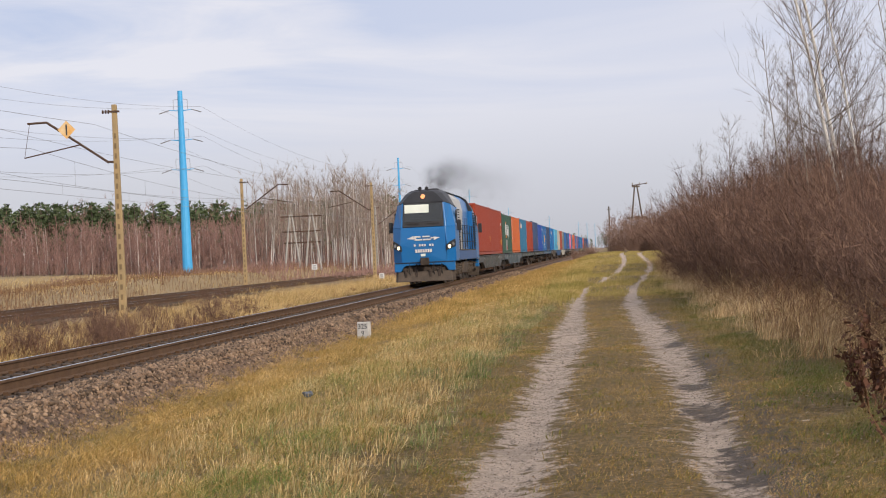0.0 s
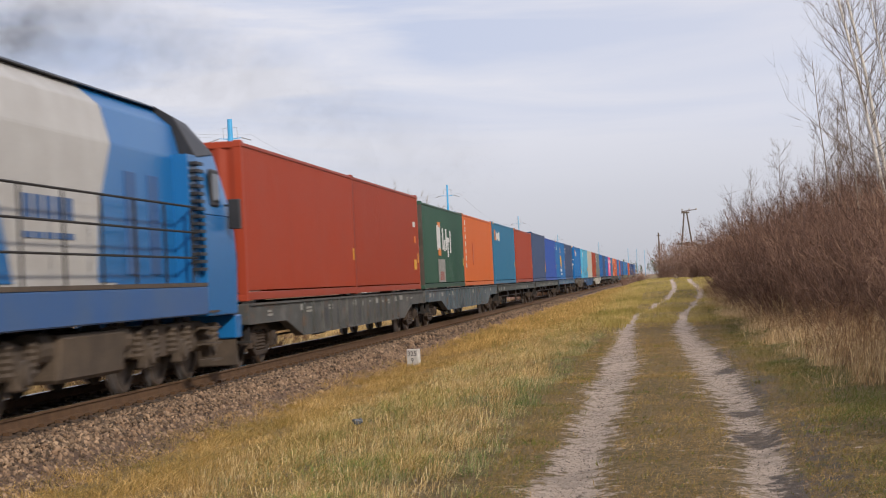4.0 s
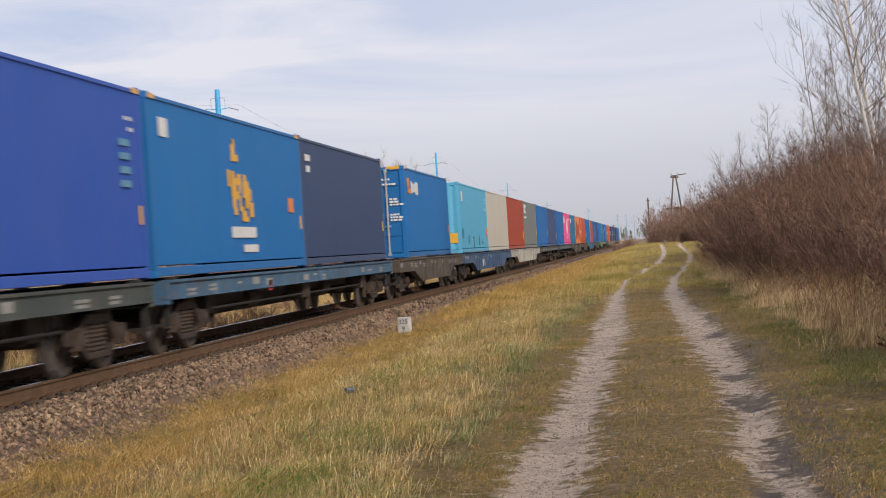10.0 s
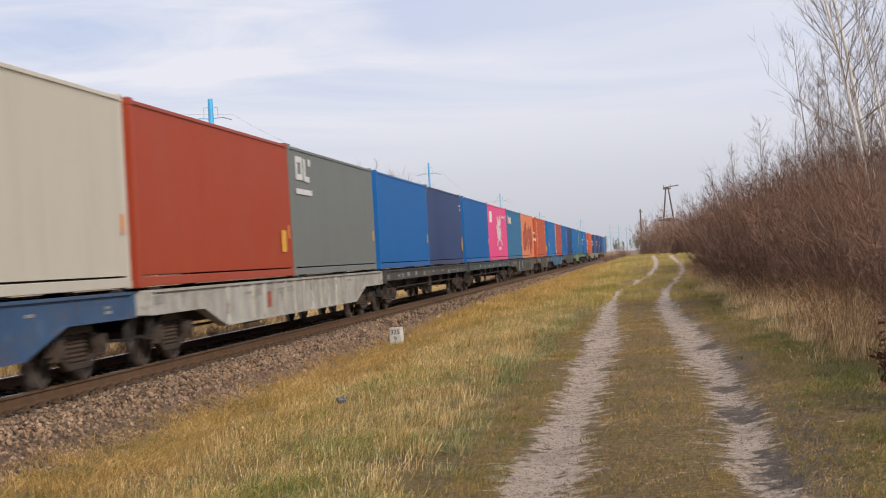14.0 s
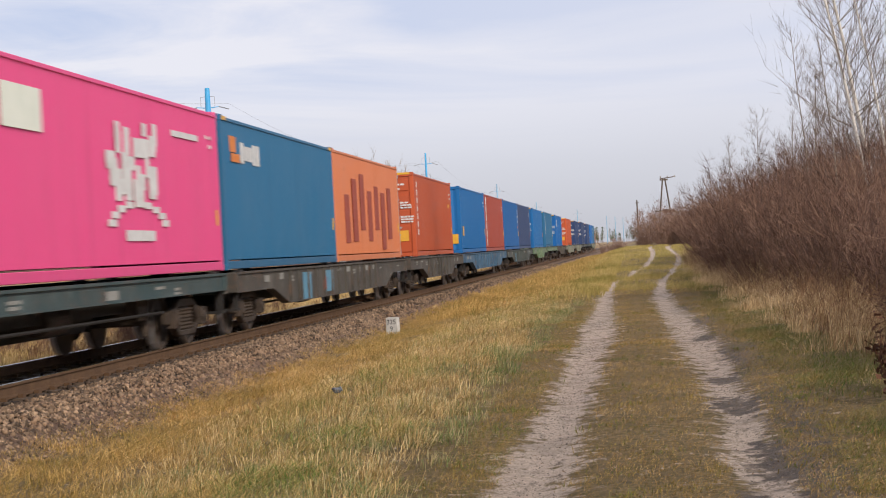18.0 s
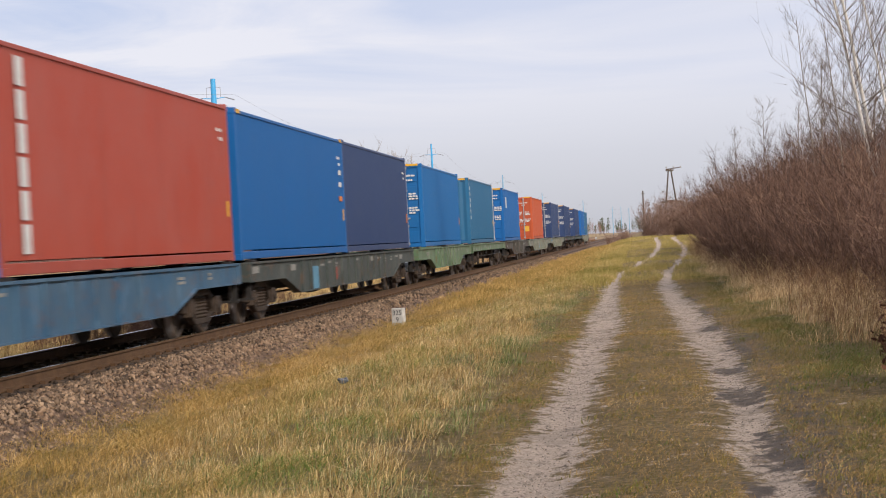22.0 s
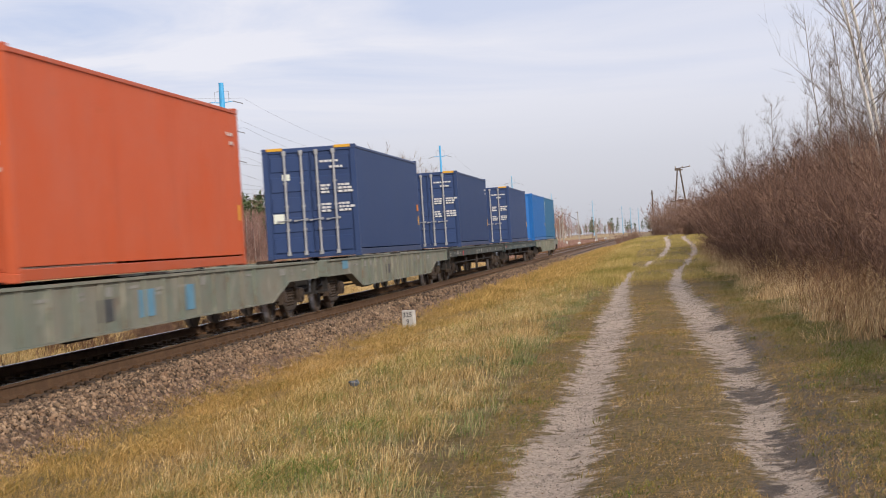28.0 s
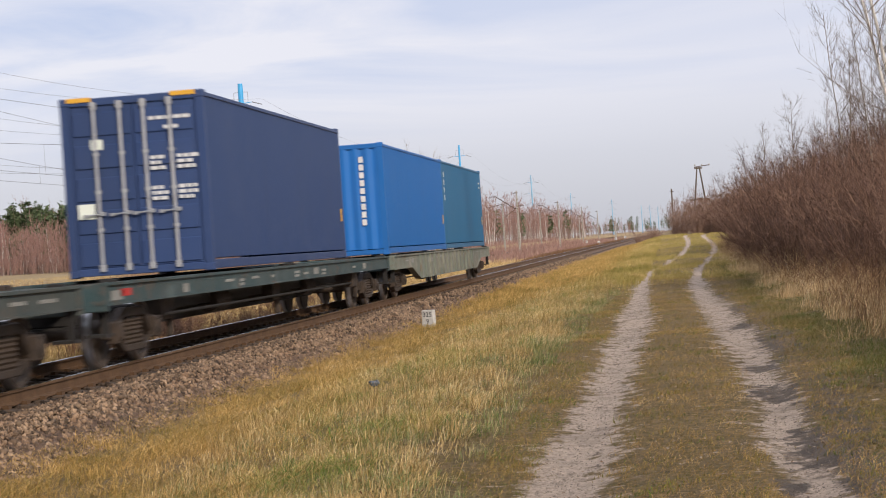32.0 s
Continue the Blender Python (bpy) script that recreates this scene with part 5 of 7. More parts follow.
        for xx in (-0.16, 0.16):
            bm = bmesh.new()
            tube(bm, (xx, y0 + way * 1.0, 4.50), (xx, y0 + way * 1.5, 4.55), 0.09, 0.035, n=10)
            tube(bm, (xx, y0 + way * 1.4, 4.38), (xx, y0 + way * 1.4, 4.54), 0.03, n=6)
            part("horn", bm, M["loco_black"], ob, "black roof horn")
        # nose skirt, headstock, plough
        for s in (-1, 1):
            bm = bmesh.new()
            prism(bm, [(s * 0.002, 1.0), (s * 1.42, 1.0), (s * 1.42, 0.60), (s * 1.12, 0.60), (s * 1.0, 0.80), (s * 0.88, 0.88), (s * 0.002, 0.90)], "y", y0 + way * 0.06, y0 + way * 0.5)
            part("nose_skirt", bm, M["loco_blue"], ob, "", 0.02)
        bm = bmesh.new()
        span(bm, -1.05, 1.05, y0 + way * 0.22, y0 + way * 0.45, 0.5, 0.87)
        part("headstock", bm, M["bogie"], ob, "grimy headstock", 0.02)
        bm = bmesh.new()
        a = [[(-1.30, -0.10, 0.13), (1.30, -0.10, 0.13), (1.42, 0.45, 0.13), (-1.42, 0.45, 0.13)], [(-1.24, 0.06, 0.60), (1.24, 0.06, 0.60), (1.40, 0.45, 0.60), (-1.40, 0.45, 0.60)]]
        loft(bm, [[(x, y0 + way * y, z) for x, y, z in r] for r in a])
        part("rail_guard", bm, M["loco_grime"], ob, "brown-dusted rail guard", 0.02)
        for xx in (-0.95, -0.45, 0.2, 0.62):
            bm = bmesh.new()
            span(bm, xx, xx + 0.12, y0 - way * 0.03, y0 + way * 0.1, 0.30, 0.72)
            part("guard_bracket", bm, M["bogie"], ob, "", 0.015)
        # the recess line under the nose, its shade drawn as a black strip
        bm = bmesh.new()
        span(bm, -1.36, 1.36, y0 + way * 0.03, y0 + way * 0.3, 1.0, 1.035)
        part("nose_step", bm, M["loco_black"], ob, "black strip for the shaded recess below the nose")
        for s in (-1, 1):
            bm = bmesh.new()
            span(bm, s * 0.55, s * 0.95, y0 + way * 0.16, y0 + way * 0.24, 0.52, 0.74)
            part("step_plate", bm, M["loco_grime"], ob, "", 0.015)
        bm = bmesh.new()
        span(bm, -0.16, 0.16, y0 - way * 0.28, y0 + way * 0.2, 0.92, 1.2)
        box(bm, 0.05, y0 - way * 0.3, 1.06, 0.4, 0.24, 0.36)
        part("coupler", bm, M["bogie"], ob, "iron centre coupler", 0.03)
        for xx in (-0.72, -0.38, 0.42, 0.8):
            bm = bmesh.new()
            tube(bm, (xx, y0 + way * 0.08, 0.95), (xx, y0 - way * 0.03, 0.62), 0.024, n=6)
            tube(bm, (xx, y0 - way * 0.03, 0.62), (xx + 0.05, y0 + way * 0.03, 0.4), 0.024, n=6)
            part("air_hose", bm, M["under"], ob)
    cab(1.9, 1)
    cab(17.9, -1)
    # plain shapes for the sign and the numbers on the nose
    bm = bmesh.new()
    for x, z, sx, sz in ((-0.30, 2.22, 0.34, 0.07), (0.12, 2.22, 0.34, 0.07), (-0.24, 2.08, 0.36, 0.07), (0.16, 2.08, 0.38, 0.07), (-0.42, 2.15, 0.16, 0.06), (0.42, 2.15, 0.16, 0.06)):
        box(bm, x, 1.955, z, sx, 0.02, sz, Matrix.Rotation(radians(8), 3, "X"))
    prism(bm, [(-0.78, 2.14), (-0.48, 2.26), (-0.48, 2.1)], "y", 1.95, 1.965)
    prism(bm, [(0.78, 2.16), (0.48, 2.2), (0.48, 2.04)], "y", 1.95, 1.965)
    part("nose_sign", bm, M["mark_white"], ob, "white winged sign")
    bm = bmesh.new()
    for i in range(8):
        if i not in (1, 5):
            box(bm, -0.42 + i * 0.12, 1.915, 1.82, 0.08, 0.02, 0.1)
    for i in range(7):
        box(bm, -0.36 + i * 0.115, 1.93, 1.56, 0.09, 0.02, 0.15)
    part("nose_number", bm, M["mark_white"], ob, "rows of white characters")["kind"] = "stuff"
    bm = bmesh.new()
    box(bm, -0.05, 1.96, 1.36, 0.22, 0.02, 0.12)
    part("badge", bm, M["card"], ob)
    # side sill along the whole body
    bm = bmesh.new()
    span(bm, -W, W, 4.4, 15.4, 1.05, 1.5)
    part("side_sill", bm, M["loco_sill"], ob, "dusty blue side sill", 0.02)
    bm = bmesh.new()
    span(bm, -W, W, 4.4, 15.4, 1.5, 1.56)
    part("walkway", bm, M["loco_grime"], ob)
    # hood: narrower than the cabs, with chamfered shoulders
    hood = [(-1.12, 1.55), (1.12, 1.55), (1.12, 3.55), (0.98, 4.1), (0.62, 4.42), (-0.62, 4.42), (-0.98, 4.1), (-1.12, 3.55)]
    for y0, y1, mat, lab in ((4.4, 6.0, "loco_blue", "blue hood panel"), (6.0, 11.6, "loco_white", "off-white hood with grey streaks"), (11.6, 15.4, "loco_blue", "blue hood panel")):
        bm = bmesh.new()
        prism(bm, hood, "y", y0, y1)
        part("hood", bm, M[mat], ob, lab, 0.02)
    bm = bmesh.new()
    prism(bm, [(6.0, 1.6), (7.4, 1.6), (6.6, 3.5), (6.0, 3.5)], "x", 1.122, 1.13)
    part("swoosh", bm, M["loco_blue"], ob, "slanted blue stripe")
    bm = bmesh.new()
    prism(bm, [(11.6, 1.6), (11.6, 3.6), (10.9, 2.6), (10.7, 1.6)], "x", 1.122, 1.13)
    part("swoosh", bm, M["loco_blue"], ob, "slanted blue stripe")
    bm = bmesh.new()
    for i in range(5):
        box(bm, 1.128, 8.0 + i * 0.4, 2.55, 0.012, 0.28, 0.3)
        box(bm, 1.128, 8.0 + i * 0.4, 2.2, 0.012, 0.3, 0.08)
    part("hood_sign", bm, M["loco_sill"], ob, "small blue sign")["kind"] = "stuff"
    bm = bmesh.new()
    prism(bm, [(-0.75, 4.40), (0.75, 4.40), (0.55, 4.5), (-0.55, 4.5)], "y", 4.4, 15.4)
    part("hood_roof", bm, M["loco_black"], ob, "dark roof walk")
    bm = bmesh.new()
    span(bm, -0.3, 0.3, 7.6, 8.6, 4.5, 4.64)
    part("exhaust", bm, M["loco_black"], ob, "sooty exhaust stack", 0.03)
    for y in (4.55, 14.9):
        for i in range(15):
            bm = bmesh.new()
            span(bm, 1.36, 1.5, y, y + 0.42, 1.75 + i * 0.12, 1.80 + i * 0.12)
            part("louvre", bm, M["loco_black"], ob)
        bm = bmesh.new()
        span(bm, 1.1, 1.37, y - 0.1, y + 0.5, 1.56, 3.6)
        part("louvre_box", bm, M["loco_blue"], ob)
    for y in (12.4, 13.6):
        bm = bmesh.new()
        span(bm, 1.10, 1.14, y - 0.28, y + 0.28, 1.7, 3.2)
        part("hood_door", bm, M["loco_sill"], ob, "", 0.01)
    for z in (1.95, 2.35, 2.75):
        bm = bmesh.new()
        tube(bm, (W - 0.03, 5.1, z), (W - 0.03, 14.9, z), 0.018, n=6)
        part("handrail", bm, M["under"], ob)
    for i in range(7):
        bm = bmesh.new()
        tube(bm, (W - 0.03, 5.3 + i * 1.55, 1.5), (W - 0.03, 5.3 + i * 1.55, 2.76), 0.02, n=6)
        part("rail_post", bm, M["under"], ob)
    # running gear: two three-axle bogies and the fuel tank
    for yc in (5.4, 14.4):
        for s in (-1, 1):
            bm = bmesh.new()
            prism(bm, [(yc - 2.5, 0.52), (yc - 2.5, 0.8), (yc - 1.6, 0.95), (yc + 1.6, 0.95), (yc + 2.5, 0.8), (yc + 2.5, 0.52), (yc + 1.4, 0.46), (yc - 1.4, 0.46)], "x", s * 1.0, s * 1.16)
            fr = part("bogie_frame", bm, M["loco_grime"], ob, "brown-dusted bogie frame", 0.02)
            for k in (-1, 0, 1):
                bm = bmesh.new()
                y = yc + k * 1.85
                box(bm, s * 1.2, y, 0.525, 0.16, 0.42, 0.36)
                tube(bm, (s * 1.27, y, 0.525), (s * 1.33, y, 0.525), 0.14, n=12)
                part("axle_box", bm, M["loco_grime"], fr, "", 0.02)
                for o in (-0.42, 0.42):
                    bm = bmesh.new()
                    lathe(bm, [(j * 0.04, 0.12 if j % 2 else 0.09) for j in range(11)], (s * 1.18, y + o, 0.5), "z", 10)
                    part("spring", bm, M["loco_grime"], fr)
        for k in (-1, 0, 1):
            wheelset(ob, yc + k * 1.85, 0.525)
    bm = bmesh.new()
    prism(bm, [(-1.25, 0.35), (1.25, 0.35), (1.32, 0.95), (-1.32, 0.95)], "y", 8.5, 11.3)
    part("fuel_tank", bm, M["loco_grime"], ob, "dusty fuel tank", 0.05)
    for y in (8.2, 11.6):
        bm = bmesh.new()
        tube(bm, (1.05, y - 0.25, 0.8), (1.05, y + 0.25, 0.8), 0.2, n=14)
        part("air_reservoir", bm, M["loco_grime"], ob)
    for y in (4.1, 15.7):
        bm = bmesh.new()
        for i in range(4):
            span(bm, 1.25, 1.5, y - 0.3, y + 0.3, 0.3 + i * 0.26, 0.33 + i * 0.26)
        part("cab_steps", bm, M["loco_grime"], ob)
    return aboard(ob, 0.7)


locomotive()


# ---- grass and weeds ----
def field(x, y, scale, seed):
    """A smooth random field from 0 to 1."""
    g = np.random.default_rng(seed)
    out = np.zeros(np.shape(x))
    for _ in range(9):
        a, f, p = g.uniform(0, 6.28), g.uniform(0.5, 2.2) / scale, g.uniform(0, 6.28)
        out = out + np.sin((x * math.cos(a) + y * math.sin(a)) * f * 2.2 + p)
    return np.clip(0.5 + out / 7.0, 0, 1)


def blades(name, x, y, h, width, lean, material, seed, z=None, wind=(0.25, -0.1)):
    """One bent blade of two slivers for every root."""
    g = np.random.default_rng(seed)
    n = len(x)
    z = land(x, y) - 0.01 if z is None else z
    a = g.uniform(0, 2 * math.pi, n)
    side = np.stack([np.cos(a), np.sin(a), np.zeros(n)], -1) * (width * g.uniform(0.6, 1.3, n))[:, None]
    b = g.uniform(0, 2 * math.pi, n)
    k = lean * g.uniform(0.2, 1.0, n) * h
    off = np.stack([np.cos(b) * k + wind[0] * h * lean, np.sin(b) * k + wind[1] * h * lean, h], -1)
    root = np.stack([x, y, z], -1)
    mid = root + off * np.array([0.3, 0.3, 0.6])
    v = np.stack([root - side * 0.5, root + side * 0.5, mid + side * 0.45, mid - side * 0.45, root + off], 1).reshape(-1, 3)
    i = np.arange(n)[:, None] * 5
    f = np.concatenate([i + np.array([0, 1, 2]), i + np.array([3, 2, 4])], 1).reshape(-1, 3)
    return raw_mesh(name, v, f, material)


def tufts(name, cx, cy, per, length, width, material, seed, wind=(0.12, -0.10)):
    """Tussocks: blades that spring from one root and arch outwards."""
    g = np.random.default_rng(seed)
    m = len(cx)
    n = m * per
    a = g.uniform(0, 2 * math.pi, n)
    way = np.stack([np.cos(a) + wind[0] * 4, np.sin(a) + wind[1] * 4], -1)
    L = np.repeat(length, per) * g.uniform(0.45, 1.1, n)
    k = g.uniform(0.35, 1.25, n)
    x = np.repeat(cx, per) + np.cos(a) * 0.07 * g.uniform(0, 1, n) + g.normal(0, 0.07, n)
    y = np.repeat(cy, per) + np.sin(a) * 0.07 * g.uniform(0, 1, n) + g.normal(0, 0.09, n)
    root = np.stack([x, y, land(x, y) - 0.01], -1)
    mid = root + np.stack([way[:, 0] * 0.22 * k * L, way[:, 1] * 0.22 * k * L, 0.52 * L * (1 - 0.25 * k)], -1)
    tip = mid + np.stack([way[:, 0] * 0.5 * k * L, way[:, 1] * 0.5 * k * L, L * (0.45 - 0.55 * k)], -1)
    b = a + math.pi / 2 + g.normal(0, 0.6, n)
    side = np.stack([np.cos(b), np.sin(b), np.zeros(n)], -1) * (width * g.uniform(0.6, 1.3, n))[:, None]
    v = np.stack([root - side * 0.5, root + side * 0.5, mid + side * 0.5, mid - side * 0.5, tip], 1).reshape(-1, 3)
    i = np.arange(n)[:, None] * 5
    f = np.concatenate([i + np.array([0, 1, 2]), i + np.array([0, 2, 3]), i + np.array([3, 2, 4])], 1).reshape(-1, 3)
    return raw_mesh(name, v, f, material)


def spread(g, n, x0, x1, y0, y1, power=1.7):
    return g.uniform(x0, x1, n), y0 + (y1 - y0) * g.uniform(0, 1, n) ** power


def sown(name, label, mesh):
    return tagged(new(name, mesh), label, "grass", "", "stuff")


g = np.random.default_rng(21)
# verge between the cart track and the ballast
x, y = spread(g, 165000, -6.55, -1.15, 10, 72, 1.7)
thick = field(x, y, 0.9, 1)
keep = g.uniform(0, 1, len(x)) < (0.6 + 0.4 * thick) * (1 - step(52, 72, y))
x, y, thick = x[keep], y[keep], thick[keep]
tall = 0.35 + 0.65 * step(-1.3, -3.2, x) * (0.5 + 0.5 * step(-6.6, -5.6, x))
hh = (0.06 + 0.15 * thick * g.uniform(0.2, 1.3, len(x))) * np.maximum(tall, 0.4)
inner = x < -3.9 + 0.5 * np.sin(y * 0.5) + 0.9 * (field(x, y, 0.7, 3) - 0.5) + g.normal(0, 0.35, len(x))
sown("verge_grass", "golden-brown autumn grass at the foot of the ballast", blades("verge_grass", x[inner], y[inner], hh[inner], 0.0065, 2.0, M["grass_gold"], 1))
edge = ~inner & (x > -2.15 + 0.7 * (field(x, y, 0.8, 4) - 0.5) + g.normal(0, 0.2, len(x)))
inner_mix = ~inner & ~edge
sown("verge_grass", "straw and yellow-green autumn grass on the railway verge", blades("verge_grass", x[inner_mix], y[inner_mix], hh[inner_mix], 0.0065, 1.8, M["grass_mix"], 31))
sown("verge_grass", "short green-brown grass at the cart track's edge", blades("verge_grass", x[edge], y[edge], hh[edge] * 0.8, 0.0065, 1.8, M["grass_green"], 32))
x, y = spread(g, 84000, -6.55, -1.1, 48, 210, 1.6)
keep = g.uniform(0, 1, len(x)) < step(46, 68, y)
x, y = x[keep], y[keep]
hh = 0.1 + 0.22 * field(x, y, 2, 2) * g.uniform(0.5, 1.2, len(x))
inner = x < -2.9 + g.normal(0, 0.5, len(x))
sown("verge_grass", "golden autumn grass along the ballast towards the rise", blades("verge_grass", x[inner], y[inner], hh[inner], 0.022, 0.7, M["grass_gold"], 2))
sown("verge_grass", "yellow-green autumn grass on the rise of the verge", blades("verge_grass", x[~inner], y[~inner], hh[~inner], 0.022, 0.7, M["rise"], 12))
# tussocks on it: straw on the crest of the verge, fresh green towards the cart track
cx, cy = spread(g, 1500, -4.6, -1.9, 10.5, 62, 1.5)
keep = field(cx, cy, 0.8, 41) > 0.3
cx, cy = cx[keep], cy[keep]
sown("straw_tussock", "dry straw-coloured tussocks arching over the verge grass", tufts("straw_tussock", cx, cy, 44, 0.16 + 0.26 * field(cx, cy, 0.5, 42), 0.0045, M["straw"], 3))
cx, cy = spread(g, 1100, -4.2, -1.6, 10.5, 50, 1.5)
keep = field(cx, cy, 0.5, 43) > 0.4
cx, cy = cx[keep], cy[keep]
sown("green_tussock", "fresh green tussocks among the straw on the verge", tufts("green_tussock", cx, cy, 36, 0.12 + 0.20 * field(cx, cy, 0.5, 44), 0.0045, M["fresh"], 13))
cx, cy = spread(g, 800, -6.4, -4.2, 10.5, 60, 1.5)
keep = field(cx, cy, 0.7, 45) > 0.4
cx, cy = cx[keep], cy[keep]
sown("gold_tussock", "golden-brown matted tussocks near the ballast", tufts("gold_tussock", cx, cy, 40, 0.12 + 0.15 * field(cx, cy, 0.5, 46), 0.0045, M["grass_gold"], 14))
# short worn grass between and beside the ruts
x, y = spread(g, 150000, -1.6, 1.9, 10, 78, 1.6)
(ml, wl), (mr, wr) = left_rut(y), right_rut(y)
out = np.minimum(np.abs(x - ml) / wl, np.abs(x - mr) / wr)      # 1 at a rut's edge
patchy = field(x, y, 0.22, 6)
keep = g.uniform(0, 1, len(x)) < np.clip((out - 0.75 - 0.5 * patchy) / 0.4, 0.0, 1) * (0.5 + 0.5 * field(x, y, 0.6, 5)) * (1 - step(54, 78, y))
x, y = x[keep], y[keep]
sown("track_grass", "short trodden grass on the cart track's crown", blades("track_grass", x, y, g.uniform(0.015, 0.06, len(x)), 0.006, 1.8, M["grass_road"], 4))
x, y = spread(g, 50000, -1.5, 4.5, 50, 200, 1.4)
(ml, wl), (mr, wr) = left_rut(y), right_rut(y)
keep = np.minimum(np.abs(x - ml) / wl, np.abs(x - mr) / wr) > 0.8 + 0.5 * g.uniform(0, 1, len(x))
keep &= g.uniform(0, 1, len(x)) < step(48, 74, y)
x, y = x[keep], y[keep]
sown("track_grass", "short grass on the rise of the cart track", blades("track_grass", x, y, g.uniform(0.05, 0.2, len(x)), 0.022, 0.7, M["rise"], 5))
cx, cy = spread(g, 2600, -2.2, 2.4, 10.5, 48, 1.5)
(ml, wl), (mr, wr) = left_rut(cy), right_rut(cy)
keep = (np.minimum(np.abs(cx - ml) / wl, np.abs(cx - mr) / wr) > 1.25) & (field(cx, cy, 0.5, 48) > 0.42)
cx, cy = cx[keep], cy[keep]
sown("track_tuft", "low green-brown tufts on the trodden grass", tufts("track_tuft", cx, cy, 18, 0.04 + 0.08 * field(cx, cy, 0.3, 49), 0.006, M["grass_green"], 16))
# greener shoulder towards the thicket
x, y = spread(g, 125000, 1.05, 3.6, 10, 75, 1.5)
keep = g.uniform(0, 1, len(x)) < 0.10 + 0.90 * step(1.15, 1.7, x) * np.clip(field(x, y, 0.7, 8) * 1.8 - 0.2, 0, 1)
x, y = x[keep], y[keep]
sown("shoulder_grass", "brown-green grass on the muddy shoulder", blades("shoulder_grass", x, y, (0.025 + 0.13 * field(x, y, 0.8, 9) * g.uniform(0.3, 1.2, len(x))), 0.0065, 1.6, M["shoulder"], 6))
# dry reed grass along the foot of the thicket, low at its edge and taller within
x, y = spread(g, 80000, 1.6, 5.2, 14, 120, 1.4)
brink = np.interp(y, (14, 20, 24, 30, 64, 120), (2.9, 2.35, 2.15, 1.9, 1.75, 2.1)) + 1.3 * (field(x, y, 1.3, 12) - 0.42)
clump = field(x, y, 0.7, 11)
keep = g.uniform(0, 1, len(x)) < np.clip(clump * 2.2 - 0.65, 0, 1) * step(0.0, 0.25, x - brink)
x, y, clump, brink = x[keep], y[keep], clump[keep], brink[keep]
sown("reed_grass", "tall dry buff reed grass at the foot of the thicket", blades("reed_grass", x, y, (0.10 + 0.72 * clump ** 2 * step(0.0, 0.8, x - brink)) * g.uniform(0.3, 1.25, len(x)), 0.0075, 1.9, M["reed"], 7))
cx, cy = spread(g, 620, 1.75, 4.2, 18, 75, 1.5)
keep = (cx > np.interp(cy, (14, 20, 24, 30, 64, 120), (2.9, 2.4, 2.2, 2.0, 1.85, 2.2))) & (field(cx, cy, 1.3, 12) < 0.55)
cx, cy = cx[keep], cy[keep]
sown("reed_tussock", "pale dry reed tussocks before the thicket", tufts("reed_tussock", cx, cy, 40, 0.2 + 0.55 * field(cx, cy, 0.4, 47), 0.006, M["reed"], 15))
x, y = spread(g, 14000, 2.3, 4.8, 16, 110, 1.3)
keep = x > np.interp(y, (14, 20, 24, 30, 64, 120), (3.1, 2.7, 2.5, 2.3, 2.2, 2.5))
x, y = x[keep], y[keep]
sown("dead_weeds", "dead brown weed stalks at the foot of the thicket", blades("dead_weeds", x, y, (0.3 + 0.8 * field(x, y, 1.0, 17)) * g.uniform(0.4, 1.1, len(x)), 0.008, 0.8, M["weeds"], 17))
# leaf litter on the shoulder and the crown of the track
x, y = spread(g, 12000, -2.4, 3.4, 10, 45, 1.4)
keep = (x > 1.0) | (g.uniform(0, 1, len(x)) < 0.5)
x, y = x[keep], y[keep]
n = len(x)
a = g.uniform(0, 6.28, n)
r = g.uniform(0.006, 0.019, n)[:, None]
d1 = np.stack([np.cos(a), np.sin(a), g.uniform(-0.3, 0.5, n)], -1) * r
d2 = np.stack([-np.sin(a), np.cos(a), g.uniform(-0.3, 0.5, n)], -1) * r * 0.6
c = np.stack([x, y, land(x, y) + g.uniform(0.005, 0.05, n)], -1)
v = np.stack([c - d1, c + d2, c + d1, c - d2], 1).reshape(-1, 3)
tagged(new("fallen_leaves", raw_mesh("fallen_leaves", v, np.arange(n * 4).reshape(n, 4), M["fallen_leaf"])), "scattered fallen leaves on the grass", "leaves", "", "stuff")
# dry grass and dead weeds beyond the main track
x, y = spread(g, 80000, -23.0, -13.6, 22, 190, 1.5)
hh = 0.2 + 0.55 * field(x, y, 3, 14) * g.uniform(0.4, 1.2, len(x))
sown("dry_grass", "dry buff grass between the railway tracks", blades("dry_grass", x, y, hh, 0.018, 0.5, M["straw"], 8))
cx, cy = spread(g, 240, -22.5, -12.0, 30, 190, 1.4)
cx = np.concatenate([cx, g.uniform(-19, -13.5, 90)])
cy = np.concatenate([cy, g.uniform(44, 74, 90)])
m = len(cx)
tallness = np.where(np.arange(m) >= 240, g.uniform(0.9, 1.5, m), g.uniform(0.4, 1.0, m))
sown("dead_weeds", "dead brown weed clumps between the railway tracks", tufts("dead_weeds", np.repeat(cx, 3) + g.normal(0, 0.5, 3 * m), np.repeat(cy, 3) + g.normal(0, 0.7, 3 * m), 30, np.repeat(tallness, 3) * g.uniform(0.6, 1.2, 3 * m), 0.016, M["weeds"], 9))
cx, cy = spread(g, 420, -22.5, -12.6, 26, 120, 1.3)
sown("straw_tussock", "tall straw tussocks between the railway tracks", tufts("straw_tussock", cx, cy, 36, 0.4 + 0.6 * field(cx, cy, 1.5, 50), 0.014, M["straw"], 20))
x, y = spread(g, 46000, -95, -33, 60, 320, 1.2)
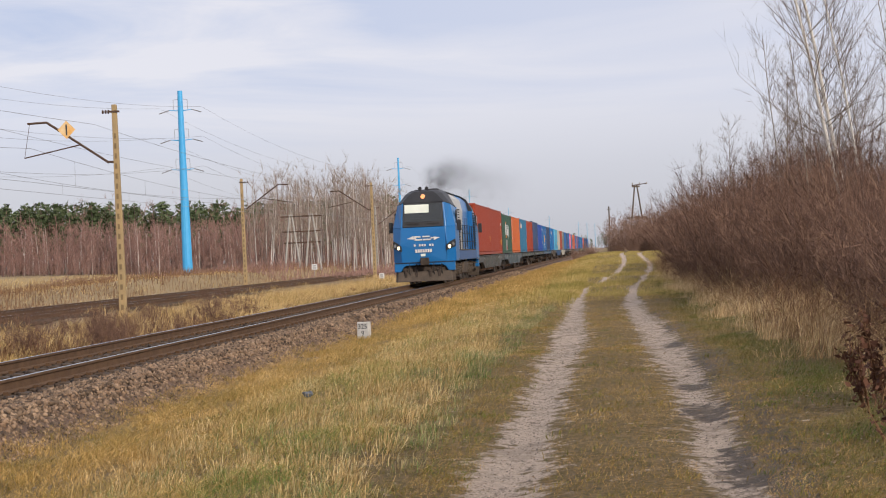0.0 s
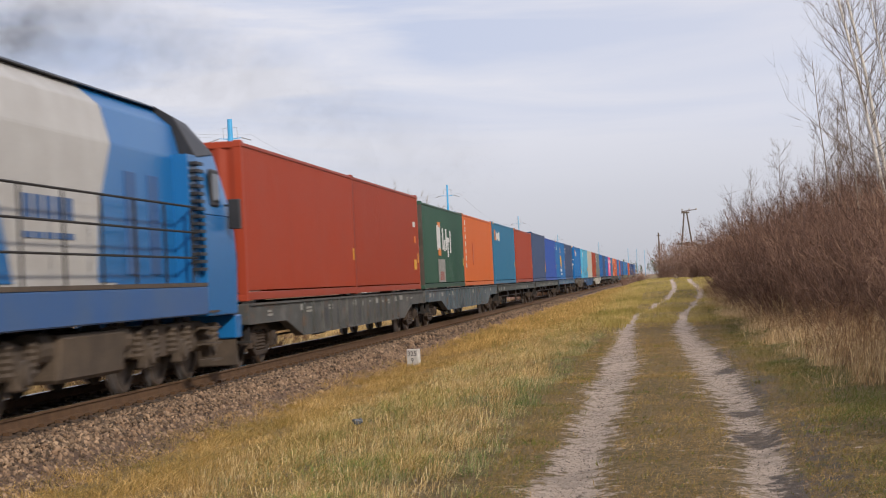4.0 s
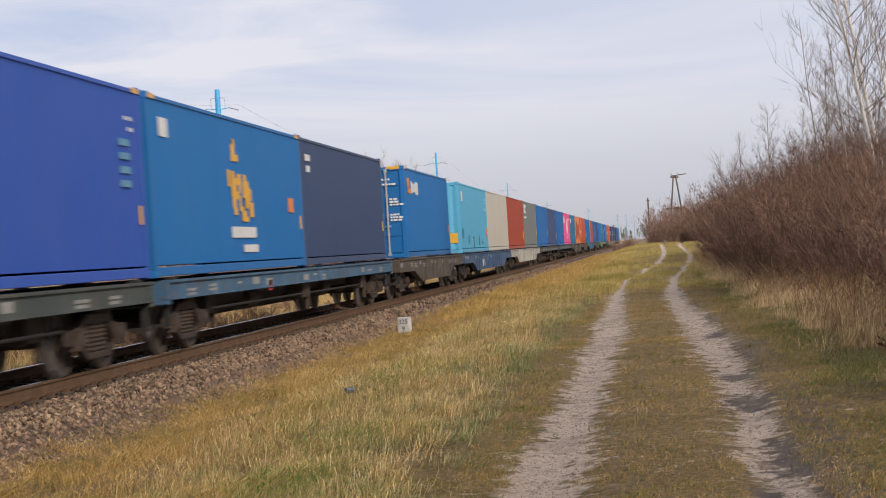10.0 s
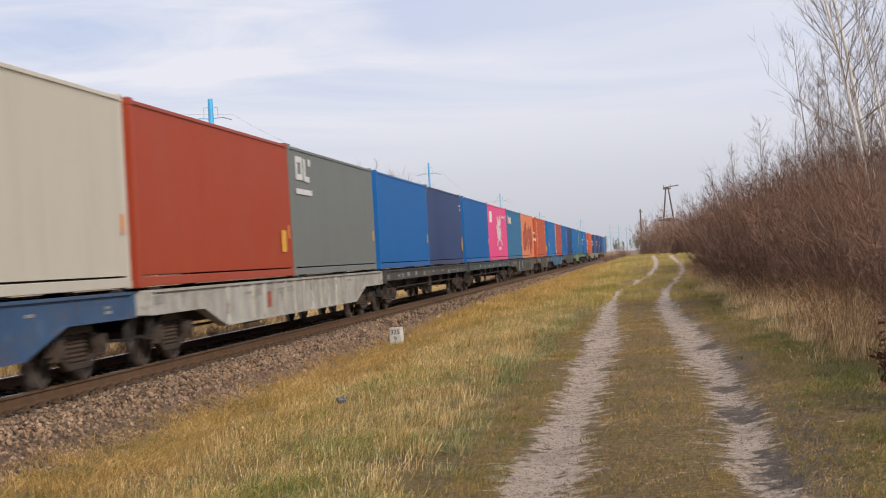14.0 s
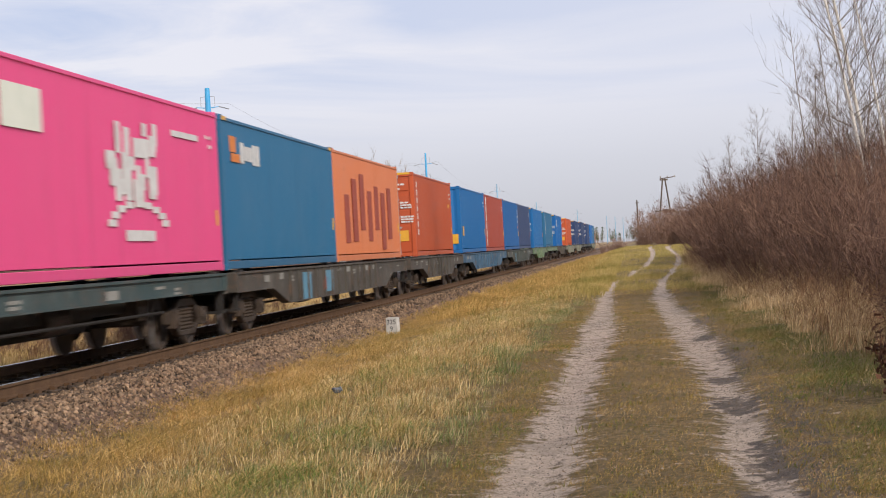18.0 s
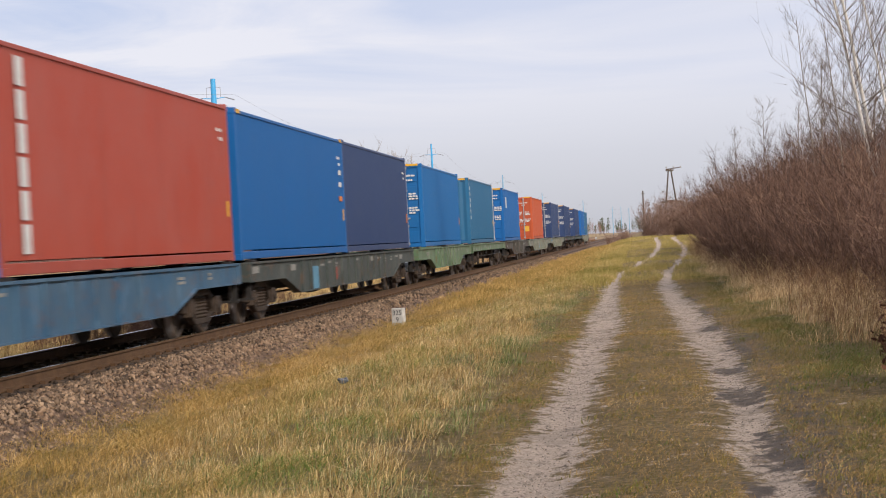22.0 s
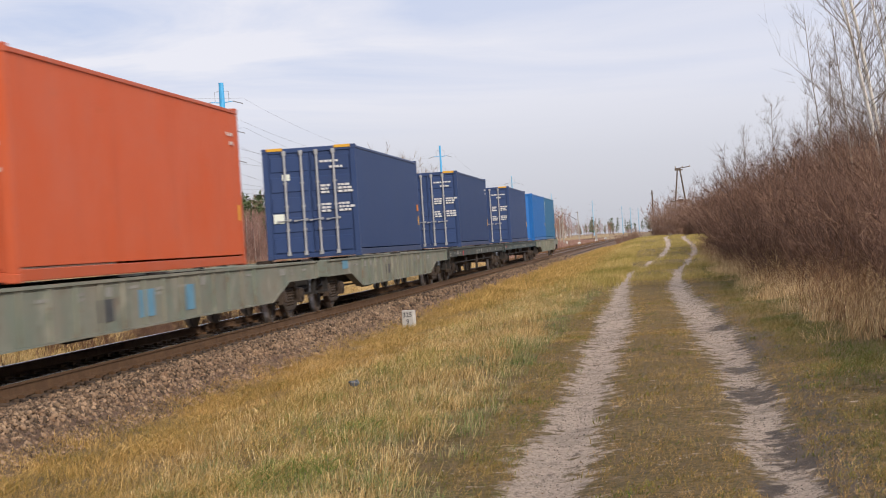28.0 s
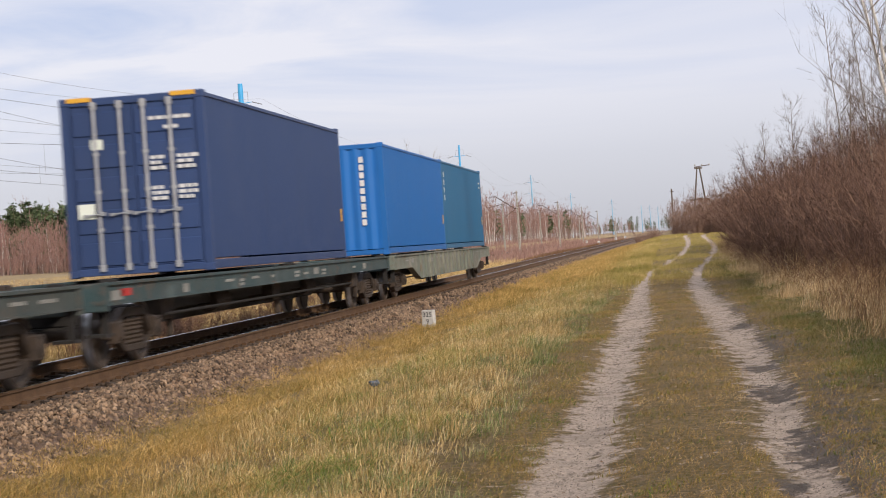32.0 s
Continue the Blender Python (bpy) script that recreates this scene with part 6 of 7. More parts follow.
sown("dry_grass", "dry buff grass on the far bank", blades("dry_grass", x, y, 0.10 + 0.3 * field(x, y, 6, 15) * g.uniform(0.4, 1.2, len(x)), 0.05, 1.3, M["straw"], 10))
x, y = spread(g, 26000, -60, -33, 80, 330, 1.2)
sown("dead_weeds", "dead brown weeds on the far bank", blades("dead_weeds", x, y, 0.2 + 0.9 * field(x, y, 5, 16) * g.uniform(0.3, 1.1, len(x)), 0.05, 0.3, M["weeds"], 11))
x, y = spread(g, 26000, -14, -10.9, 150, 420, 1.2)
sown("dead_weeds", "dead brown weeds beside the rails", blades("dead_weeds", x, y, 0.2 + 0.5 * g.uniform(0, 1, len(x)), 0.04, 0.4, M["weeds"], 12))


x, y = spread(g, 26000, -60, -13.5, 190, 620, 1.3)
# these weeds share the twig colour that has haze mixed in
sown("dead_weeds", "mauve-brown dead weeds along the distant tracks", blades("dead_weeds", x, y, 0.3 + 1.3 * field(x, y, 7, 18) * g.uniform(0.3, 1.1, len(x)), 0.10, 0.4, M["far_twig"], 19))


# ---- woody plants ----
def rods(P0, P1, r0, r1, sides=3):
    """Tapered rods as vertex and quad arrays."""
    P0, P1 = np.asarray(P0, float), np.asarray(P1, float)
    n = len(P0)
    d = P1 - P0
    d /= np.linalg.norm(d, axis=1, keepdims=True) + 1e-9
    ref = np.where(np.abs(d[:, 2:3]) < 0.9, np.array([[0, 0, 1.0]]), np.array([[1.0, 0, 0]]))
    u = np.cross(d, ref)
    u /= np.linalg.norm(u, axis=1, keepdims=True) + 1e-9
    w = np.cross(d, u)
    ang = np.arange(sides) * 2 * math.pi / sides
    ring = np.cos(ang)[None, :, None] * u[:, None] + np.sin(ang)[None, :, None] * w[:, None]
    r0, r1 = np.broadcast_to(r0, n), np.broadcast_to(r1, n)
    v = np.concatenate([P0[:, None] + ring * r0[:, None, None], P1[:, None] + ring * r1[:, None, None]], 1).reshape(-1, 3)
    k = np.arange(sides)
    q = np.stack([k, (k + 1) % sides, (k + 1) % sides + sides, k + sides], -1)
    f = (q[None] + (np.arange(n) * 2 * sides)[:, None, None]).reshape(-1, 4)
    return v, f


def ribbons(P0, P1, w):
    """Flat pointed shoots, one sliver each."""
    P0, P1 = np.asarray(P0, float), np.asarray(P1, float)
    d = P1 - P0
    u = np.cross(d, np.random.default_rng(len(P0)).normal(size=d.shape))
    u /= np.linalg.norm(u, axis=1, keepdims=True) + 1e-9
    v = np.stack([P0 - u * w, P0 + u * w, P1], 1).reshape(-1, 3)
    return v, np.arange(len(v)).reshape(-1, 3)


def joined(chunks):
    vs, fs, o = [], [], 0
    for v, f in chunks:
        vs.append(v)
        if f.shape[1] == 4:
            f = np.concatenate([f[:, [0, 1, 2]], f[:, [0, 2, 3]]])
        fs.append(f + o)
        o += len(v)
    return np.concatenate(vs), np.concatenate(fs)


def unit(v):
    return v / (np.linalg.norm(v, axis=-1, keepdims=True) + 1e-9)


def sprays(g, base, way, count, length, spread_k, up):
    """Side shoots: count from each base point along way; gives starts and ends."""
    n = len(base)
    d = unit(way)[:, None] * 0.7 + g.normal(0, spread_k, (n, count, 3)) + np.array([0, 0, up])
    d = unit(d) * (length * g.uniform(0.4, 1.2, (n, count)))[..., None]
    p0 = np.repeat(base[:, None], count, 1)
    return p0.reshape(-1, 3), (p0 + d).reshape(-1, 3)


def shrub_mesh(seed, height, radius, stems, twigs, material, thick=1.0):
    """A many-stemmed bare shrub."""
    g = np.random.default_rng(seed)
    a = g.uniform(0, 6.28, stems)
    r = radius * 0.35 * np.sqrt(g.uniform(0, 1, stems))
    p = np.stack([np.cos(a) * r, np.sin(a) * r, np.full(stems, -0.05)], -1)
    lean = g.uniform(0.05, 0.75, stems)
    d = unit(np.stack([np.cos(a) * lean, np.sin(a) * lean, np.ones(stems)], -1) + g.normal(0, 0.08, (stems, 3)))
    hs = height * g.uniform(0.5, 1.08, stems)
    wood, chunks, segs = [], [], 4
    rad = 0.005 + 0.0022 * hs
    for s in range(segs):
        q = p + d * (hs / segs)[:, None]
        wood.append(rods(p, q, rad * (1 - s / segs * 0.8), rad * (1 - (s + 1) / segs * 0.8)))
        if s >= 0:
            mids = p + (q - p) * g.uniform(0, 1, (stems, 1))
            t0, t1 = sprays(g, mids, d, twigs, height * 0.24, 0.45, 0.35)
            chunks.append(ribbons(t0, t1, 0.0055 * thick))
            b = t0 + (t1 - t0) * g.uniform(0.3, 0.9, (len(t0), 1))
            u0, u1 = sprays(g, b, t1 - t0, 4, height * 0.13, 0.55, 0.3)
            chunks.append(ribbons(u0, u1, 0.0042 * thick))
        p = q
        d = unit(d + g.normal(0, 0.14, (stems, 3)) + np.array([0, 0, 0.12]))
    return raw_mesh("woody_frame", *joined(wood), material), raw_mesh("twig_crown", *joined(chunks), material)


def tree_parts(seed, height, trunk_r, limbs, lean=(0, 0), fine=5, crown=0.35, droop=0.0):
    """Trunk and bare crown of a slim tree: vertex and face arrays of both."""
    g = np.random.default_rng(seed)
    segs = 12
    p = np.array([[0.0, 0.0, -0.15]])
    d = unit(np.array([[lean[0], lean[1], 1.0]]))
    trunk, pts, dirs = [], [], []
    for s in range(segs):
        q = p + d * height / segs
        k0, k1 = (1 - s / segs) ** 0.8, (1 - (s + 1) / segs) ** 0.8
        trunk.append(rods(p, q, trunk_r * k0 + 0.008, trunk_r * k1 + 0.008, 7))
        pts.append((p[0], q[0]))
        dirs.append(d[0])
        p, d = q, unit(d + g.normal(0, 0.022, (1, 3)))
    base, way, ln = [], [], []
    for i in range(limbs):
        f = crown + (0.98 - crown) * (i + g.uniform(0, 1)) / limbs
        s = min(int(f * segs), segs - 1)
        a, b = pts[s]
        base.append(a + (b - a) * (f * segs - s))
        ang = g.uniform(0, 6.28)
        tilt = g.uniform(0.55, 1.0)
        way.append([math.cos(ang) * tilt, math.sin(ang) * tilt, g.uniform(0.5, 1.2)])
        ln.append(height * (0.05 + 0.2 * (1 - f)) * g.uniform(0.7, 1.3))
    p, d, ln = np.array(base), unit(np.array(way)), np.array(ln)
    crown_ch, r = [], 0.004 + 0.0032 * ln
    for s in range(3):
        q = p + d * (ln / 3)[:, None]
        crown_ch.append(rods(p, q, r * (1 - s * 0.28), r * (1 - (s + 1) * 0.28), 4))
        mids = p + (q - p) * g.uniform(0, 1, (len(p), 1))
        t0, t1 = sprays(g, mids, d, fine, height * 0.085, 0.36, 0.45 - droop)
        crown_ch.append(ribbons(t0, t1, 0.0045))
        b = t0 + (t1 - t0) * g.uniform(0.2, 1.0, (len(t0), 1))
        u0, u1 = sprays(g, b, t1 - t0, 2, height * 0.055, 0.42, 0.35 - droop)
        crown_ch.append(ribbons(u0, u1, 0.0034))
        p, d = q, unit(d + g.normal(0, 0.15, d.shape) + np.array([0, 0, 0.15]))
    return joined(trunk), joined(crown_ch)


SHRUBS = [shrub_mesh(40 + i, 1.0 * h, 1.3, 32, 6, M["twig"]) for i, h in enumerate((4.2, 3.6, 4.6, 3.1, 4.0, 2.4))]
SHRUB_FAR = [shrub_mesh(50 + i, h, 1.3, 30, 4, M["rise_twig"], 2.6) for i, h in enumerate((4.2, 3.4, 3.8))]
SHRUB_G = [shrub_mesh(60 + i, h, 1.2, 24, 5, M["twig_grey"]) for i, h in enumerate((5.2, 4.6))]
g = np.random.default_rng(33)
SHRUB_LABEL = "dense leafless red-brown shrub in the thicket"


def shrub(me, x, y, s, label=SHRUB_LABEL, group="shrubs of the thicket"):
    ob = thing("shrub", label, "shrub", group, at=pose(x, y, float(land(x, y)), 0, 0, float(g.uniform(0, 360))))
    tagged(part("woody_frame", me[0], None, ob), kind="stuff")
    tagged(part("twig_crown", me[1], None, ob), kind="stuff")
    ob.scale = (s * float(g.uniform(0.9, 1.15)), s * float(g.uniform(0.9, 1.15)), s)
    return ob


# the thicket along the cart track, densest at its edge
y = 19.0
while y < 112:
    edge = 3.75 + 0.7 * float(step(50, 22, y)) + 0.9 * float(step(65, 105, y)) + 0.35 * math.sin(y * 0.23) + 0.3 * math.sin(y * 0.61)
    for row, (off, pick) in enumerate(((0.0, (3, 1, 5, 1)), (1.5, (0, 1, 4, 3)), (3.2, (0, 2, 4)), (5.4, (2, 0)))):
        if row == 3 and g.random() < 0.4:
            continue
        me = SHRUBS[int(g.choice(pick))]
        shrub(me, edge + off + float(g.normal(0, 0.3)), y + float(g.normal(0, 0.4)), float(g.uniform(0.85, 1.12)) * (0.74 + 0.26 * float(step(24, 62, y)) + 0.08 * float(step(55, 88, y))))
    if g.random() < 0.3:
        shrub(SHRUB_G[int(g.integers(0, 2))], edge + float(g.uniform(2, 7)), y, float(g.uniform(0.9, 1.25)), "leafless grey-brown shrub rising from the thicket")
    y += 2.0 + 0.012 * y
# low dead scrub between the tracks
for i in range(26):
    yy = float(g.uniform(46, 84))
    shrub(SHRUBS[5], float(g.uniform(-19.5, -13.0)) - 0.03 * (yy - 46), yy, float(g.uniform(0.38, 0.62)), "low dead brown scrub between the railway tracks", "scrub between the tracks")
# the clump on the rise, at the end of the cart track
for i in range(46):
    shrub(SHRUB_FAR[int(g.integers(0, 3))], float(g.uniform(-0.6, 14)), float(g.uniform(196, 250)), float(g.uniform(0.8, 1.3)), "leafless brown shrub on the rise", "shrubs on the rise")
for i in range(8):
    shrub(SHRUB_FAR[int(g.integers(0, 3))], float(g.uniform(-5.5, -2.0)), float(g.uniform(215, 300)), float(g.uniform(0.3, 0.6)), "low leafless brown shrub on the rise", "shrubs on the rise")


def tree(kind, label, x, y, trunk_crown, bark, twig, rz=0.0, s=1.0, group=""):
    ob = thing(kind, label, "tree", group, at=pose(x, y, float(land(x, y)), 0, 0, rz))
    (tv, tf), (cv, cf) = trunk_crown
    part("trunk", raw_mesh("trunk", tv, tf, bark, True), None, ob)
    part("crown", raw_mesh("crown", cv, cf, twig), None, ob)
    ob.scale = (s, s, s)
    return ob


BIRCH = "slender leafless birch with white bark above the thicket"
tree("birch_tree", BIRCH, 6.73, 51.0, tree_parts(71, 14.5, 0.058, 60, (-0.165, 0.0), 3, 0.18), M["birch_bark"], M["twig_grey"], group="birches")
tree("birch_tree", BIRCH, 6.9, 51.6, tree_parts(72, 14.0, 0.066, 58, (-0.12, 0.0), 3, 0.2), M["birch_bark"], M["twig_grey"], group="birches")
tree("birch_tree", BIRCH, 7.3, 51.0, tree_parts(73, 10.5, 0.042, 44, (-0.115, 0.02), 3, 0.22), M["birch_bark"], M["twig_grey"], group="birches")
tree("birch_tree", "tall leafless birch whose branches reach over the thicket", 8.6, 38.0, tree_parts(74, 12.5, 0.06, 30, (0.02, 0.0), 2, 0.35), M["birch_bark"], M["twig_grey"], group="birches")
for i, (x, y, h) in enumerate(((5.6, 58, 8.0), (6.2, 66, 7.4), (5.2, 47, 6.4), (7.5, 44, 7.4), (5.0, 74, 6.4), (8.2, 60, 8.6), (4.6, 88, 6.0), (4.3, 100, 5.2), (8.6, 48, 7.6), (7.6, 70, 8.0), (5.9, 62, 7.0), (6.6, 80, 6.8))):
    tree("young_tree", "thin leafless young tree in the thicket", x, y, tree_parts(80 + i, h, 0.02, 28, (float(g.normal(-0.03, 0.05)), 0), 3, 0.2), M["young_bark"], M["twig_grey"], group="young trees of the thicket")

# dead dock stalks at the edge of the grass
def dock(x, y, h, seed):
    g = np.random.default_rng(seed)
    ob = thing("dead_dock", "dark brown dead dock stalks with shrivelled leaves", "weed", "dead docks", at=pose(x, y, float(land(x, y))))
    n = 9
    a = g.uniform(0, 6.28, n)
    p0 = np.stack([np.cos(a) * 0.06, np.sin(a) * 0.06, np.full(n, -0.02)], -1)
    p1 = p0 + np.stack([np.cos(a) * 0.18, np.sin(a) * 0.18, h * g.uniform(0.6, 1.05, n)], -1)
    v, f = rods(p0, p1, 0.009, 0.004)
    part("stalk", raw_mesh("stalk", v, f, M["weeds"]), None, ob)
    m = int(60 + 400 * h)
    k = g.integers(0, n, m)
    c = p0[k] + (p1 - p0)[k] * g.uniform(0.25, 1.0, (m, 1)) + g.normal(0, 0.012 + 0.025 * h, (m, 3))
    d1, d2 = g.normal(0, 0.006 + 0.012 * h, (m, 3)), g.normal(0, 0.006 + 0.012 * h, (m, 3))
    v = np.stack([c - d1, c + d2, c + d1, c - d2], 1).reshape(-1, 3)
    tagged(part("leaves", raw_mesh("leaves", v, np.arange(m * 4).reshape(m, 4), M["dead_leaf"]), None, ob), kind="stuff")


for i, (x, y, h) in enumerate(((2.25, 16.6, 0.85), (2.5, 17.2, 0.95), (2.75, 17.0, 0.8), (2.3, 15.2, 0.45), (2.15, 14.6, 0.4), (2.9, 18.4, 0.9), (-2.05, 12.4, 0.12))):
    dock(x, y, h, 200 + i)


# ---- far woods: one body of many small trees ----
def woods(name, label, spots, kinds, seed, twig="far_twig"):
    """kinds: share of pines by spot; bare trees are a pale stem and a haze of upright twigs."""
    g = np.random.default_rng(seed)
    wood = thing(name, label, "woods", "", "stuff")
    stems, twigs, clumps, darks = [], [], [], []
    for (x, y, h), kind in zip(spots, kinds):
        z = float(land(x, y))
        o = np.array([x, y, z])
        top = o + np.array([g.normal(0, 0.04) * h, g.normal(0, 0.04) * h, h])
        if kind == "pine":
            darks.append(rods(o[None], top[None], 0.16, 0.05, 4))
            n = 84
            f = g.uniform(0.3, 1.0, n)
            rr = h * 0.15 * (1.15 - f) ** 0.6 * np.sqrt(g.uniform(0, 1, n))
            a = g.uniform(0, 6.28, n)
            c = o + (top - o) * f[:, None] + np.stack([np.cos(a) * rr, np.sin(a) * rr, g.normal(0, 0.1, n)], -1)
            for _ in range(2):
                d = g.normal(0, 0.38, (3, n, 3)) * np.array([1, 1, 0.7])
                clumps.append(np.stack([c + d[0], c + d[1], c + d[2]], 1).reshape(-1, 3))
        else:
            (stems if kind == "birch" else darks).append(rods(o[None], top[None], 0.015 + 0.0065 * h, 0.015, 4))
            n = 14 if h > 4.5 else 18
            f = g.uniform(0.25 if h > 4.5 else 0.02, 0.95, n)
            a = g.uniform(0, 6.28, n)
            b = o + (top - o) * f[:, None]
            e = b + np.stack([np.cos(a), np.sin(a), g.uniform(1.0, 2.2, n)], -1) * (h * 0.13 * g.uniform(0.5, 1.2, n))[:, None]
            twigs.append(ribbons(b, e, 0.035))
            t0, t1 = sprays(g, b + (e - b) * g.uniform(0.2, 1, (n, 1)), e - b, 7, h * 0.13, 0.42 if twig == "grove_twig" else 0.28, 0.4)
            twigs.append(ribbons(t0, t1, 0.018 if twig == "grove_twig" else 0.024))
    if stems:
        v, f = joined(stems)
        tagged(part("stems", raw_mesh("stems", v, f, M["far_bark"]), None, wood), kind="stuff")
    if darks:
        v, f = joined(darks)
        tagged(part("stems", raw_mesh("stems", v, f, M["far_stem"]), None, wood), kind="stuff")
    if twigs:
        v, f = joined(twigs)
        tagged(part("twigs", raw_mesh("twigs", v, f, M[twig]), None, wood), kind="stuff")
    if clumps:
        v = np.concatenate(clumps)
        tagged(part("needles", raw_mesh("needles", v, np.arange(len(v)).reshape(-1, 3), M["pine"]), None, wood), kind="stuff")
    return wood


g = np.random.default_rng(90)
spots, kinds = [], []
for i in range(1500):        # young birches along the field's edge
    t = g.uniform(0, 1)
    spots.append((-185 + 135 * t + g.normal(0, 1), 318 + 14 * t + g.uniform(0, 30), g.uniform(5.0, 9.5)))
    kinds.append("birch" if g.random() < 0.2 else "bare")
for i in range(1050):        # pines behind them
    t = g.uniform(0, 1)
    spots.append((-205 + 160 * t, 352 + 14 * t + g.uniform(0, 34), g.uniform(10.5, 14.5)))
    kinds.append("pine" if g.random() < 0.86 else "bare")
for i in range(1300):       # brush along the wood's foot
    t = g.uniform(0, 1)
    spots.append((-190 + 145 * t, 312 + 14 * t + g.uniform(0, 22), g.uniform(1.5, 4.2)))
    kinds.append("bare")
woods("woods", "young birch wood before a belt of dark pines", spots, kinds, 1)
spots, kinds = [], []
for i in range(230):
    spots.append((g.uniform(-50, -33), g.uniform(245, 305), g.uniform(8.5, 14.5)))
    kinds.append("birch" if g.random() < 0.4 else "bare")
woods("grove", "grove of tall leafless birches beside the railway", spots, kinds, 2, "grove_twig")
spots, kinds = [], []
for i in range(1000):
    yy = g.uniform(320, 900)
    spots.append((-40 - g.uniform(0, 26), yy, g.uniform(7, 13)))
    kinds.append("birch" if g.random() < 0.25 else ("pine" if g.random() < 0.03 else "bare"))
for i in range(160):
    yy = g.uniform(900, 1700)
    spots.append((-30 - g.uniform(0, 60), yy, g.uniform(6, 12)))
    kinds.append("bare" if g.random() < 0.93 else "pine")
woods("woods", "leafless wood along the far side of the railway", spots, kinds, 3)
spots, kinds = [], []
for i in range(700):
    a = radians(g.uniform(-16, 26))
    d = g.uniform(1900, 2700)
    spots.append((-d * math.sin(a), d * math.cos(a), g.uniform(10, 19)))
    kinds.append("pine")
woods("woods", "distant dark line of woods on the horizon", spots, kinds, 4)


# ---- masts, wires and pylons ----
def catenary_mast(x, y, arm, label, sign=False, h=9.5, mat="concrete"):
    """A concrete mast with a braced cantilever; arm: -1 or 1, the side on which it reaches over the track."""
    ob = thing("catenary_mast", label, "mast", "catenary masts", at=pose(x, y, float(land(x, y))))
    bm = bmesh.new()
    loft(bm, [[(-0.17, -0.14, -0.3), (0.17, -0.14, -0.3), (0.17, 0.14, -0.3), (-0.17, 0.14, -0.3)], [(-0.11, -0.09, h), (0.11, -0.09, h), (0.11, 0.09, h), (-0.11, 0.09, h)]])
    post = part("post", bm, M[mat], ob, "weathered concrete post", 0.02)
    # slots are raised blocks; their inner shade is only this darker colour
    for i in range(18):
        bm = bmesh.new()
        z = 0.5 + i * (h - 1.6) / 18
        w = 0.17 - 0.06 * z / h
        span(bm, -w * 0.35, w * 0.35, -0.155 + 0.05 * z / h, -0.12 + 0.05 * z / h, z, z + 0.24)
        part("post_slot", bm, M["concrete_dark"], post)
    bm = bmesh.new()
    tube(bm, (0, 0, h - 2.65), (arm * 0.35, 0, h - 2.6), 0.05)
    tube(bm, (arm * 0.35, 0, h - 2.65), (arm * 3.2, 0, h - 0.66), 0.055)
    tube(bm, (arm * 3.2, 0, h - 0.66), (arm * 4.1, 0, h - 0.68), 0.05)
    part("cantilever", bm, M["iron_rust"], ob, "brown iron cantilever")
    bm = bmesh.new()
    tube(bm, (arm * 1.6, 0, h - 1.75), (arm * 4.3, 0, h - 2.25), 0.03)
    tube(bm, (arm * 4.3, 0, h - 2.25), (arm * 4.0, 0, h - 0.68), 0.012, n=5)
    part("registration_arm", bm, M["iron_rust"], ob, "thin steel registration arm")
    for k in range(3):
        bm = bmesh.new()
        lathe(bm, [(-0.05, 0.03), (-0.02, 0.09), (0.02, 0.09), (0.05, 0.03)], (arm * 0.28 + arm * 0.13 * k, 0, h - 0.32), "x", 10)
        part("insulator", bm, M["iron_rust"], ob)
    bm = bmesh.new()
    span(bm, -0.2, 0.2, -0.13, 0.13, h - 0.36, h - 0.28)
    part("bracket", bm, M["iron_rust"], ob)
    if sign:
        bm = bmesh.new()
        c = Vector((arm * 2.25, -0.1, h - 1.05))
        prism(bm, [(c.x - 0.42, c.z), (c.x, c.z - 0.42), (c.x + 0.42, c.z), (c.x, c.z + 0.42)], "y", -0.12, -0.1)
        sg = part("signal_board", bm, M["board_yellow"], ob, "orange diamond board with dark bars")
        bm = bmesh.new()
        span(bm, c.x - 0.03, c.x + 0.04, -0.13, -0.122, c.z - 0.25, c.z + 0.25)
        part("board_bar", bm, M["mark_dark"], sg)
    return ob


catenary_mast(-22.3, 82.3, -1, "weathered concrete catenary mast with an orange diamond board", True, 9.9)
catenary_mast(-23.0, 178.0, -1, "weathered concrete catenary mast beside the electrified track")
catenary_mast(-31.6, 157.0, 1, "weathered concrete catenary mast across the electrified track")
for y in (274, 372, 468, 564):
    catenary_mast(-23.0, y, -1, "grey concrete catenary mast beside the electrified track", mat="concrete_grey")
for y in (62, 254, 352, 450):
    catenary_mast(-32.4, y, 1, "grey concrete catenary mast beside the electrified track", mat="concrete_grey")


def sagging(bm, a, b, sag, r, n=14):
    a, b = Vector(a), Vector(b)
    pts = [a.lerp(b, i / n) - Vector((0, 0, sag * 4 * (i / n) * (1 - i / n))) for i in range(n + 1)]
    side = (b - a).cross(Vector((0, 0, 1))).normalized()
    loft(bm, [[p + side * r, p + Vector((0, 0, r)), p - side * r, p - Vector((0, 0, r))] for p in pts])
    return pts


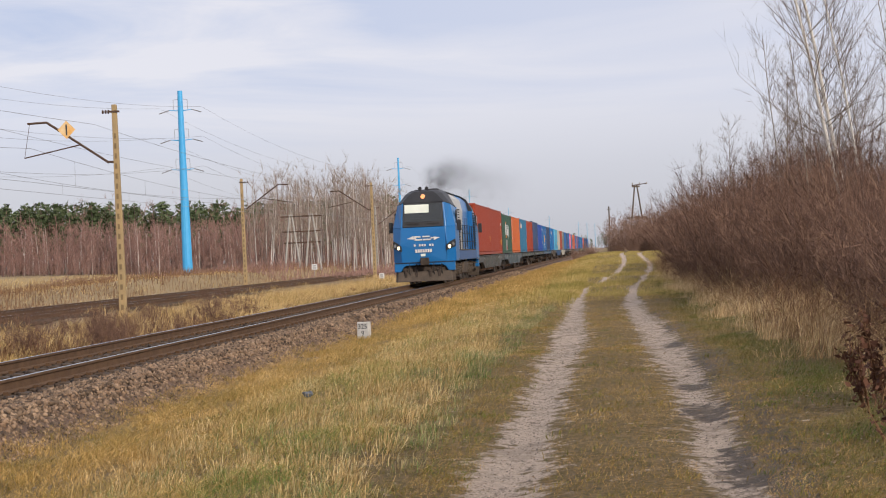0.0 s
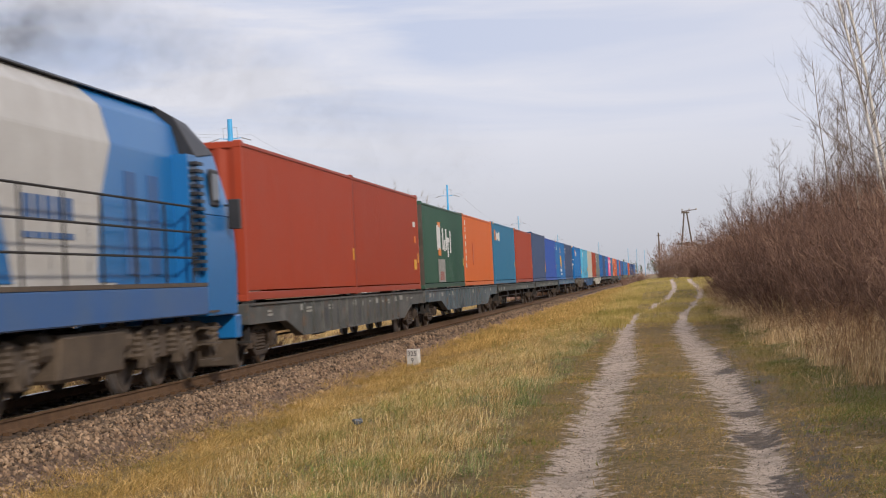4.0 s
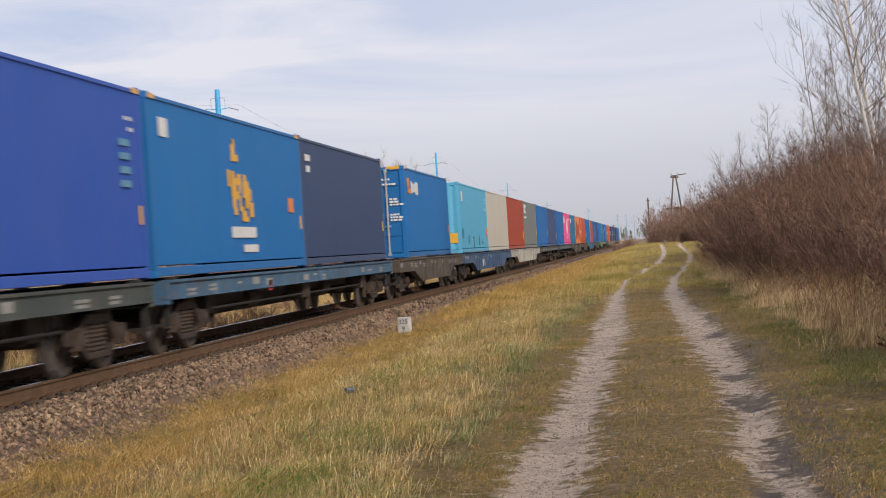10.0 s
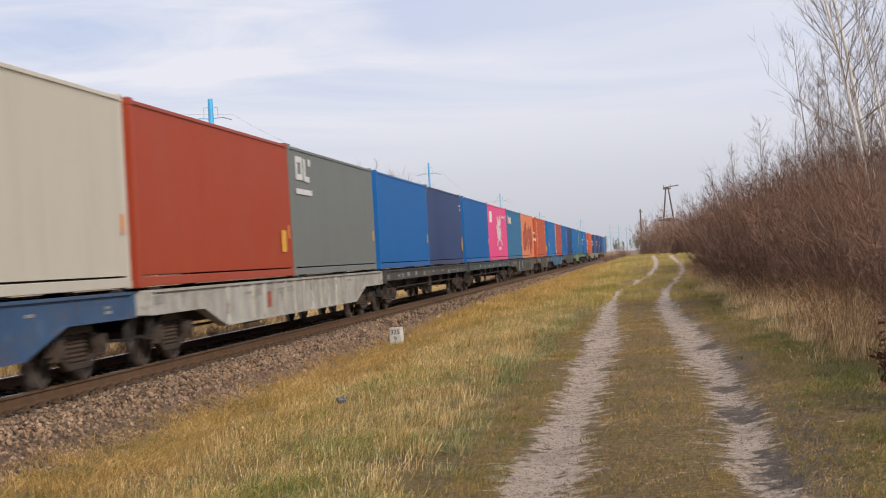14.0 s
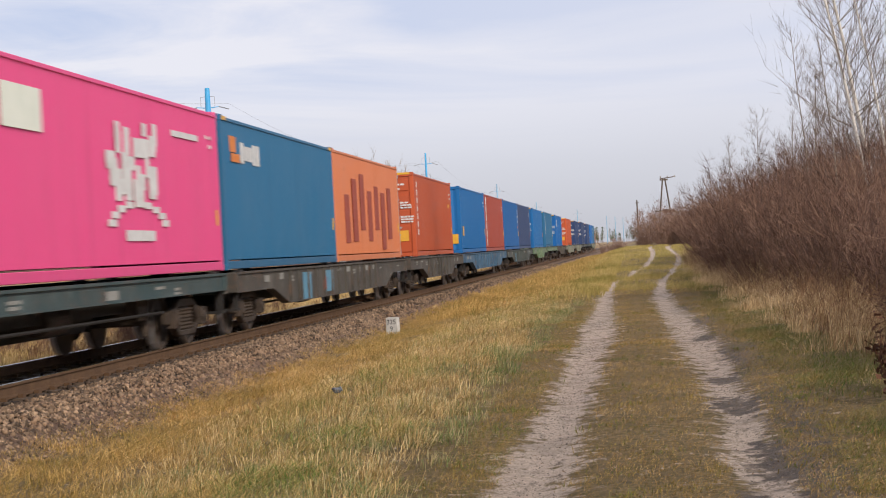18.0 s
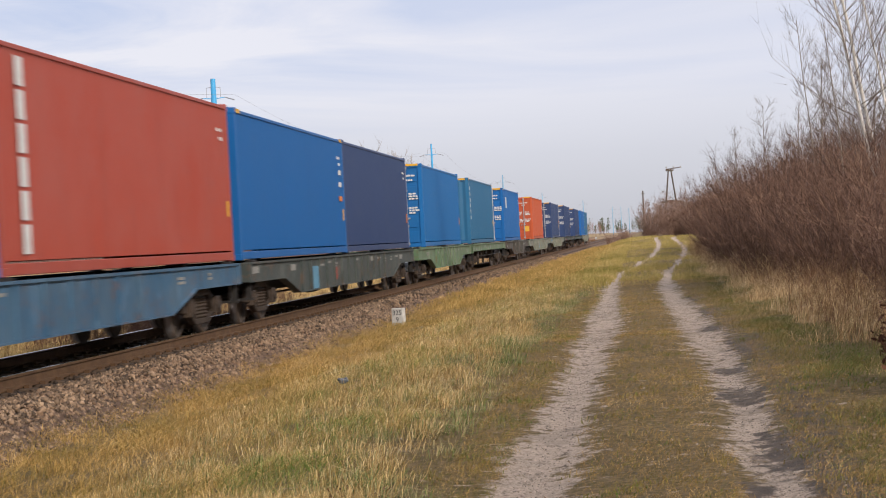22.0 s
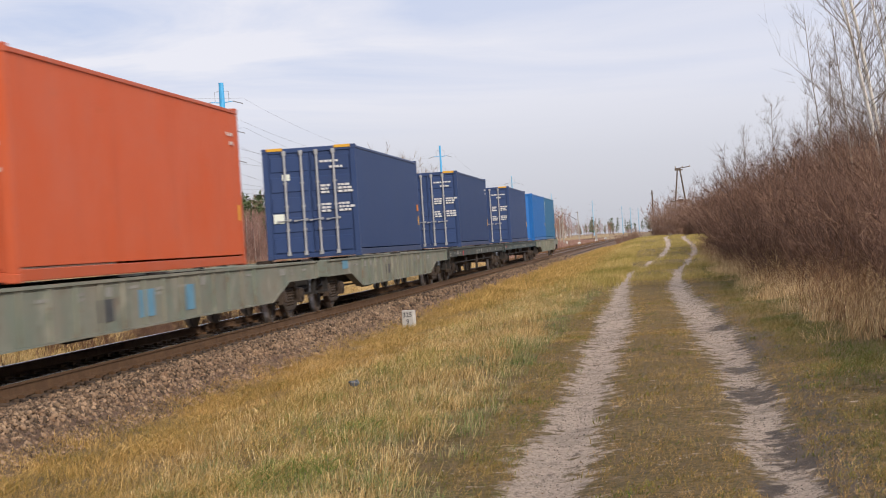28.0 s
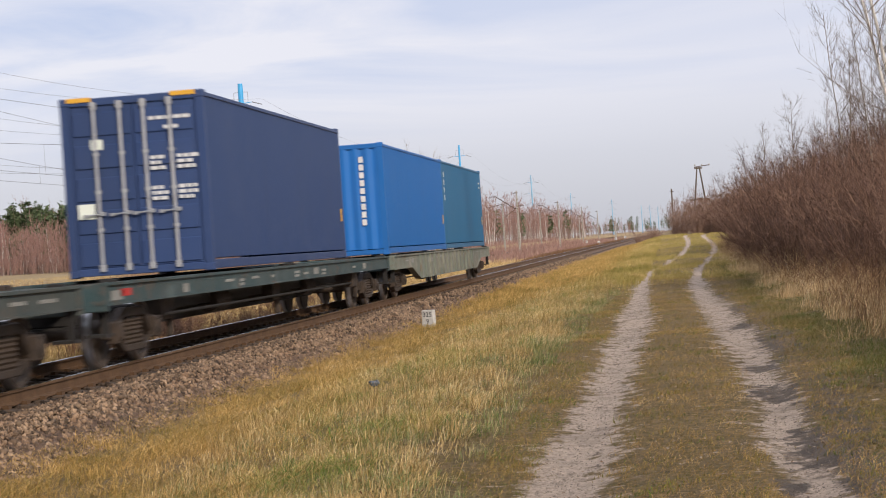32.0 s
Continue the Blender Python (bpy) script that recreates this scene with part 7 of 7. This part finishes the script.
def catenary(x, label, masts):
    ob = thing("catenary_wire", label, "wire", "overhead wires")
    for a, b in zip(masts, masts[1:]):
        bm = bmesh.new()
        top = sagging(bm, (x, a, 7.3), (x, b, 7.3), 1.1, 0.009)
        part("messenger_wire", bm, M["wire"], ob)
        bm = bmesh.new()
        low = sagging(bm, (x, a, 5.75), (x, b, 5.75), 0.05, 0.009)
        part("contact_wire", bm, M["wire"], ob)
        for p, q in list(zip(top, low))[1:-1:2]:
            bm = bmesh.new()
            tube(bm, p, q, 0.006, n=4)
            part("dropper", bm, M["wire"], ob)
        bm = bmesh.new()
        sagging(bm, (x + 3.0, a, 8.25), (x + 3.0, b, 8.25), 0.7, 0.008)
        part("feeder_wire", bm, M["wire"], ob)


catenary(-26.2, "thin overhead contact wires with droppers above the track", (-14, 82, 178, 274, 372, 468))
catenary(-29.0, "thin overhead contact wires with droppers above the track", (-34, 62, 157, 254, 352, 450))


def pylon(x, y, h):
    ob = thing("power_pylon", "tall tapering sky-blue tubular steel power pylon with short crossarms", "pylon", "blue power pylons", at=pose(x, y, float(land(x, y))))
    # shafts past 700 m get the blue paled for haze
    k, blue = (1.0, M["mast_blue"]) if y < 400 else ((0.6, M["mast_blue"]) if y < 700 else (0.6, M["mast_pale"]))
    bm = bmesh.new()
    lathe(bm, [(-0.5, 0.88 * k), (h * 0.3, 0.76 * k), (h * 0.6, 0.60 * k), (h, 0.42 * k)], (0, 0, 0), "z", 14)
    part("shaft", bm, blue, ob, "sky-blue tubular shaft")
    for k in range(3):
        z = h - 3.4 - k * 5.0
        for s in (-1, 1):
            bm = bmesh.new()
            tube(bm, (0, 0, z), (s * 1.9, 0, z + 0.2), 0.10, 0.06, 6)
            arm = part("crossarm", bm, blue, ob)
            bm = bmesh.new()
            tube(bm, (s * 1.9, 0, z + 0.2), (s * 3.6, -0.3, z - 0.35), 0.09, n=6)
            part("insulator_string", bm, M["wire"], arm)
            bm = bmesh.new()
            tube(bm, (s * 1.2, 0, z + 0.1), (s * 1.2, 0, z + 1.9), 0.035, n=5)
            tube(bm, (s * 1.2, 0, z + 1.9), (0, 0, z + 2.0), 0.035, n=5)
            part("arm_brace", bm, M["wire"], arm)
    return ob


PYLONS = ((-71, 304, 31.0), (-63, 554, 31.5), (-64, 848, 31.0), (-68, 1248, 31.0), (-51, 1569, 30.5), (-34, 2020, 31.0), (-26, 2120, 31.0), (-18, 2240, 31.0))
for x, y, h in PYLONS:
    pylon(x, y, h)
line = thing("power_line", "thin sagging conductors strung between the blue pylons", "wire", "overhead wires")
for (xa, ya, ha), (xb, yb, hb) in zip(((-78, 60, 31.0),) + PYLONS[:3], PYLONS[:4]):
    for k in range(3):
        for s in (-1, 1):
            bm = bmesh.new()
            sagging(bm, (xa + s * 3.6, ya, ha + 1 - 3.7 - k * 5.0), (xb + s * 3.6, yb, hb + 1 - 3.7 - k * 5.0), 5.0, 0.017, 18)
            part("conductor", bm, M["wire"], line)


def timber_portal(x, y, rz, h):
    """Two A-frames of poles tied by crossbars."""
    ob = thing("timber_portal", "old A-frame power portal of pale poles with rusty crossbars", "pole", at=pose(x, y, float(land(x, y)), 0, 0, rz))
    for o in (-1.3, 1.3):
        for s in (-1, 1):
            bm = bmesh.new()
            tube(bm, (o + s * 1.0, 0, -0.2), (o + s * 0.12, 0, h), 0.15, 0.11, 8)
            part("leg", bm, M["concrete_grey"], ob)
    for z, w in ((h - 0.3, 2.6), (h - 2.2, 2.4), (h - 3.6, 2.3)):
        bm = bmesh.new()
        span(bm, -w, w, -0.09, 0.09, z - 0.09, z + 0.09)
        part("crossbar", bm, M["iron_rust"], ob, "rusty crossbar")


timber_portal(-38.5, 228, 4, 6.9)


def a_frame_pole(x, y, h, spread_w):
    ob = thing("a_frame_pole", "dark timber A-frame power pole with a crossarm", "pole", at=pose(x, y, float(land(x, y)), 0, 0, 8))
    for s in (-1, 1):
        bm = bmesh.new()
        tube(bm, (s * spread_w, 0, -0.3), (s * 0.14, 0, h), 0.13, 0.09, 8)
        part("leg", bm, M["pole_wood"], ob)
    for z, w in ((h - 4.2, 1.3), (h - 0.2, 0.5)):
        bm = bmesh.new()
        span(bm, -w, w, -0.1, 0.1, z - 0.1, z + 0.1)
        part("crossbar", bm, M["pole_wood"], ob)
    bm = bmesh.new()
    tube(bm, (-0.5, 0, h - 0.05), (1.5, 0, h + 0.15), 0.06, n=6)
    part("crossarm", bm, M["iron_rust"], ob, "rusty crossarm")
    for xx in (-0.4, 0.5, 1.4):
        bm = bmesh.new()
        lathe(bm, [(0, 0.04), (0.08, 0.09), (0.2, 0.09), (0.26, 0.03)], (xx, 0, h + 0.05), "z", 8)
        part("insulator", bm, M["concrete_grey"], ob)
    bm = bmesh.new()
    box(bm, 0.0, -0.15, h - 4.2, 0.7, 0.4, 0.5)
    part("switch_box", bm, M["iron_rust"], ob, "rusty switch box", 0.04)


a_frame_pole(3.55, 236, 8.9, 1.25)


def line_pole(x, y, h, mat, label):
    ob = thing("utility_pole", label, "pole", "utility poles", at=pose(x, y, float(land(x, y))))
    bm = bmesh.new()
    tube(bm, (0, 0, -0.3), (0, 0, h), 0.16, 0.11, 8)
    part("shaft", bm, M[mat], ob)
    bm = bmesh.new()
    span(bm, -0.35, 0.35, -0.05, 0.05, h - 0.5, h - 0.42)
    part("crossarm", bm, M["iron_rust"], ob)


line_pole(0.0, 300, 8.4, "pole_wood", "dark timber utility pole on the rise")
for x, y, h in ((-36.0, 390, 9.0), (-30.5, 600, 9.0), (-20.0, 640, 8.0), (-16.5, 520, 5.0)):
    line_pole(x, y, h, "concrete_grey", "pale concrete utility pole beside the railway")


def board(x, y, z, w, h, post_h, label):
    ob = thing("marker_board", label, "sign", "lineside boards", at=pose(x, y, float(land(x, y))))
    bm = bmesh.new()
    tube(bm, (0, 0, -0.2), (0, 0, post_h), 0.035, n=8)
    part("post", bm, M["concrete_grey"], ob)
    bm = bmesh.new()
    span(bm, -w / 2, w / 2, -0.06, -0.04, post_h - h, post_h)
    pl = part("plate", bm, M["mark_white"], ob, "white plate", 0.01)
    bm = bmesh.new()
    for i in range(2):
        span(bm, -w * 0.3, w * 0.3, -0.066, -0.06, post_h - h * (0.32 + 0.38 * i) - 0.04, post_h - h * (0.32 + 0.38 * i) + 0.04)
    part("plate_bar", bm, M["mark_dark"], pl)


board(-32.2, 198, 0, 0.62, 0.6, 1.9, "white lineside marker board with dark bars on a post")
board(-21.6, 172, 0, 0.5, 0.5, 0.9, "small white lineside marker board with dark bars")
for x, y in ((-13.5, 330), (-12.5, 395), (-12.2, 460), (-20, 420)):
    board(x, y, 0, 0.5, 0.5, 1.2, "small white lineside marker board with dark bars")


# ---- kilometre stone and litter ----
def km_stone():
    x, y = -5.95, 43.5
    ob = thing("kilometre_stone", "white painted kilometre stone with black figures in the grass", "milestone", at=pose(x, y, float(land(x, y)), 0, 0, -14))
    bm = bmesh.new()
    loft(bm, [[(-0.15, -0.09, -0.1), (0.15, -0.09, -0.1), (0.15, 0.09, -0.1), (-0.15, 0.09, -0.1)], [(-0.145, -0.085, 0.41), (0.145, -0.085, 0.41), (0.145, 0.085, 0.41), (-0.145, 0.085, 0.41)]])
    block = part("block", bm, M["stone_white"], ob, "chipped white block", 0.012)
    for text, z, size in (("325", 0.25, 0.16), ("9", 0.09, 0.16)):
        cu = bpy.data.curves.new("figure", "FONT")
        cu.body, cu.size, cu.align_x, cu.extrude = text, size, "CENTER", 0.002
        tmp = bpy.data.objects.new("figure", cu)
        scene.collection.objects.link(tmp)
        me = bpy.data.meshes.new_from_object(tmp.evaluated_get(bpy.context.evaluated_depsgraph_get()))
        bpy.data.objects.remove(tmp)
        me.materials.clear()
        me.materials.append(M["mark_dark"])
        fig = part("figure", me, None, block, "black painted figures")
        fig.matrix_basis = pose(0, -0.092, z, 90, 0, 0)
    return ob


km_stone()
bm = bmesh.new()
box(bm, 0, 0, 0.0, 0.14, 0.1, 0.09, Matrix.Rotation(0.5, 3, "Z") @ Matrix.Rotation(0.3, 3, "X"))
box(bm, 0.07, 0.03, 0.02, 0.1, 0.09, 0.05, Matrix.Rotation(1.1, 3, "Y"))
box(bm, -0.06, -0.02, 0.03, 0.07, 0.05, 0.06, Matrix.Rotation(0.7, 3, "X"))
litter = tagged(new("litter", finished("litter", bm, M["litter"], 0.015)), "crumpled blue-grey litter lying in the verge grass", "litter")
litter.scale = (0.6, 0.6, 0.6)
litter.location = (-3.6, 21.2, float(land(-3.6, 21.2)) + 0.12)

# ---- exhaust smoke: thin drifting puffs, each a shallow rounded shell with a ragged soft rim ----
smoke_mat, n_, l_, bs_ = node_mat("thin_exhaust_smoke")
bs_.inputs["Base Color"].default_value = (0.07, 0.07, 0.072, 1)
bs_.inputs["Roughness"].default_value = 1.0
bs_.inputs["Specular IOR Level"].default_value = 0.0
co_, sep_ = n_.new("ShaderNodeTexCoord"), n_.new("ShaderNodeSeparateXYZ")
l_.new(co_.outputs["Object"], sep_.inputs["Vector"])
flat_, len_ = n_.new("ShaderNodeCombineXYZ"), n_.new("ShaderNodeVectorMath")
l_.new(sep_.outputs["X"], flat_.inputs["X"])
l_.new(sep_.outputs["Z"], flat_.inputs["Z"])
len_.operation = "LENGTH"
l_.new(flat_.outputs["Vector"], len_.inputs[0])
fall_ = n_.new("ShaderNodeMapRange")
fall_.interpolation_type = "SMOOTHSTEP"
fall_.inputs["From Min"].default_value, fall_.inputs["From Max"].default_value = 0.95, 0.05
l_.new(len_.outputs["Value"], fall_.inputs["Value"])
thin_ = n_.new("ShaderNodeObjectInfo")
mul_, mul2_ = n_.new("ShaderNodeMath"), n_.new("ShaderNodeMath")
mul_.operation = mul2_.operation = "MULTIPLY"
l_.new(fall_.outputs["Result"], mul_.inputs[0])
l_.new(noise_fac(n_, l_, 1.8, 4, 0.6, 0.2, 0.75), mul_.inputs[1])
l_.new(mul_.outputs[0], mul2_.inputs[0])
l_.new(thin_.outputs["Alpha"], mul2_.inputs[1])
l_.new(mul2_.outputs[0], bs_.inputs["Alpha"])


def puff_mesh(seed):
    bm = bmesh.new()
    bmesh.ops.create_icosphere(bm, subdivisions=4, radius=1.0)
    bmesh.ops.delete(bm, geom=[v for v in bm.verts if v.co.y > 0.05], context="VERTS")
    for v in bm.verts:
        v.co.y *= 0.5 + 0.3 * noise.noise(v.co * 2 + Vector((seed * 9.1, 0, 0)))
    me = finished("puff", bm, smoke_mat)
    me.polygons.foreach_set("use_smooth", np.ones(len(me.polygons), bool))
    return me


g = random.Random(12)
plume = thing("exhaust_smoke", "thin dark grey exhaust smoke trailing above the locomotive", "smoke")
for u, z, r, dens in ((0.0, 0.35, 0.9, 0.85), (1.2, 0.8, 1.15, 0.7), (3.6, 1.1, 1.4, 0.55), (8.0, 1.1, 1.7, 0.4), (15.0, 1.3, 2.0, 0.3), (25.0, 1.4, 2.3, 0.22), (38.0, 1.5, 2.7, 0.17), (54.0, 1.7, 3.0, 0.12)):
    o = part("puff", puff_mesh(u), None, plume)
    o.matrix_basis = pose(0, u, z, 0, g.uniform(-20, 20), g.uniform(-8, 8)) @ Matrix.Diagonal((r * 1.15, r, r * 0.9, 1))
    o.color = (1, 1, 1, dens * 0.75)
    o.visible_shadow = False
aboard(plume, 11.6, 4.5)


# ---- what moves ----
RUN = ((0, 82.6), (1, 65.4), (2, 48.0), (3, 30.4), (6, -22.75), (9, -75.7), (13, -146.75), (20, -268.7), (23, -320.5), (28, -406.0), (29, -422.9), (32, -473.1))


def motions():
    """The whole train runs past at about 62 km/h."""
    for ob, u, x, z in TRAIN:
        walk(ob, [(t, pose(TRACK_X + x, s + u, z)) for t, s in RUN])
    times, places = zip(*RUN)
    for ax, y, r in AXLES:      # the wheels roll along the rail
        steps = [k / FPS for k in range(32 * FPS + 1)]
        walk(ax, [(t, pose(0, y, r, math.degrees((82.6 - float(np.interp(t, times, places))) / r))) for t in steps])


motions()
